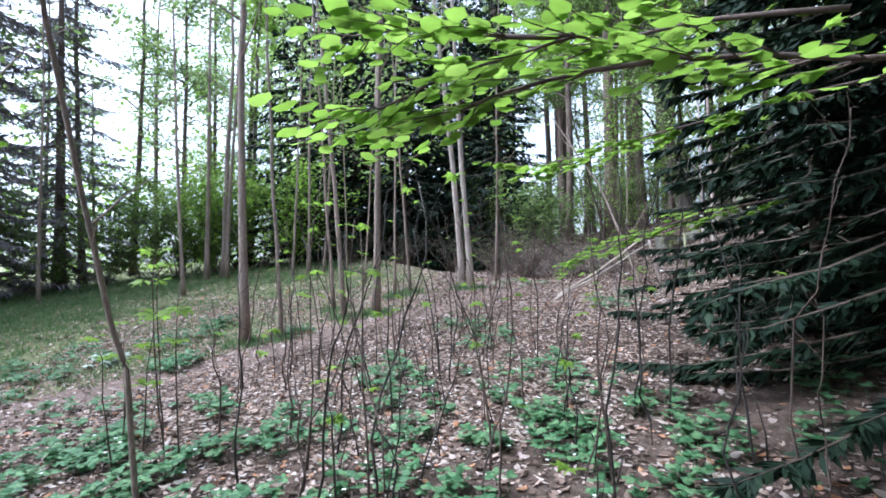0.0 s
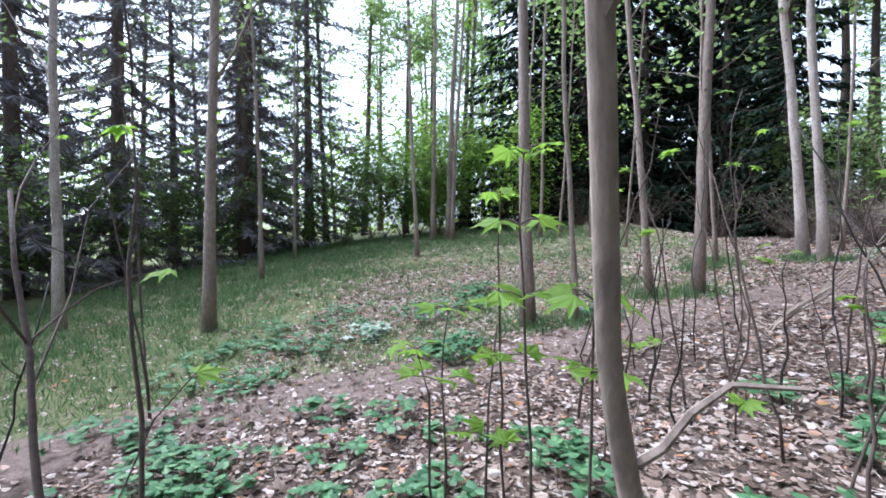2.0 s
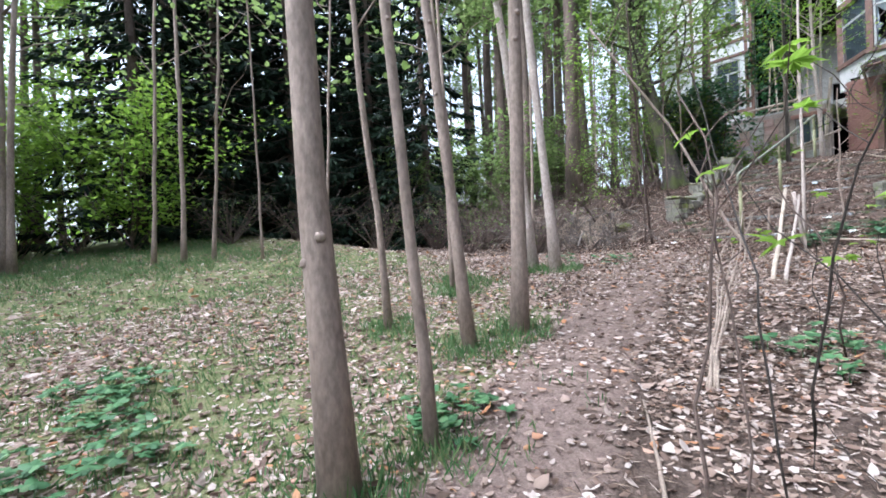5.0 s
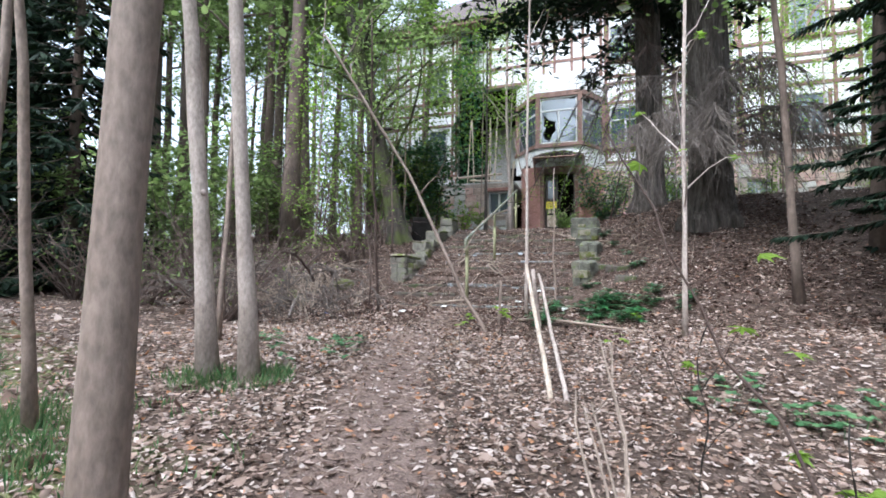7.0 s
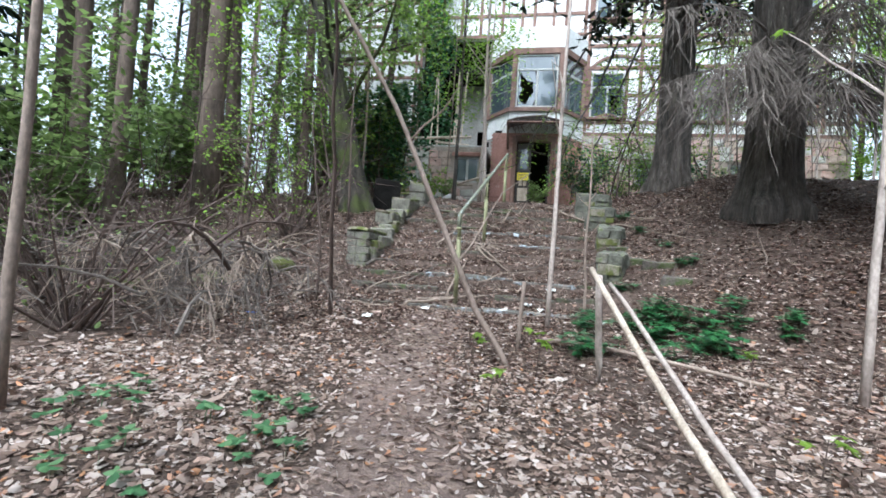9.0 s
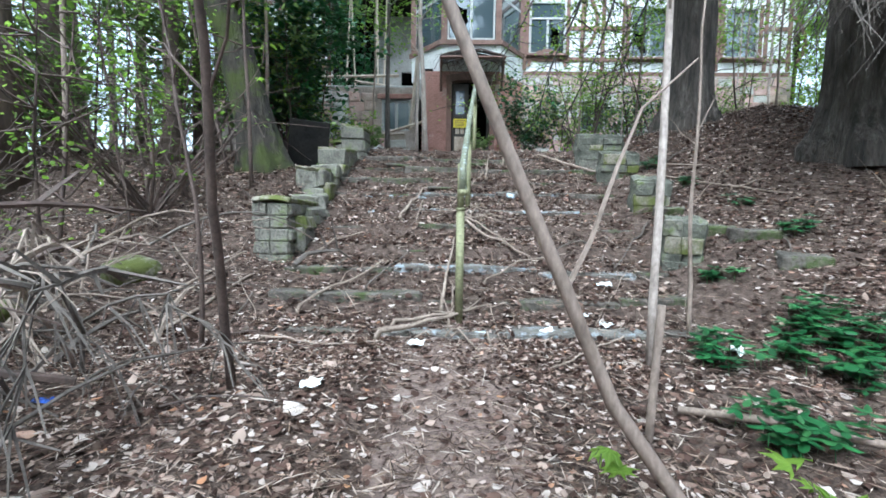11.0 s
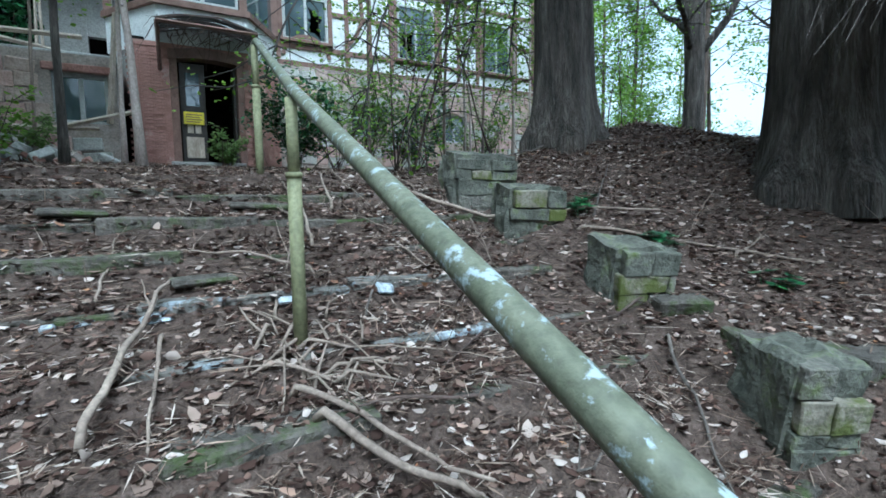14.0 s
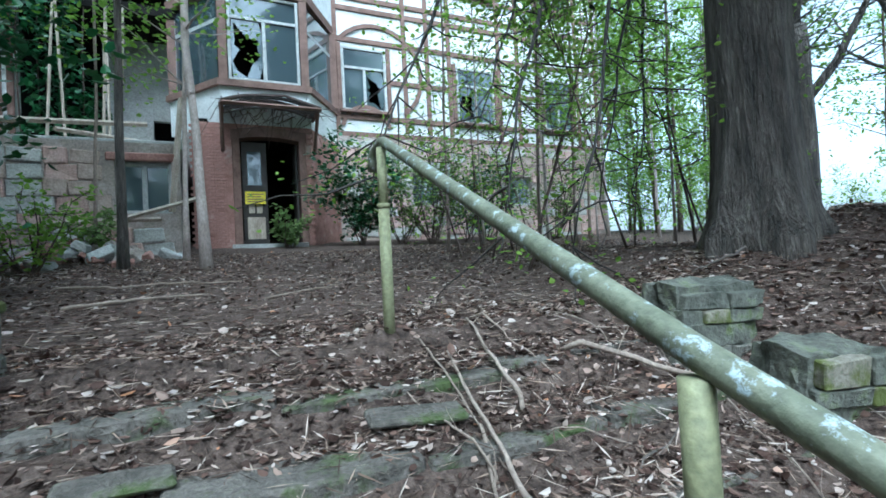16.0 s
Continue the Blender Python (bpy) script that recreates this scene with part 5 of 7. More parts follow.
def beams(x0, x1, verticals, levels, holes, z0, z1):
    """The timber frame, proud of the panels, clear of the windows."""
    for z in levels:
        cuts = [x0] + [c for h in sorted(holes) if h[2] < z < h[3] for c in (h[0] - 0.1, h[1] + 0.1)] + [x1]
        for a, b in zip(cuts[::2], cuts[1::2]):
            hbox("beam", a, WALL_Y - 0.045, z - 0.08, b, WALL_Y - 0.001, z + 0.08, M_TIMBER)
    for x in verticals:
        zs = [z0] + [c for h in sorted(holes, key=lambda h: h[2]) if h[0] - 0.08 < x < h[1] + 0.08 for c in (h[2] - 0.1, h[3] + 0.1)] + [z1]
        for a, b in zip(zs[::2], zs[1::2]):
            hbox("post", x - 0.075, WALL_Y - 0.041, a, x + 0.075, WALL_Y - 0.001, b, M_TIMBER)
    for h in holes:
        for x in (h[0] - 0.09, h[1] + 0.09):
            hbox("post", x - 0.07, WALL_Y - 0.049, h[2] - 0.1, x + 0.07, WALL_Y - 0.001, h[3] + 0.1, M_TIMBER)


beams(2.68, 13.0, (2.72, 4.95, 5.75, 6.55, 8.5, 9.3, 10.15, 12.0, 12.9), (6.78, 7.32, 8.5, 9.72, 10.7, 11.05, 11.75, 12.8, 14.2), WINS, 6.9, 14.5)


def arc_beam(cx, cz, r, a0, a1, parent=house):
    """A curved brace."""
    n, vs, fs = 16, [], []
    for k in range(n + 1):
        a = radians(a0 + (a1 - a0) * k / n)
        for rr in (r - 0.06, r + 0.06):
            for yy in (WALL_Y - 0.055, WALL_Y + 0.01):
                vs.append((cx + rr * math.cos(a) - HO.x, yy - HO.y, cz + rr * math.sin(a) - HO.z))
    for k in range(n):
        b = 4 * k
        fs += [(b, b + 2, b + 6, b + 4), (b, b + 4, b + 5, b + 1), (b + 2, b + 3, b + 7, b + 6), (b + 1, b + 5, b + 7, b + 3)]
    return mesh_object("curved_brace", vs, fs, M_TIMBER, parent)


arc_beam(4.0, 8.75, 1.5, -55, 140)
arc_beam(3.6, 6.9, 0.75, 10, 170)
for cx in (9.3, 12.4):
    arc_beam(cx, 8.0, 1.1, -40, 60)
    arc_beam(cx - 0.3, 12.3, 1.0, 110, 220)

# left wing
LW = [(-6.6, -5.5, 10.9, 12.8), (-6.6, -5.5, 7.2, 9.2)]
pierced_wall("wall", -9.4, -4.9, 5.4, 14.6, WALL_Y, WALL_Y + 0.35, LW, M_RENDER)
hbox("stone_base", -9.4, WALL_Y - 0.08, 2.4, -4.9, WALL_Y + 0.35, 5.4, M_RUBBLE, None, 0)
for w in LW:
    window_unit(*w, WALL_Y - 0.01, HR)
for x in (-9.3, -8.5, -7.7, -6.9, -5.2, -4.97):
    hbox("post", x - 0.07, WALL_Y - 0.041, 5.5, x + 0.07, WALL_Y - 0.001, 14.5, M_TIMBER)
for z in (5.5, 6.6, 7.0, 8.0, 9.4, 10.1, 10.7, 11.9, 13.0, 14.1):
    for a, b in (((-9.4, -6.72), (-5.38, -4.9)) if any(h[2] - 0.05 < z < h[3] + 0.05 for h in LW) else ((-9.4, -4.9),)):
        hbox("beam", a, WALL_Y - 0.047, z - 0.075, b, WALL_Y - 0.001, z + 0.075, M_TIMBER)

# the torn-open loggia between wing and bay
# M_DARK walls and ceiling: the cavity's shade is put into their colour
hbox("wall", -4.9, 23.2, 2.4, 2.6, 23.5, 14.6, M_DARK, None, 0, "near-black inner wall of the torn-open loggia, coloured for its shade")
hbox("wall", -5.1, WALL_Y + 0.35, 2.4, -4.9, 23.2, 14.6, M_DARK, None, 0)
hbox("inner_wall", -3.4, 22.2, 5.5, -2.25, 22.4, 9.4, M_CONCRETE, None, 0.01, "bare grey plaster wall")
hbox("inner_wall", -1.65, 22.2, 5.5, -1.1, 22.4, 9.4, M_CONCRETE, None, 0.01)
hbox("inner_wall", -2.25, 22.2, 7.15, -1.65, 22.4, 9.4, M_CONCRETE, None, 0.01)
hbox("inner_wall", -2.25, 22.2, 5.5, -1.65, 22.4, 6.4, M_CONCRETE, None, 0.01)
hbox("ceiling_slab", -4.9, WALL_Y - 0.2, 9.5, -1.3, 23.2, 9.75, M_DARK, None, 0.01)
hbox("wall", -4.9, WALL_Y, 11.2, -1.3, WALL_Y + 0.35, 14.6, M_RENDER, None, 0)
hbox("floor_slab", -4.9, 17.9, 5.36, -1.25, 23.2, 5.52, M_CONCRETE, None, 0.02)
pierced_wall("stone_base", -4.9, -1.28, 2.4, 5.36, 17.5, 17.9, [(-2.36, -1.42, 3.98, 5.0)], M_RUBBLE)
window_unit(-2.36, -1.42, 3.98, 5.0, 17.62, HR, sill=False, transom=0.95)
hbox("wall", -4.9, 17.9, 2.4, -4.6, WALL_Y, 5.36, M_RUBBLE, None, 0)
hbox("lintel", -2.5, 17.46, 5.0, -1.3, 17.52, 5.16, M_BRICK, None, 0.02)
# hanging laths and fallen beams
for x, z0, z1, tl in ((-3.1, 5.5, 9.5, 0.1), (-2.95, 5.5, 9.5, -0.05), (-2.75, 5.6, 9.5, 0.12), (-3.8, 5.5, 9.5, -0.2), (-4.2, 5.5, 9.4, 0.15)):
    v, f = [], []
    tube(v, f, [(x - HO.x, 20.4 - HO.y, z0 - HO.z), (x + tl - HO.x, 20.6 - HO.y, z1 - HO.z)], [0.035, 0.03], 6)
    mesh_object("hanging_lath", v, f, M_CUTWOOD, house)
for p, q, r in (((-4.4, 17.8, 5.75), (-1.9, 18.3, 5.95), 0.06), ((-3.3, 17.7, 5.6), (-2.2, 19.6, 5.9), 0.05), ((-2.6, 17.1, 3.7), (-0.9, 17.2, 4.25), 0.05), ((-3.3, 16.9, 3.75), (-1.6, 17.3, 3.85), 0.05), ((-1.42, 17.45, 4.0), (-1.2, 17.5, 6.3), 0.06)):
    v, f = [], []
    tube(v, f, [(p[0] - HO.x, p[1] - HO.y, p[2] - HO.z), (q[0] - HO.x, q[1] - HO.y, q[2] - HO.z)], [r, r * 0.9], 4)
    mesh_object("fallen_beam", v, f, M_CUTWOOD, house)

# the entrance bay: brick below, windows above
def prism(name, pts, z0, z1, mat, parent=house, label=""):
    """A wall of given plan, straight up."""
    n = len(pts)
    vs = [(x - HO.x, y - HO.y, z - HO.z) for z in (z0, z1) for x, y in pts]
    fs = [tuple(range(n))[::-1], tuple(range(n, 2 * n))] + [(k, (k + 1) % n, n + (k + 1) % n, n + k) for k in range(n)]
    ob = mesh_object(name, vs, fs, mat, parent)
    return tagged(ob, label) if label else ob


DX0, DX1, DZ0, DZ1 = -0.1, 1.3, 3.42, 6.05
prism("brick_wall", [(-1.15, FRONT), (DX0 - 0.18, FRONT), (DX0 - 0.18, FRONT + 0.4), (-1.15, FRONT + 0.4)], 2.4, 6.4, M_BRICK)
prism("brick_wall", [(-1.15, FRONT + 0.4), (-0.8, FRONT + 0.4), (-0.8, 23.2), (-1.15, 23.2)], 2.4, 6.4, M_BRICK)
prism("brick_wall", [(DX1 + 0.18, FRONT), (1.62, FRONT), (2.66, WALL_Y - 0.085), (2.3, WALL_Y + 0.2), (1.4, FRONT + 0.4), (DX1 + 0.18, FRONT + 0.4)], 2.4, 6.4, M_BRICK)
prism("brick_lintel", [(DX0 - 0.18, FRONT), (DX1 + 0.18, FRONT), (DX1 + 0.18, FRONT + 0.4), (DX0 - 0.18, FRONT + 0.4)], 6.25, 6.4, M_BRICK)
prism("white_panel", [(-1.7, WALL_Y), (-0.5, FRONT), (1.65, FRONT), (2.68, WALL_Y), (2.4, WALL_Y + 0.2), (1.4, FRONT + 0.3), (-0.3, FRONT + 0.3), (-1.5, WALL_Y + 0.2)], 6.4, 7.32, M_RENDER)
prism("bay_sill", [(-1.8, WALL_Y), (-0.55, FRONT - 0.1), (1.7, FRONT - 0.1), (2.75, WALL_Y), (2.4, WALL_Y + 0.2), (-1.5, WALL_Y + 0.2)], 7.32, 7.48, M_TIMBER)
prism("bay_head", [(-1.75, WALL_Y), (-0.52, FRONT - 0.05), (1.67, FRONT - 0.05), (2.7, WALL_Y), (2.4, WALL_Y + 0.2), (-1.5, WALL_Y + 0.2)], 9.75, 10.0, M_TIMBER)
prism("white_panel", [(-1.7, WALL_Y), (-0.5, FRONT), (1.65, FRONT), (2.68, WALL_Y), (2.4, WALL_Y + 0.2), (-1.5, WALL_Y + 0.2)], 10.0, 10.9, M_RENDER)
prism("wall", [(-1.3, WALL_Y), (2.6, WALL_Y), (2.6, WALL_Y + 0.35), (-1.3, WALL_Y + 0.35)], 10.9, 14.6, M_RENDER)
for x in (-4.8, -4.0, -3.1, -2.2, -1.2, -0.3, 0.25, 1.1, 1.65, 2.5):
    hbox("post", x - 0.07, WALL_Y - 0.041, 11.3, x + 0.07, WALL_Y - 0.001, 14.5, M_TIMBER)
for z in (11.25, 12.2, 13.3, 14.4):
    hbox("beam", -4.9, WALL_Y - 0.047, z - 0.075, 2.6, WALL_Y - 0.001, z + 0.075, M_TIMBER)
for x, y in ((-0.4, FRONT + 0.06), (1.55, FRONT + 0.06), (2.6, WALL_Y - 0.1), (-1.62, WALL_Y - 0.05)):
    hbox("bay_post", x - 0.1, y - 0.1, 7.48, x + 0.1, y + 0.1, 9.75, M_TIMBER)
window_unit(-0.28, 1.43, 7.5, 9.72, FRONT + 0.02, HR, (1, 0, 0), "tall bay window with one pane smashed", sill=False, transom=0.72)


def slanted_pane(x0, y0, x1, y1, z0, z1):
    d = Vector((x1 - x0, y1 - y0, 0)).normalized() * 0.07
    fr = prism("window", [(x0, y0), (x0 + d.x, y0 + d.y), (x0 + d.x - d.y * 0.8, y0 + d.y + d.x * 0.8), (x0 - d.y * 0.8, y0 + d.x * 0.8)], z0, z1, M_FRAME)
    for za, zb in ((z0 + 0.05, z0 + 1.5), (z0 + 1.6, z1 - 0.05)):
        prism("pane", [(x0 + d.x, y0 + d.y), (x1 - d.x, y1 - d.y), (x1 - d.x - d.y * 0.1, y1 - d.y + d.x * 0.1), (x0 + d.x - d.y * 0.1, y0 + d.y + d.x * 0.1)], za, zb, M_GLASS, fr)
    prism("transom", [(x0, y0), (x1, y1), (x1 - d.y, y1 + d.x), (x0 - d.y, y0 + d.x)], z0 + 1.5, z0 + 1.6, M_FRAME, fr)


slanted_pane(1.63, FRONT + 0.08, 2.55, WALL_Y - 0.15, 7.48, 9.72)
slanted_pane(-1.55, WALL_Y - 0.1, -0.48, FRONT + 0.1, 7.48, 9.72)
# floor slabs coloured near-black, as shade behind the bay and door
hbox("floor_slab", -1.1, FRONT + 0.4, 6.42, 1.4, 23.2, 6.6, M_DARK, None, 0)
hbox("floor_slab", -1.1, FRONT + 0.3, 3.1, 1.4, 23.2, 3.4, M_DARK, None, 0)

# stone door surround and door
for x0, x1 in ((DX0 - 0.18, DX0), (DX1, DX1 + 0.18)):
    hbox("jamb", x0, FRONT - 0.05, 3.1, x1, FRONT + 0.35, 6.08, M_TIMBER, None, 0.015)
arch_v, arch_f = [], []
for k in range(9):
    s = k / 8
    x = DX0 - 0.2 + (DX1 - DX0 + 0.4) * s
    zl = 6.0 + 0.1 * math.sin(math.pi * s)
    for y in (FRONT - 0.06, FRONT + 0.34):
        arch_v += [(x - HO.x, y - HO.y, zl - HO.z), (x - HO.x, y - HO.y, zl + 0.24 - HO.z)]
for k in range(8):
    b = 4 * k
    arch_f += [(b, b + 4, b + 5, b + 1), (b + 1, b + 5, b + 7, b + 3), (b + 2, b + 3, b + 7, b + 6), (b, b + 2, b + 6, b + 4)]
mesh_object("arched_lintel", arch_v, arch_f, M_TIMBER, house)
door = hbox("door", DX0 + 0.03, FRONT + 0.16, 3.44, DX0 + 0.62, FRONT + 0.21, 6.0, M_DOOR, None, 0.008, "dark wooden door leaf with glazed top, half of a pair")
hbox("door_glass", DX0 + 0.16, FRONT + 0.145, 4.9, DX0 + 0.48, FRONT + 0.158, 5.75, M_GLASS, door, 0.002)
hbox("door_panel", DX0 + 0.12, FRONT + 0.145, 3.55, DX0 + 0.54, FRONT + 0.158, 4.1, M_CUTWOOD, door, 0.004, "pale bare lower door panel")
for x in (DX0 + 0.16, DX0 + 0.34):
    hbox("door_panel", x, FRONT + 0.145, 4.2, x + 0.14, FRONT + 0.158, 4.42, M_CUTWOOD, door, 0.004)
door2 = hbox("door", DX1 - 0.08, FRONT + 0.2, 3.44, DX1 - 0.02, FRONT + 0.75, 6.0, M_DOOR, None, 0.008, "dark wooden door leaf standing open")
sign = box("warning_sign", -0.02, FRONT + 0.085, 4.42, 0.46, FRONT + 0.097, 4.74, M_YELLOW, None, 0.002)
tagged(sign, "yellow warning sign with faded lettering on the door", "sign")
for k in range(4):
    z = 4.67 - 0.062 * k
    part_bar = box("text_line", 0.03, FRONT + 0.081, z - 0.012, 0.41 - 0.05 * (k % 2), FRONT + 0.086, z + 0.012, M_TIMBER, None, 0)
    part_bar.parent = sign
hbox("sign_hook", 0.2, FRONT + 0.097, 4.5, 0.24, FRONT + 0.16, 4.6, M_DOOR)
# hanging canopy over the door
canopy = anchor("door_canopy", 0.6, FRONT, 6.5, "collapsing wooden porch canopy overgrown with dead creeper", "canopy")
for k in range(8):
    y = FRONT - 1.0 + 0.14 * k
    vs, fs = [], []
    for i in range(9):
        s = i / 8
        zz = 0.22 * math.sin(math.pi * s) + 0.12 + HR.uniform(-0.02, 0.02)
        vs += [(-1.1 + 2.25 * s, y - FRONT, zz), (-1.1 + 2.25 * s, y - FRONT + 0.11, zz + 0.02), (-1.1 + 2.25 * s, y - FRONT, zz + 0.045), (-1.1 + 2.25 * s, y - FRONT + 0.11, zz + 0.065)]
    for i in range(8):
        b = 4 * i
        fs += [(b, b + 4, b + 5, b + 1), (b + 2, b + 3, b + 7, b + 6), (b, b + 2, b + 6, b + 4), (b + 1, b + 5, b + 7, b + 3)]
    mesh_object("slat", vs, fs, M_TWIG_DARK if k % 3 else M_TWIG, canopy)
for x in (-1.08, 1.1):
    v, f = [], []
    tube(v, f, [(x, -0.95, 0.1), (x, 0.0, 0.1)], [0.05, 0.05], 4)
    tube(v, f, [(x, -0.75, 0.08), (x, -0.02, -0.8)], [0.045, 0.045], 4)
    mesh_object("bracket", v, f, M_TIMBER, canopy)
v, f = [], []
tube(v, f, [(-1.1, -0.98, 0.1), (1.15, -0.98, 0.1)], [0.05, 0.05], 4)
mesh_object("front_beam", v, f, M_TIMBER, canopy)
for _ in range(60):
    v, f = [], []
    p = Vector((HR.uniform(-1.1, 1.2), HR.uniform(-1.0, -0.05), HR.uniform(0.1, 0.4)))
    tube(v, f, crooked(p, p + Vector((HR.gauss(0, 0.5), HR.gauss(0, 0.15), -HR.uniform(-0.1, 1.0))), 5, 0.25, HR), [0.012, 0.011, 0.01, 0.008, 0.006, 0.004], 4)
    mesh_object("creeper_stem", v, f, M_TWIG, canopy)
for k, (y, z) in enumerate(((FRONT - 0.75, 3.1), (FRONT - 0.4, 3.25))):
    ob = part("door_step", slab_bm(-0.35, y, z - 0.4, 1.4, FRONT - 0.06, z + 0.15, HR, 6, 0.02), M_CONCRETE)
    tagged(ob, "worn grey stone step before the door", "step", "door steps")
# roof and the rest of the shell
hbox("eaves_board", -9.7, WALL_Y - 0.7, 14.6, 13.4, WALL_Y + 0.5, 14.85, M_TIMBER, None, 0.02)
prism("side_wall", [(12.7, WALL_Y + 0.35), (13.05, WALL_Y + 0.35), (13.05, 31), (12.7, 31)], 2.4, 14.6, M_RENDER)
prism("side_wall", [(-9.4, WALL_Y + 0.35), (-9.05, WALL_Y + 0.35), (-9.05, 31), (-9.4, 31)], 2.4, 14.6, M_RENDER)
prism("back_wall", [(-9.4, 31), (13.05, 31), (13.05, 31.3), (-9.4, 31.3)], 2.4, 14.6, M_RENDER)
rv = [(-9.8 - HO.x, WALL_Y - 0.8 - HO.y, 14.85 - HO.z), (13.5 - HO.x, WALL_Y - 0.8 - HO.y, 14.85 - HO.z), (13.5 - HO.x, 31.6 - HO.y, 14.85 - HO.z), (-9.8 - HO.x, 31.6 - HO.y, 14.85 - HO.z), (-6 - HO.x, 26 - HO.y, 19.5 - HO.z), (9.5 - HO.x, 26 - HO.y, 19.5 - HO.z)]
mesh_object("roof", rv, [(0, 1, 5, 4), (1, 2, 5), (2, 3, 4, 5), (3, 0, 4), (3, 2, 1, 0)], M_ROOF, house)
# room backs behind the wing windows, coloured near-black in place of shade
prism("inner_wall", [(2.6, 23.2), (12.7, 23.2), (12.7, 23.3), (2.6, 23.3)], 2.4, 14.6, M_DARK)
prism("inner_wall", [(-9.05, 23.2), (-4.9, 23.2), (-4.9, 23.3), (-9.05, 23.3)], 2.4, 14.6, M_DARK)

# rubble stones of the base, and bricks of the bay, one by one
rub = random.Random(3)
proto = []
for k in range(6):
    bm = bmesh.new()
    w, h = rub.uniform(0.3, 0.52), rub.uniform(0.22, 0.34)
    box_bm(bm, -w / 2, -0.05, -h / 2, w / 2, 0.03, h / 2, 0.02, 0.025, rub)
    me = bpy.data.meshes.new("stone")
    bm.to_mesh(me)
    bm.free()
    proto.append((me, w, h))
M_STONES = [rough_surface("sandstone", [(0.3, (0.3, 0.215, 0.18)), (0.7, (0.48, 0.38, 0.32))], 3, 30, 0.95, 0.6), rough_surface("grey_stone", [(0.3, (0.3, 0.285, 0.26)), (0.7, (0.5, 0.48, 0.44))], 3, 30, 0.95, 0.6), rough_surface("pink_stone", [(0.3, (0.36, 0.22, 0.185)), (0.7, (0.52, 0.38, 0.33))], 3, 30, 0.95, 0.6)]
for k, (me, w, h) in enumerate(proto):
    me.materials.append(M_STONES[k % 3])


def rubble(x0, x1, z0, z1, y, holes=()):
    z = z0
    while z < z1 - 0.15:
        x = x0
        hh = 0.0
        while x < x1 - 0.15:
            me, w, h = proto[rub.randrange(6)]
            c = (x + w / 2, z + 0.15)
            if x + w <= x1 + 0.05 and not any(a - 0.2 < c[0] < b + 0.2 and e - 0.16 < c[1] < g + 0.16 for a, b, e, g in holes):
                ob = new("stone", me)
                ob.parent = house
                ob.location = (c[0] - HO.x, y - HO.y, c[1] - HO.z)
                ob.rotation_euler = (0, rub.uniform(-0.12, 0.12), 0)
                ob.scale = (1, 1, rub.uniform(0.85, 1.25))
            x += w + 0.02
        z += 0.3


rubble(-4.85, -1.35, 3.1, 5.3, 17.5, [(-2.36, -1.42, 3.98, 5.1)])
rubble(2.8, 12.95, 3.3, 6.6, WALL_Y - 0.08, CELL)
brick_me = bpy.data.meshes.new("brick")
bm = bmesh.new()
box_bm(bm, -0.119, -0.02, -0.032, 0.119, 0.02, 0.032, 0.005)
bm.to_mesh(brick_me)
bm.free()
brick_me.materials.append(M_BRICK)
for i in range(40):
    z = 3.35 + 0.0755 * i
    for x0, x1 in ((-1.14, DX0 - 0.19), (DX1 + 0.19, 1.62)):
        x = x0 + (0.06 if i % 2 else 0.12)
        while x < x1 - 0.05:
            if rub.random() < 0.93:
                ob = new("brick", brick_me)
                ob.parent = house
                ob.location = (x - HO.x, FRONT + 0.003 - rub.uniform(0, 0.006) - HO.y, z - HO.z)
            x += 0.252


# shrubs and slim trunks before the house
shrub(2.6, 18.4, HR, HN, 2.3, 2600, M_LAUREL, "dense dark evergreen shrub against the house wall", group="shrubs by the house", leaf=0.12, stems=12, spread=0.6)
shrub(4.3, 17.8, HR, HN, 2.5, 2400, M_LEAF_WOOD, "tangled half-green shrub against the house wall", group="shrubs by the house", leaf=0.09, stems=16, spread=0.6)
shrub(6.3, 18.6, HR, HN, 2.2, 2000, M_LAUREL, "dense dark evergreen shrub against the house wall", group="shrubs by the house", leaf=0.11, stems=12, spread=0.7)
shrub(9.0, 18.9, HR, HN, 2.4, 1800, M_LEAF_WOOD, "tangled half-green shrub against the house wall", group="shrubs by the house", leaf=0.09, stems=14, spread=0.7)
shrub(-4.0, 13.6, HR, HN, 3.0, 3800, M_LAUREL, "tall glossy rhododendron beside the top of the stairs", group="shrubs by the house", leaf=0.13, stems=14, spread=0.5)
shrub(-3.2, 11.0, HR, HN, 2.7, 3600, M_LAUREL, "tall glossy rhododendron beside the top of the stairs", group="shrubs by the house", leaf=0.13, stems=14, spread=0.45)
shrub(0.85, 18.35, HR, HN, 0.9, 700, M_LEAF_WOOD, "small leafy shrub on the door steps", group="shrubs by the house", leaf=0.1, stems=7, spread=0.6)
shrub(-2.6, 16.3, HR, HN, 0.9, 600, M_LEAF_WOOD, "small leafy shrub in rubble by the cellar window", group="shrubs by the house", leaf=0.09, stems=7, spread=0.7)
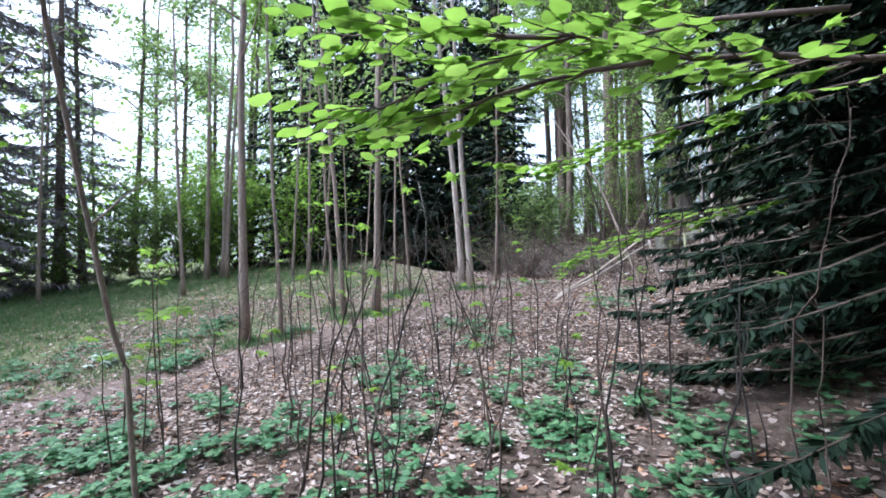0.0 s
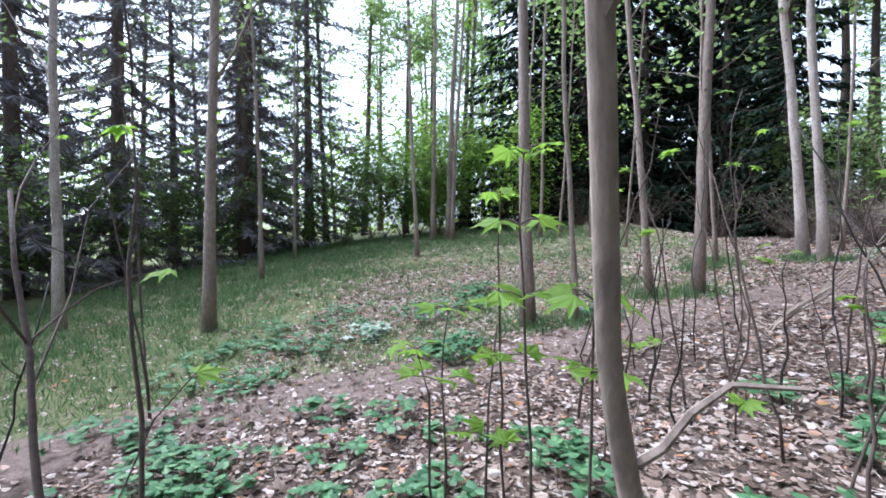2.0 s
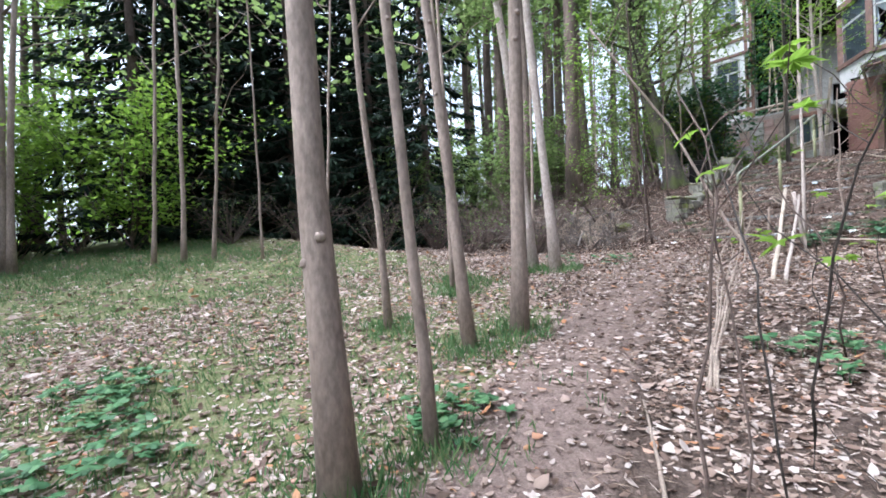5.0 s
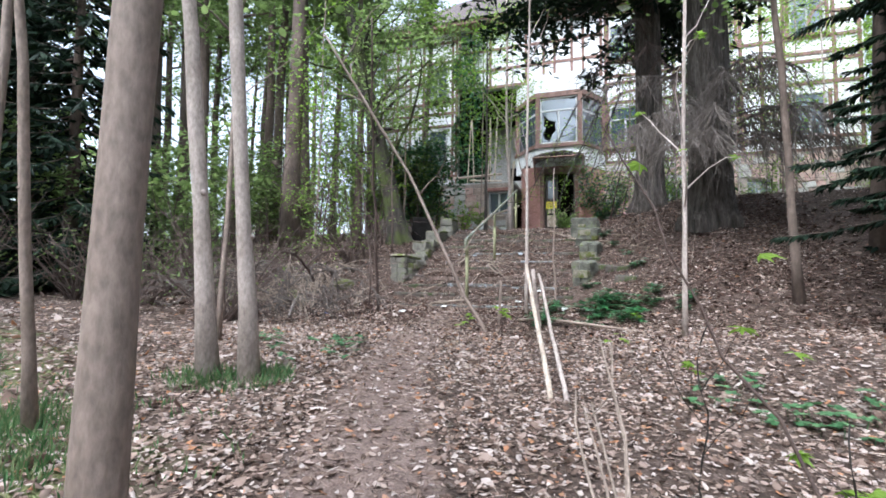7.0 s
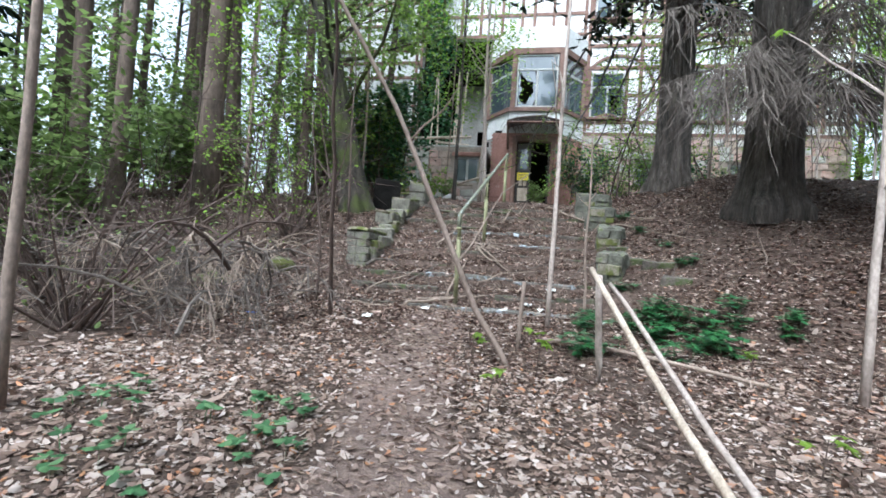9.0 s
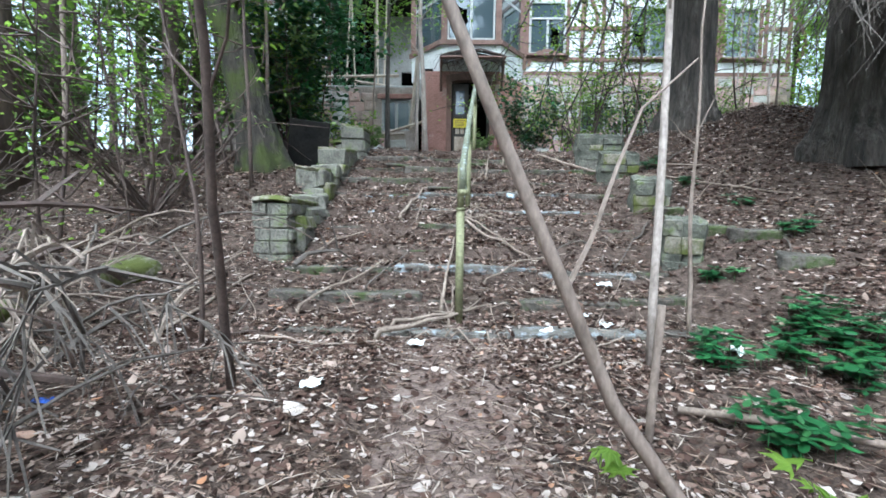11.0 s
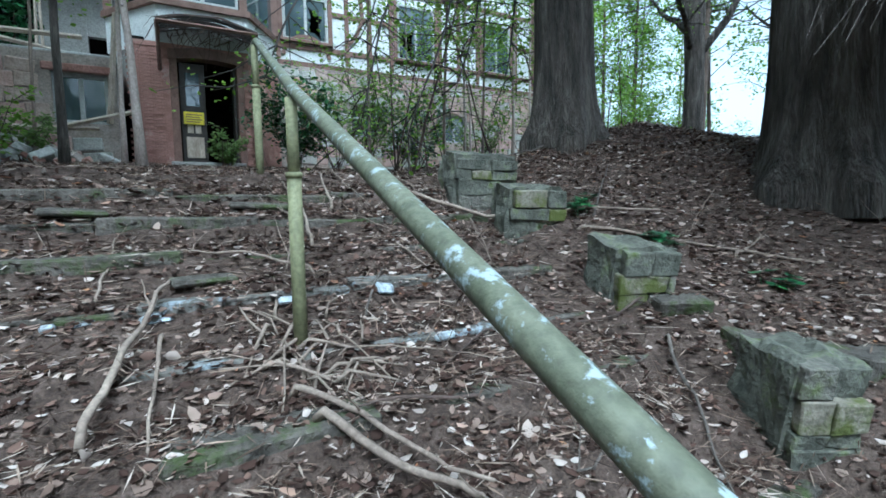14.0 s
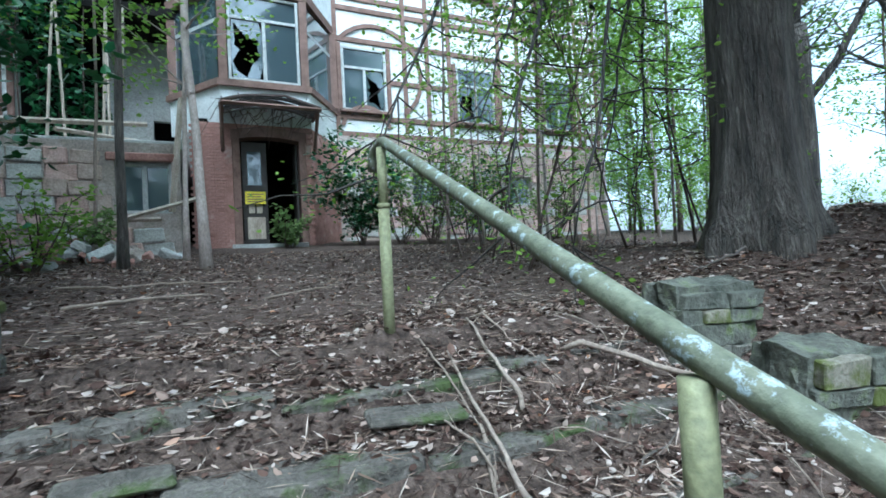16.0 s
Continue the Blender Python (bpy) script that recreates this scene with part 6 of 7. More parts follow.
for x, y, r, m, lean in ((-1.75, 14.5, 0.07, M_BARK_DARK, (0.0, 0)), (-0.72, 14.2, 0.075, M_BARK_PALE, (-0.02, 0.0)), (-1.05, 15.4, 0.05, M_BARK_PALE, (0.02, 0)), (-2.5, 16.6, 0.035, M_BARK, (0.01, 0)), (6.2, 15.6, 0.04, M_BARK_PALE, (0.02, 0)), (7.4, 17.2, 0.035, M_BARK_PALE, (-0.02, 0)), (8.4, 16.4, 0.03, M_BARK_PALE, (0.01, 0)), (5.2, 16.8, 0.03, M_BARK_PALE, (0.0, 0)), (9.4, 17.8, 0.05, M_BARK, (0.02, 0)), (10.6, 18.3, 0.06, M_BARK_PALE, (0, 0)), (11.8, 17.4, 0.05, M_BARK_PALE, (0.01, 0))):
    slim_tree(x, y, lean, r, 9, HR, HN, m, "slim trunk standing close before the house", "trunks before the house", branches=14, leaves=1100, leaf_mat=M_LEAF_SPRING, crown_from=2.0, leaf_size=0.09)
for x, y, n in ((-3.0, 9.5, 1500), (-4.5, 7.3, 1300), (4.3, 13.3, 1300), (5.8, 14.2, 1300), (3.4, 15.0, 900), (7.6, 13.4, 1100)):
    slim_tree(x, y, (0.02, -0.01), 0.035, 8, HR, HN, M_BARK, "thin understorey tree with light green spring leaves", "understorey trees", branches=20, leaves=n, leaf_mat=M_LEAF_SPRING, crown_from=1.0, leaf_size=0.085)
for k in range(34):
    x, y = (HR.uniform(-6.5, -2.2), HR.uniform(4.8, 12)) if k < 20 else (HR.uniform(2.6, 7.5), HR.uniform(9.5, 15))
    z, h = ground(x, y), HR.uniform(2.2, 5.0)
    lx, ly = HR.gauss(0, 0.2) * h, HR.gauss(0, 0.12) * h
    root = anchor("understorey_sapling", x, y, z, "dark crooked understorey sapling with bare twigs", "sapling", "bare saplings under the trees")
    line = crooked((0, 0, -0.06), (lx, ly, h), 9, 0.05, HR)
    v, f = [], []
    r0 = HR.uniform(0.012, 0.026)
    tube(v, f, line, [r0 * (1 - 0.09 * i) for i in range(10)], 6)
    mesh_object("stem", v, f, M_TWIG, root, smooth=True)
    tips = []
    for q in line[3:]:
        for _ in range(3):
            tw = crooked(q, q + Vector((HR.gauss(0, 0.5), HR.gauss(0, 0.5), HR.gauss(0.15, 0.3))), 4, 0.15, HR)
            v, f = [], []
            tube(v, f, tw, [r0 * 0.4, r0 * 0.34, r0 * 0.27, r0 * 0.2, r0 * 0.12], 4)
            mesh_object("twig", v, f, M_TWIG, root)
            tips += tw[2:]
    at = np.array([tips[i % len(tips)] for i in range(260)]) + HN.normal(0, 0.1, (260, 3))
    stuff(random_leaves("leaves", at, 0.055, M_LEAF_SPRING, HN, root))
for x, y, hgt in ((-3.6, 12.2, 1.5), (-2.9, 14.9, 1.1), (-3.9, 15.6, 1.4), (3.6, 18.2, 2.6), (5.4, 18.0, 2.4)):
    shrub(x, y, HR, HN, hgt, 700, M_LEAF_SPRING, "airy shrub with bright fresh green leaves before the house", group="shrubs by the house", leaf=0.09, stems=9, spread=0.75)
for k in range(46):
    x, y = HR.gauss(-2.6, 0.8), HR.gauss(16.4, 0.5)
    q = HR.uniform(0.08, 0.2)
    bm = bmesh.new()
    box_bm(bm, -q, -q * 0.6, -q * 0.4, q, q * 0.6, q * 0.4, 0.015, 0.03, HR)
    ob = part("rubble_stone", bm, HR.choice((M_RUBBLE, M_BRICK, M_CONCRETE)))
    ob.matrix_world = pose(x, y, ground(x, y) + q * 0.25 + max(0, 0.35 - 0.4 * math.hypot(x + 2.6, y - 16.6)), HR.uniform(-30, 30), HR.uniform(-30, 30), HR.uniform(0, 360))
    tagged(ob, "broken stone in a rubble heap under the torn wall", "rubble", "rubble below the loggia")
# ivy over the loggia
iv = anchor("ivy_curtain", -4.2, 20.75, 6.0, "dark ivy hanging over the torn wall", "ivy")
pos = np.stack([HN.uniform(-0.7, 0.75, 2600), HN.normal(0, 0.1, 2600), HN.uniform(-0.4, 8.2, 2600)], 1)
pos[:, 0] += 0.35 * np.sin(pos[:, 2] * 1.7)
stuff(random_leaves("leaves", pos, 0.16, M_LAUREL, HN, iv, flat=0.2, droop=0.6))
for k in range(6):
    v, f = [], []
    tube(v, f, crooked((-0.5 + 0.2 * k, 0.05, -2.8), (-0.5 + 0.25 * k, 0.1, 7.8), 8, 0.03, HR), [0.025 - 0.002 * i for i in range(9)], 5)
    mesh_object("stem", v, f, M_TWIG, iv)
# the black sheet that leans behind the mossy tree
sheet_root = anchor("leaning_sheet", -2.0, 8.5, ground(-2.0, 8.5), "black sheet leaning behind the mossy tree", "metal sheet")
bm = bmesh.new()
box_bm(bm, -0.3, -0.02, -0.1, 0.24, 0.02, 0.66, 0.006)
sheet = part("sheet", bm, M_DARK, sheet_root)
sheet.rotation_euler = (0.25, 0.1, 0.2)

# ---- ground cover ----
CR, CN = random.Random(41), np.random.RandomState(41)


def heights(xy):
    return np.array([ground(x, y) for x, y in xy])


def keep(xy, rule):
    return xy[np.array([rule(x, y) for x, y in xy])]


def litter(n, box_, size, rule, lift=0.012):
    x0, y0, x1, y1 = box_
    xy = np.stack([CN.uniform(x0, x1, n), CN.uniform(y0, y1, n)], 1)
    xy = keep(xy, rule)
    m = len(xy)
    at = np.column_stack([xy, heights(xy) + CN.uniform(0.003, lift + 0.008, m)])
    along = CN.normal(0, 1, (m, 3)) * (1, 1, 0.17)
    normal = CN.normal(0, 0.42, (m, 3)) + (0, 0, 1)
    ln = size * (0.4 + 1.3 * CN.beta(1.3, 2.4, m))
    return at, along, normal, ln


def litter_density(x, y):
    g, s, meadow = cover(x, y)
    d = (1 - 0.05 * meadow) * (1 - (0.8 if y > -2 else 0.66) * s)
    d *= 0.45 + 0.9 * (0.5 + noise.noise((x * 0.8, y * 0.8, 5)))
    return CR.random() < d


sets = [litter(150000, (-2.5, -7, 6.5, 5.5), 0.05, litter_density), litter(30000, (-8, -11, 8.5, 4), 0.066, litter_density), litter(80000, (-4, 4.5, 6, 10), 0.046, litter_density), litter(30000, (-4, 9.5, 9, 17), 0.045, litter_density), litter(9000, (-12, -9, 0, 6), 0.1, litter_density), litter(14000, (6, 2.5, 12, 12), 0.07, litter_density), litter(14000, (6.3, -4.5, 12, 2.5), 0.06, litter_density), litter(16000, (-10, 4, -4, 13), 0.07, litter_density)]
at, al, no, ln = (np.concatenate([s[i] for s in sets]) for i in range(4))
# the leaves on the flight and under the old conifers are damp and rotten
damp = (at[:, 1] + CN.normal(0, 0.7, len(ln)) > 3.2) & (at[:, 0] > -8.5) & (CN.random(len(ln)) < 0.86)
wide = ln * CN.uniform(0.35, 0.8, len(ln))
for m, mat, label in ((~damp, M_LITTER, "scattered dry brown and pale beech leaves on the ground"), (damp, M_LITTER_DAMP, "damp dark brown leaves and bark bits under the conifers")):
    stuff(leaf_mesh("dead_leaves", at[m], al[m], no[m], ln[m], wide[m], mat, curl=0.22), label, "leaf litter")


def needle_straw(n, box_, size, rule):
    """Fine dry needles and twiglets strewn on the ground."""
    at, al, no, ln = litter(n, box_, size, rule, 0.03)
    return at, al * (1, 1, 0.4), no, ln


ns = [needle_straw(52000, (-3.5, 3.5, 6, 10), 0.14, lambda x, y: CR.random() < 0.8), needle_straw(24000, (-3, 9.5, 7, 17), 0.14, lambda x, y: True), needle_straw(30000, (-4, -5, 6, 4), 0.1, lambda x, y: cover(x, y)[2] < 0.5)]
at, al, no, ln = (np.concatenate([s[i] for s in ns]) for i in range(4))
M_STRAW = leafy("dry_needles_and_twigs", [(0.0, (0.03, 0.019, 0.014)), (0.5, (0.1, 0.064, 0.047)), (0.8, (0.3, 0.215, 0.165)), (1.0, (0.5, 0.42, 0.36))], 0.85, 0.0, 0.2)
stuff(leaf_mesh("fine_twigs", at, al, no, ln, CN.uniform(0.004, 0.009, len(ln)), M_STRAW, simple=True, curl=0.0), "fine dry needles and broken twiglets on the ground", "twig litter")


# what has gathered on the treads, thinnest along their edges
def tread_litter(n, size):
    i = CN.randint(0, STEPS, n)
    u = CN.beta(2.2, 1.1, n)
    xy = np.column_stack([CN.uniform(STAIR_L + 0.05, STAIR_R - 0.05, n), STAIR_Y + (i + u) * TREAD + 0.02])
    m = np.array([noise.noise((x * 1.7, y * 1.7, 9)) > -0.25 for x, y in xy])
    i, u, xy = i[m], u[m], xy[m]
    k = len(xy)
    at = np.column_stack([xy, STAIR_Z + (i + 0.9) * RISE + CN.uniform(-0.02, 0.02, k) + 0.05 * u])
    return at, CN.normal(0, 1, (k, 3)) * (1, 1, 0.3), CN.normal(0, 0.5, (k, 3)) + (0, 0, 1), size * CN.uniform(0.4, 1.4, k)


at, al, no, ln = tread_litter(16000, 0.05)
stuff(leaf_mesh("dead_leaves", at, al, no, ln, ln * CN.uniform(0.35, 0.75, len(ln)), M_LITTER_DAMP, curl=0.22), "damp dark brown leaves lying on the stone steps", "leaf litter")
at, al, no, ln = tread_litter(20000, 0.13)
stuff(leaf_mesh("fine_twigs", at, al, no, ln, CN.uniform(0.004, 0.008, len(ln)), M_STRAW, simple=True, curl=0.0), "fine dry twiglets lying on the stone steps", "twig litter")


def grass(n, box_, h, rule):
    x0, y0, x1, y1 = box_
    m = n // 9
    c = np.stack([CN.uniform(x0, x1, m), CN.uniform(y0, y1, m)], 1)
    c = keep(c, rule)
    xy = np.repeat(c, 9, 0) + CN.normal(0, 0.05, (len(c) * 9, 2))
    k = len(xy)
    at = np.column_stack([xy, heights(xy) - 0.01])
    along = CN.normal(0, 0.45, (k, 3)) * (1, 1, 0) + (0, 0, 1)
    ln = h * CN.uniform(0.4, 1.3, k)
    return at, along, CN.normal(0, 1, (k, 3)), ln


def grass_rule(x, y):
    g, s, meadow = cover(x, y)
    return CR.random() < meadow * (1 - 0.9 * s) * (0.3 + 1.4 * max(0.0, 0.25 + noise.noise((x * 0.6, y * 0.6, 9))))


def far_grass(x, y):
    return CR.random() < max(smoothstep(-6.5, -9.0, y + 0.12 * x), 0.8 * smoothstep(-4.5, -6.5, x)) * cover(x, y)[2]


def tuft_rule(x, y):
    return any(math.hypot(x - tx, y - ty) < 0.3 for tx, ty, *_ in MEADOW_TREES[:9])


gs = [grass(78000, (-8, -10.5, 6, -0.5), 0.085, grass_rule), grass(80000, (-12, -14, 4, -2), 0.15, far_grass), grass(34000, (-1.2, -4.8, 2.8, 0.6), 0.13, tuft_rule)]
at, al, no, ln = (np.concatenate([s[i] for s in gs]) for i in range(4))
stuff(leaf_mesh("grass", at, al, no, ln, np.full(len(ln), 0.009), M_GRASS, simple=True, curl=0.1), "short tufted spring grass among dead leaves", "grass")


def herb_patch(cx, cy, rx, ry, n, label, size=0.055, h=0.12, mat=M_HERB, name="herb_patch", glossy=False):
    """Low plants: leaflets in whorls on short stalks."""
    root = anchor(name, cx, cy, ground(cx, cy), label, "plants", "low green plants")
    m = n // 5
    a, r = CN.uniform(0, 6.283, m), np.sqrt(CN.uniform(0, 1, m))
    c = np.stack([cx + rx * r * np.cos(a), cy + ry * r * np.sin(a)], 1)
    c = c[np.array([noise.noise((x * 2.2, y * 2.2, 2)) > -0.06 for x, y in c])]
    top = np.column_stack([c, heights(c) + h * CN.uniform(0.35, 1.2, len(c))])
    at = np.repeat(top, 5, 0)
    k = len(at)
    w = np.tile(np.arange(5) * 1.2566, len(c)) + np.repeat(CN.uniform(0, 6, len(c)), 5) + CN.normal(0, 0.2, k)
    along = np.stack([np.cos(w), np.sin(w), CN.uniform(-0.35, 0.25, k)], 1)
    ln = size * CN.uniform(0.7, 1.4, k)
    stuff(leaf_mesh("leaves", at - (cx, cy, ground(cx, cy)), along, CN.normal(0, 0.25, (k, 3)) + (0, 0, 1), ln, ln * (0.42 if glossy else 0.66), mat, root))
    stalk_at = top - (cx, cy, ground(cx, cy)) - (0, 0, 0.12)
    ks = len(stalk_at)
    stuff(leaf_mesh("stalk_tuft", stalk_at, CN.normal(0, 0.1, (ks, 3)) + (0, 0, 1), CN.normal(0, 1, (ks, 3)), np.full(ks, 0.12), np.full(ks, 0.006), M_HERB, root, simple=True, curl=0))
    return root


HP = "low patch of fresh green woodland herbs"
for cx, cy, rx, ry, n in ((5.6, -5.6, 1.3, 1.1, 5200), (4.9, -6.6, 1.1, 0.9, 2800), (6.3, -3.3, 1.0, 0.75, 3600), (5.4, -4.4, 0.8, 0.6, 2600), (6.0, -1.4, 1.0, 0.8, 3200), (7.2, -1.7, 0.9, 0.7, 3000), (6.8, -6.0, 1.2, 1.0, 3600), (1.9, -6.6, 1.1, 0.7, 1100), (2.9, -6.9, 0.8, 0.6, 700), (1.2, -5.2, 0.6, 0.5, 700), (2.9, -4.9, 0.3, 0.25, 420), (0.4, -4.9, 0.35, 0.3, 420), (2.2, -3.6, 0.3, 0.3, 300), (4.6, -2.6, 0.7, 0.5, 1000), (3.5, -1.2, 0.7, 0.4, 600), (7.9, -4.2, 0.8, 0.6, 2000), (3.7, 0.9, 0.5, 0.4, 350), (-0.6, 1.4, 0.6, 0.5, 300)):
    herb_patch(cx, cy, rx * 1.25, ry * 1.25, int(n * (0.62 if n > 1500 else 1.0)), HP)
for hx, hy in ((7.3, -0.5), (7.9, -1.2), (6.9, 0.1)):
    herb_patch(hx, hy, 0.45, 0.35, 420, "low patch of green herbs among dead leaves")
herb_patch(2.2, -5.9, 0.3, 0.22, 300, "clump of pale silvery low plants in the grass", 0.06, 0.1, M_SILVER)
LPATCH = "dense patch of glossy dark green evergreen seedlings"
for cx, cy, rx, ry, n in ((2.3, 4.8, 0.7, 0.4, 900), (1.7, 4.1, 0.3, 0.25, 260), (2.6, 4.2, 0.5, 0.4, 560), (3.3, 4.6, 0.5, 0.4, 500)):
    herb_patch(cx, cy, rx, ry, n, LPATCH, 0.085, 0.17, M_LAUREL, "evergreen_patch", True)
for x, y in ((2.55, 8.0), (2.75, 7.4), (2.9, 6.7), (3.1, 6.1), (2.3, 5.8)):
    herb_patch(x, y, 0.14, 0.1, 60, "small evergreen seedling on the bank", 0.08, 0.1, M_LAUREL, "seedling", True)

# white flowers among the herbs
fl = np.stack([CN.uniform(4.8, 7.6, 90), CN.uniform(-6, -1, 90)], 1)
fl = np.column_stack([fl, heights(fl) + 0.13])
stuff(leaf_mesh("white_flowers", np.repeat(fl, 5, 0), np.stack([np.cos(np.arange(450) * 1.2566), np.sin(np.arange(450) * 1.2566), np.full(450, 0.2)], 1), np.tile((0, 0, 1.0), (450, 1)), np.full(450, 0.014), np.full(450, 0.01), M_WHITE), "tiny white wood anemones among green leaves", "flowers")

# thin bare shoots in the foreground of the first stretch
SH = "thin dark sapling shoot with a few opening leaves"
for k in range(96):
    for _ in range(40):
        x, y = CR.uniform(2.9, 8.2), CR.uniform(-6.4, -0.6)
        near = min(math.hypot(x - px, y - py) for _, px, py, *_ in PATH[:13])
        if near > (0.95 if k < 54 else 0.8) and path_distance(x, y) > 0.5 and x + 0.3 * y > 2.3:
            break
    else:
        continue
    z = gz(x, y)
    h = CR.uniform(0.7, 1.9)
    lx, ly = CR.gauss(0, 0.14) * h, CR.gauss(0, 0.14) * h
    sapling("sapling_shoot", [(x, y, z), (x + lx * 0.4, y + ly * 0.5, z + h * 0.55), (x + lx, y + ly, z + h)], CR.uniform(0.0045, 0.009), 0.0025, CR.choice((M_TWIG, M_TWIG_DARK)), SH, CR, "sapling", "thin saplings in the undergrowth", twigs=CR.randint(1, 4), twig_len=0.35, leaves=CR.choice((0, 0, 2, 3, 5)), leaf_size=CR.uniform(0.06, 0.09), wander=0.13)
# the thicker inclined sapling close to the walker
sapling("inclined_sapling", [(6.44, -4.2, gz(6.44, -4.2)), (6.49, -4.25, 0.16), (6.56, -4.31, 0.45), (6.7, -4.36, 0.95), (6.95, -4.45, 1.9), (7.2, -4.5, 3.4)], 0.017, 0.011, M_BARK, "smooth inclined sapling among thin shoots", CR, wander=0.006, twigs=3, twig_len=0.4)
for x, y, h, lx, ly in ((4.0, -7.0, 2.6, -0.2, -0.4), (5.35, -5.9, 3.2, -0.3, -0.4), (3.3, -7.6, 2.2, 0.3, -0.2), (6.7, -4.9, 1.5, -0.4, -0.5)):
    z = gz(x, y)
    sapling("sapling_shoot", [(x, y, z), (x + lx * 0.5, y + ly * 0.4, z + h * 0.5), (x + lx, y + ly, z + h)], 0.012, 0.004, M_TWIG, SH, CR, "sapling", "thin saplings in the undergrowth", twigs=5, twig_len=0.6, leaves=6, leaf_size=0.07, wander=0.05)


# young maples close to the walker, their leaves just unfolded
def young_maple(x, y, top, tiers):
    z = gz(x, y)
    root = anchor("young_maple", x, y, z, "slender young maple with soft bright green lobed leaves", "sapling", "young maples in the undergrowth")
    line = crooked((0, 0, -0.05), (CR.gauss(0, 0.05), CR.gauss(0, 0.05), top - z), 7, 0.06, CR)
    v, f = [], []
    tube(v, f, line, [0.007 - 0.0006 * i for i in range(8)], 7)
    mesh_object("stem", v, f, M_TWIG, root, smooth=True)
    for zt, size in tiers:
        q0 = min(line, key=lambda p: abs(p.z - (zt - z)))
        for j in range(4):
            a = CR.uniform(0, 0.8) + 1.57 * j
            q = q0 + Vector((math.cos(a), math.sin(a), 0.25)) * size * CR.uniform(0.5, 1.1)
            v, f = [], []
            tube(v, f, [q0, q0.lerp(q, 0.5) + Vector((0, 0, 0.01)), q], [0.003, 0.0022, 0.0016], 5)
            mesh_object("leaf_stalk", v, f, M_TWIG, root)
            lobed_leaf(q, CR, size, root)


for spec in ((5.3, -4.68, 0.3, ((0.24, 0.1), (0.05, 0.11))), (5.38, -4.5, 0.25, ((0.16, 0.12), (-0.1, 0.1))), (5.16, -4.42, 0.75, ((0.7, 0.08), (0.42, 0.1))), (5.57, -4.3, 0.85, ((0.8, 0.09), (0.62, 0.1), (0.36, 0.11))), (5.72, -4.18, 0.6, ((0.48, 0.11), (0.2, 0.1))), (5.62, -4.62, 0.25, ((0.18, 0.08),)), (7.1, -3.0, 0.9, ((0.85, 0.06), (0.6, 0.07))), (6.2, -3.3, 1.4, ((1.3, 0.06), (1.0, 0.07), (0.6, 0.07)))):
    young_maple(*spec)


# the leafy bough that hangs into the first view
def leafy_bough(pts, rng, label, leaf_size, density):
    base = Vector(pts[0])
    root = anchor("leafy_bough", *base, label, "branch", "leafy boughs overhead")
    line = []
    for a, b in zip(pts, pts[1:]):
        seg = crooked(Vector(a) - base, Vector(b) - base, 4, 0.05, rng)
        line += seg if not line else seg[1:]
    v, f = [], []
    n = len(line)
    tube(v, f, line, [0.013 - 0.010 * i / (n - 1) for i in range(n)], 7)
    mesh_object("bough", v, f, M_TWIG, root, smooth=True)
    lv, lf = [], []
    for i in range(2, n):
        for _ in range(3):
            d = (line[i] - line[i - 1]).normalized()
            side = d.cross(Vector((0, 0, 1))).normalized() * rng.choice((-1, 1))
            tw = crooked(line[i], line[i] + (d * 0.8 + side * rng.uniform(0.4, 1) + Vector((0, 0, rng.uniform(-0.25, 0.15)))) * rng.uniform(0.15, 0.36), 4, 0.08, rng)
            v, f = [], []
            tube(v, f, tw, [0.004, 0.0035, 0.003, 0.0025, 0.0015], 4)
            mesh_object("twig", v, f, M_TWIG, root)
            for q in tw[1:]:
                for _ in range(density):
                    al = (d + side * rng.uniform(-1, 1.4) + Vector((0, 0, rng.uniform(-0.3, 0.1)))).normalized()
                    lv.append(q + Vector((rng.gauss(0, 0.01), rng.gauss(0, 0.01), -0.004)))
                    lf.append(al)
    m = len(lv)
    ln = leaf_size * CN.uniform(0.65, 1.2, m)
    stuff(leaf_mesh("leaves", np.array(lv), np.array(lf), CN.normal(0, 0.25, (m, 3)) + (0, 0, 1), ln, ln * 0.78, M_LEAF_SPRING, root, curl=0.06))
    return root


BL = "bough of fresh light green beech leaves hanging over the path"
leafy_bough([(8.62, -0.9, 1.35), (8.4, -1.5, 1.36), (8.15, -1.95, 1.42), (7.95, -2.3, 1.56), (7.75, -2.75, 1.45), (7.72, -3.1, 1.28)], CR, BL, 0.095, 1)
leafy_bough([(8.15, -1.95, 1.45), (7.75, -2.5, 1.4), (7.45, -2.9, 1.3)], CR, BL, 0.095, 1)
leafy_bough([(7.95, -2.3, 1.56), (7.7, -2.75, 1.66), (7.55, -3.1, 1.66)], CR, BL, 0.095, 1)
leafy_bough([(8.3, -1.4, 1.6), (7.6, -1.9, 1.75), (7.1, -2.4, 1.8)], CR, BL, 0.09, 2)
leafy_bough([(7.8, 0.0, 1.75), (7.0, -0.9, 1.6), (6.3, -1.7, 1.45)], CR, BL, 0.08, 3)
leafy_bough([(7.2, 0.6, 1.3), (6.5, -0.3, 1.1), (6.0, -1.0, 0.8)], CR, BL, 0.07, 3)
leafy_bough([(6.4, 1.4, 2.2), (5.6, 0.3, 2.0), (4.9, -0.6, 1.8)], CR, BL, 0.07, 3)
leafy_bough([(6.0, 1.2, 1.4), (5.2, 0.4, 1.1), (4.6, -0.2, 0.8)], CR, BL, 0.07, 3)
leafy_bough([(7.6, 1.2, 2.8), (6.6, 0.0, 2.7), (5.7, -1.0, 2.5)], CR, BL, 0.08, 3)
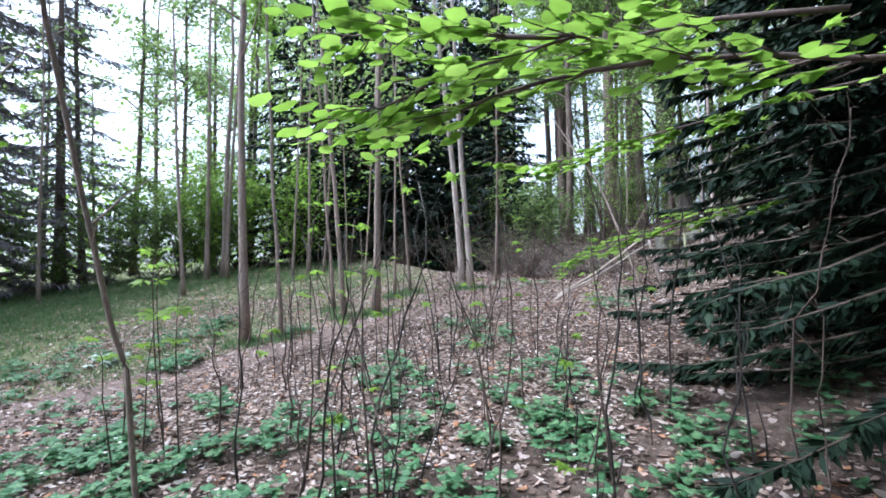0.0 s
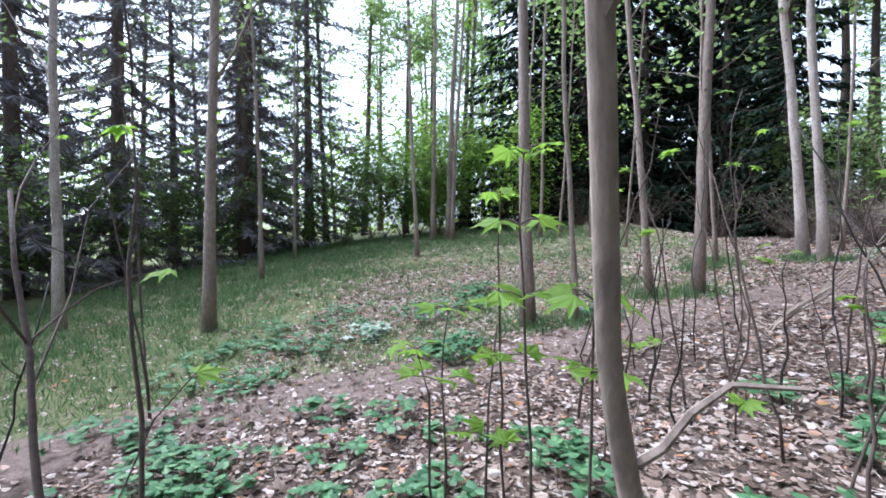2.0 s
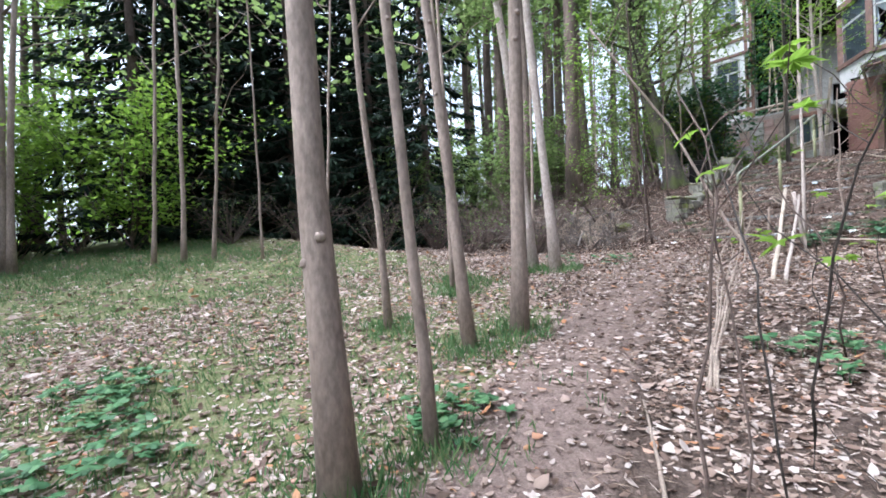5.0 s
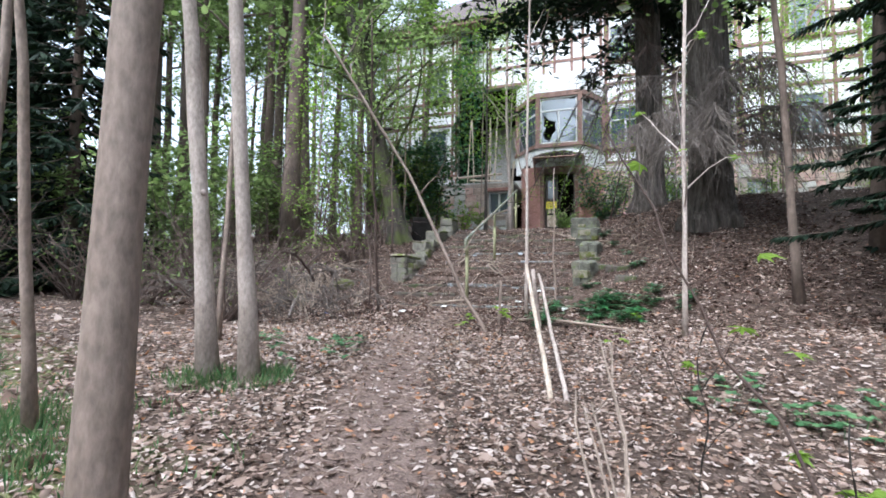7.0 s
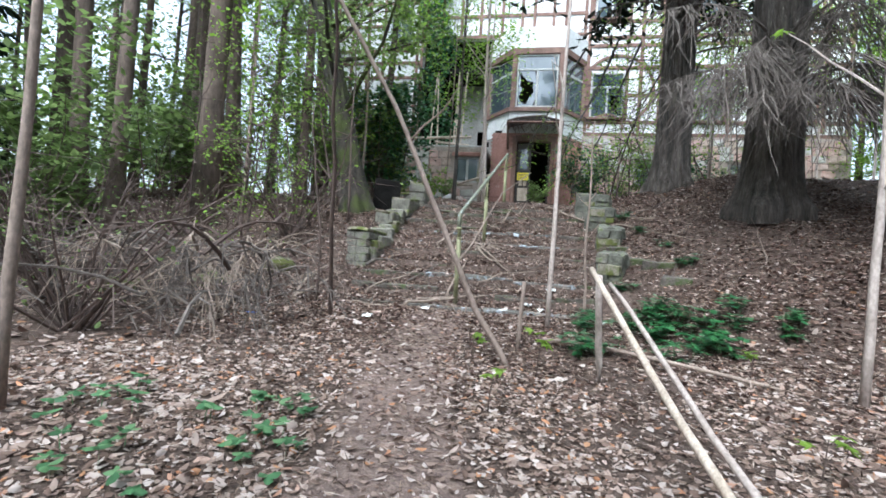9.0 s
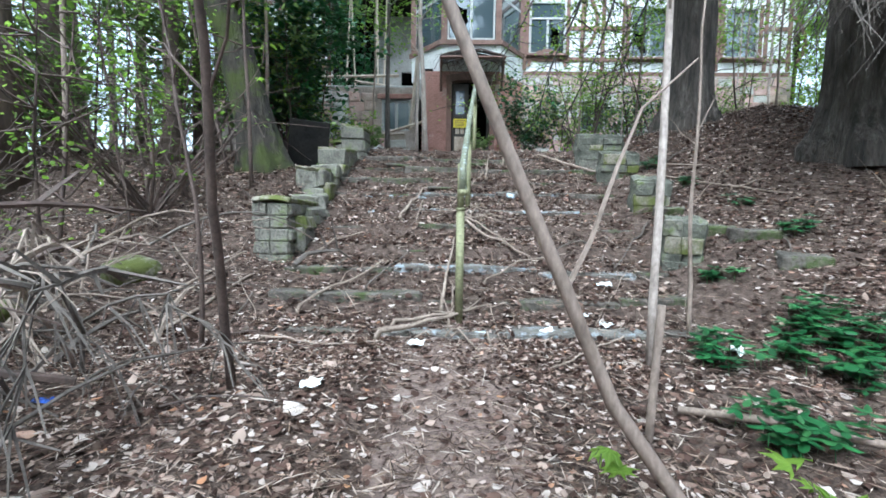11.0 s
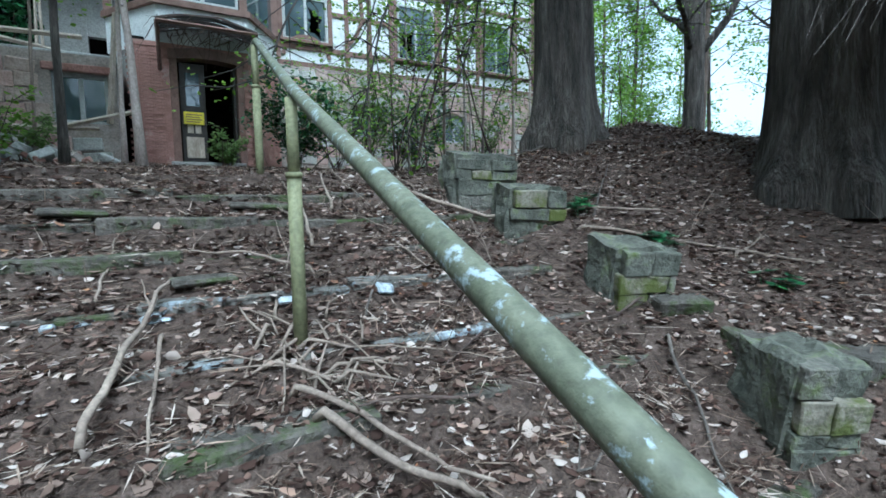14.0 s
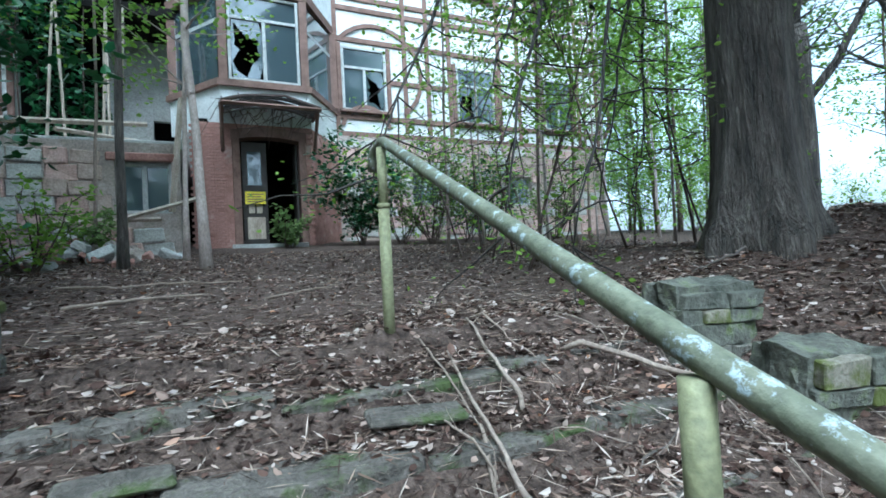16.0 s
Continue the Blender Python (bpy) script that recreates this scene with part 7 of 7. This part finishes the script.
leafy_bough([(8.8, 0.3, 2.6), (7.8, -0.6, 2.5), (7.0, -1.4, 2.3)], CR, BL, 0.09, 3)
slim_tree(8.62, -0.7, (0.0, 0.0), 0.05, 8, CR, CN, M_BARK_FAR, "dark slim tree carrying the leafy boughs", "trees by the start", leaves=500, leaf_mat=M_LEAF_SPRING, crown_from=2.5)
for x, y, r, hgt in ((5.9, 2.4, 0.09, 12), (7.2, 3.6, 0.12, 13), (8.4, 2.2, 0.1, 12), (4.9, 4.2, 0.06, 9), (6.4, 5.6, 0.12, 13), (9.2, 5.0, 0.12, 13), (10.5, 1.2, 0.1, 12)):
    slim_tree(x, y, (CR.uniform(-0.03, 0.03), CR.uniform(-0.03, 0.03)), r, hgt, CR, CN, M_BARK_FAR, "dark woodland trunk with leafy boughs on the bank", "trees on the bank", branches=18, leaves=1300, leaf_mat=M_LEAF_WOOD, crown_from=1.2)

# brush of dead twigs left of the stairs
brush = anchor("brush_pile", -2.9, 4.2, gz(-2.9, 4.2), "sprawling heap of bleached dead branches beside the stairs", "brush")
for k in range(190):
    a = CR.uniform(0, 6.28)
    p = Vector((CR.gauss(-0.4, 0.95), CR.gauss(0.1, 0.9), CR.uniform(0.0, 0.75)))
    e = p + Vector((math.cos(a), math.sin(a), CR.uniform(-0.25, 0.3))) * CR.uniform(0.5, 1.6)
    e.z = max(e.z, 0.02)
    v, f = [], []
    rr = CR.choice((0.005, 0.007, 0.01, 0.014, 0.022))
    ln = crooked(p, e, 6, 0.1, CR, sag=-0.14)
    tube(v, f, ln, [rr * (1 - 0.12 * i) for i in range(7)], 5)
    for q in ln[2:6]:
        t2 = q + Vector((CR.gauss(0, 0.12), CR.gauss(0, 0.12), CR.gauss(-0.05, 0.12)))
        tube(v, f, [q, q.lerp(t2, 0.5), t2], [rr * 0.5, rr * 0.4, rr * 0.25], 3)
    stuff(mesh_object("dead_twig", v, f, CR.choice((M_TWIG_PALE, M_TWIG, M_TWIG_DRAPE, M_TWIG_DRAPE)), brush))
for k in range(26):
    a = CR.uniform(2.0, 5.4) if k % 3 else CR.uniform(0, 6.28)
    reach, rise = CR.uniform(0.8, 1.6), CR.uniform(0.3, 0.85)
    p = Vector((CR.gauss(0.55, 0.25), CR.gauss(-0.2, 0.35), 0.1))
    d = Vector((math.cos(a), math.sin(a), 0))
    ln = []
    for i in range(10):
        q = i / 9
        ln.append(p + d * reach * q ** 0.8 + Vector((CR.gauss(0, 0.02), CR.gauss(0, 0.02), rise * math.sin(min(1.0, q * 1.02) * 3.0) ** 0.8)))
    v, f = [], []
    rr = CR.uniform(0.007, 0.014)
    tube(v, f, ln, [rr * (1 - 0.08 * i) for i in range(10)], 5)
    for q in ln[3:]:
        for _ in range(3):
            t2 = q + d * CR.uniform(0.0, 0.2) + Vector((CR.gauss(0, 0.1), CR.gauss(0, 0.1), -CR.uniform(0.05, 0.4)))
            tube(v, f, [q, q.lerp(t2, 0.5) + Vector((0, 0, 0.03)), t2], [rr * 0.5, rr * 0.4, rr * 0.28], 3)
    stuff(mesh_object("dead_twig", v, f, M_TWIG_PALE if k % 2 == 0 else M_TWIG_DRAPE, brush))
for x, y, s in ((-3.6, 5.4, 0.3), (-2.8, 5.9, 0.24), (-4.4, 4.6, 0.28)):
    bm = bmesh.new()
    bmesh.ops.create_icosphere(bm, subdivisions=3, radius=s)
    for v in bm.verts:
        v.co *= 1 + 0.35 * noise.noise(v.co * 4 + Vector((x, y, 0)))
        v.co.z *= 0.55
    ob = part("mossy_boulder", bm, M_STONE_MOSS, None, "", True)
    ob.location = (x, y, gz(x, y) + s * 0.12)
    tagged(ob, "low boulder covered with green and yellow moss", "rock", "mossy boulders")
# thin branches that hang before the house
for x, y, z, ln in ((1.55, 9.9, 5.2, 2.3), (2.1, 9.6, 5.4, 2.6), (1.0, 10.4, 5.6, 2.2), (2.9, 10.2, 5.6, 2.4), (1.8, 10.6, 6.0, 2.0), (3.6, 10.8, 5.4, 2.0)):
    root = anchor("hanging_branch", x, y, z, "dark thin branch with sprouting leaves hanging before the house", "branch", "hanging branches")
    line = crooked((0.9, 0.3, 0.6), (-0.5 * CR.random(), -0.2, -ln), 8, 0.06, CR)
    v, f = [], []
    tube(v, f, line, [0.026 * (1 - 0.1 * i) for i in range(9)], 5)
    mesh_object("bough", v, f, M_TWIG_DARK, root, smooth=True)
    tips = []
    for q in line[1:]:
        for _ in range(3):
            tw = crooked(q, q + Vector((CR.gauss(0, 0.35), CR.gauss(0, 0.3), -CR.uniform(0, 0.5))), 3, 0.12, CR)
            v, f = [], []
            tube(v, f, tw, [0.008, 0.007, 0.005, 0.003], 4)
            mesh_object("twig", v, f, M_TWIG_DARK, root)
            tips += tw[1:]
    n = 320
    at = np.array([tips[i % len(tips)] for i in range(n)]) + CN.normal(0, 0.08, (n, 3))
    stuff(random_leaves("leaves", at, 0.05, M_LEAF_SPRING, CN, root))
blue = anchor("plastic_scrap", -2.15, 4.25, gz(-2.15, 4.25) + 0.01, "small crumpled scrap of blue plastic on the leaves", "litter")
bm = bmesh.new()
bmesh.ops.create_grid(bm, x_segments=6, y_segments=3, size=0.07)
for v in bm.verts:
    v.co.y *= 0.45
    v.co.z = 0.025 * noise.noise(v.co * 30)
part("scrap", bm, plain("blue_plastic", (0.05, 0.12, 0.5), 0.35), blue)
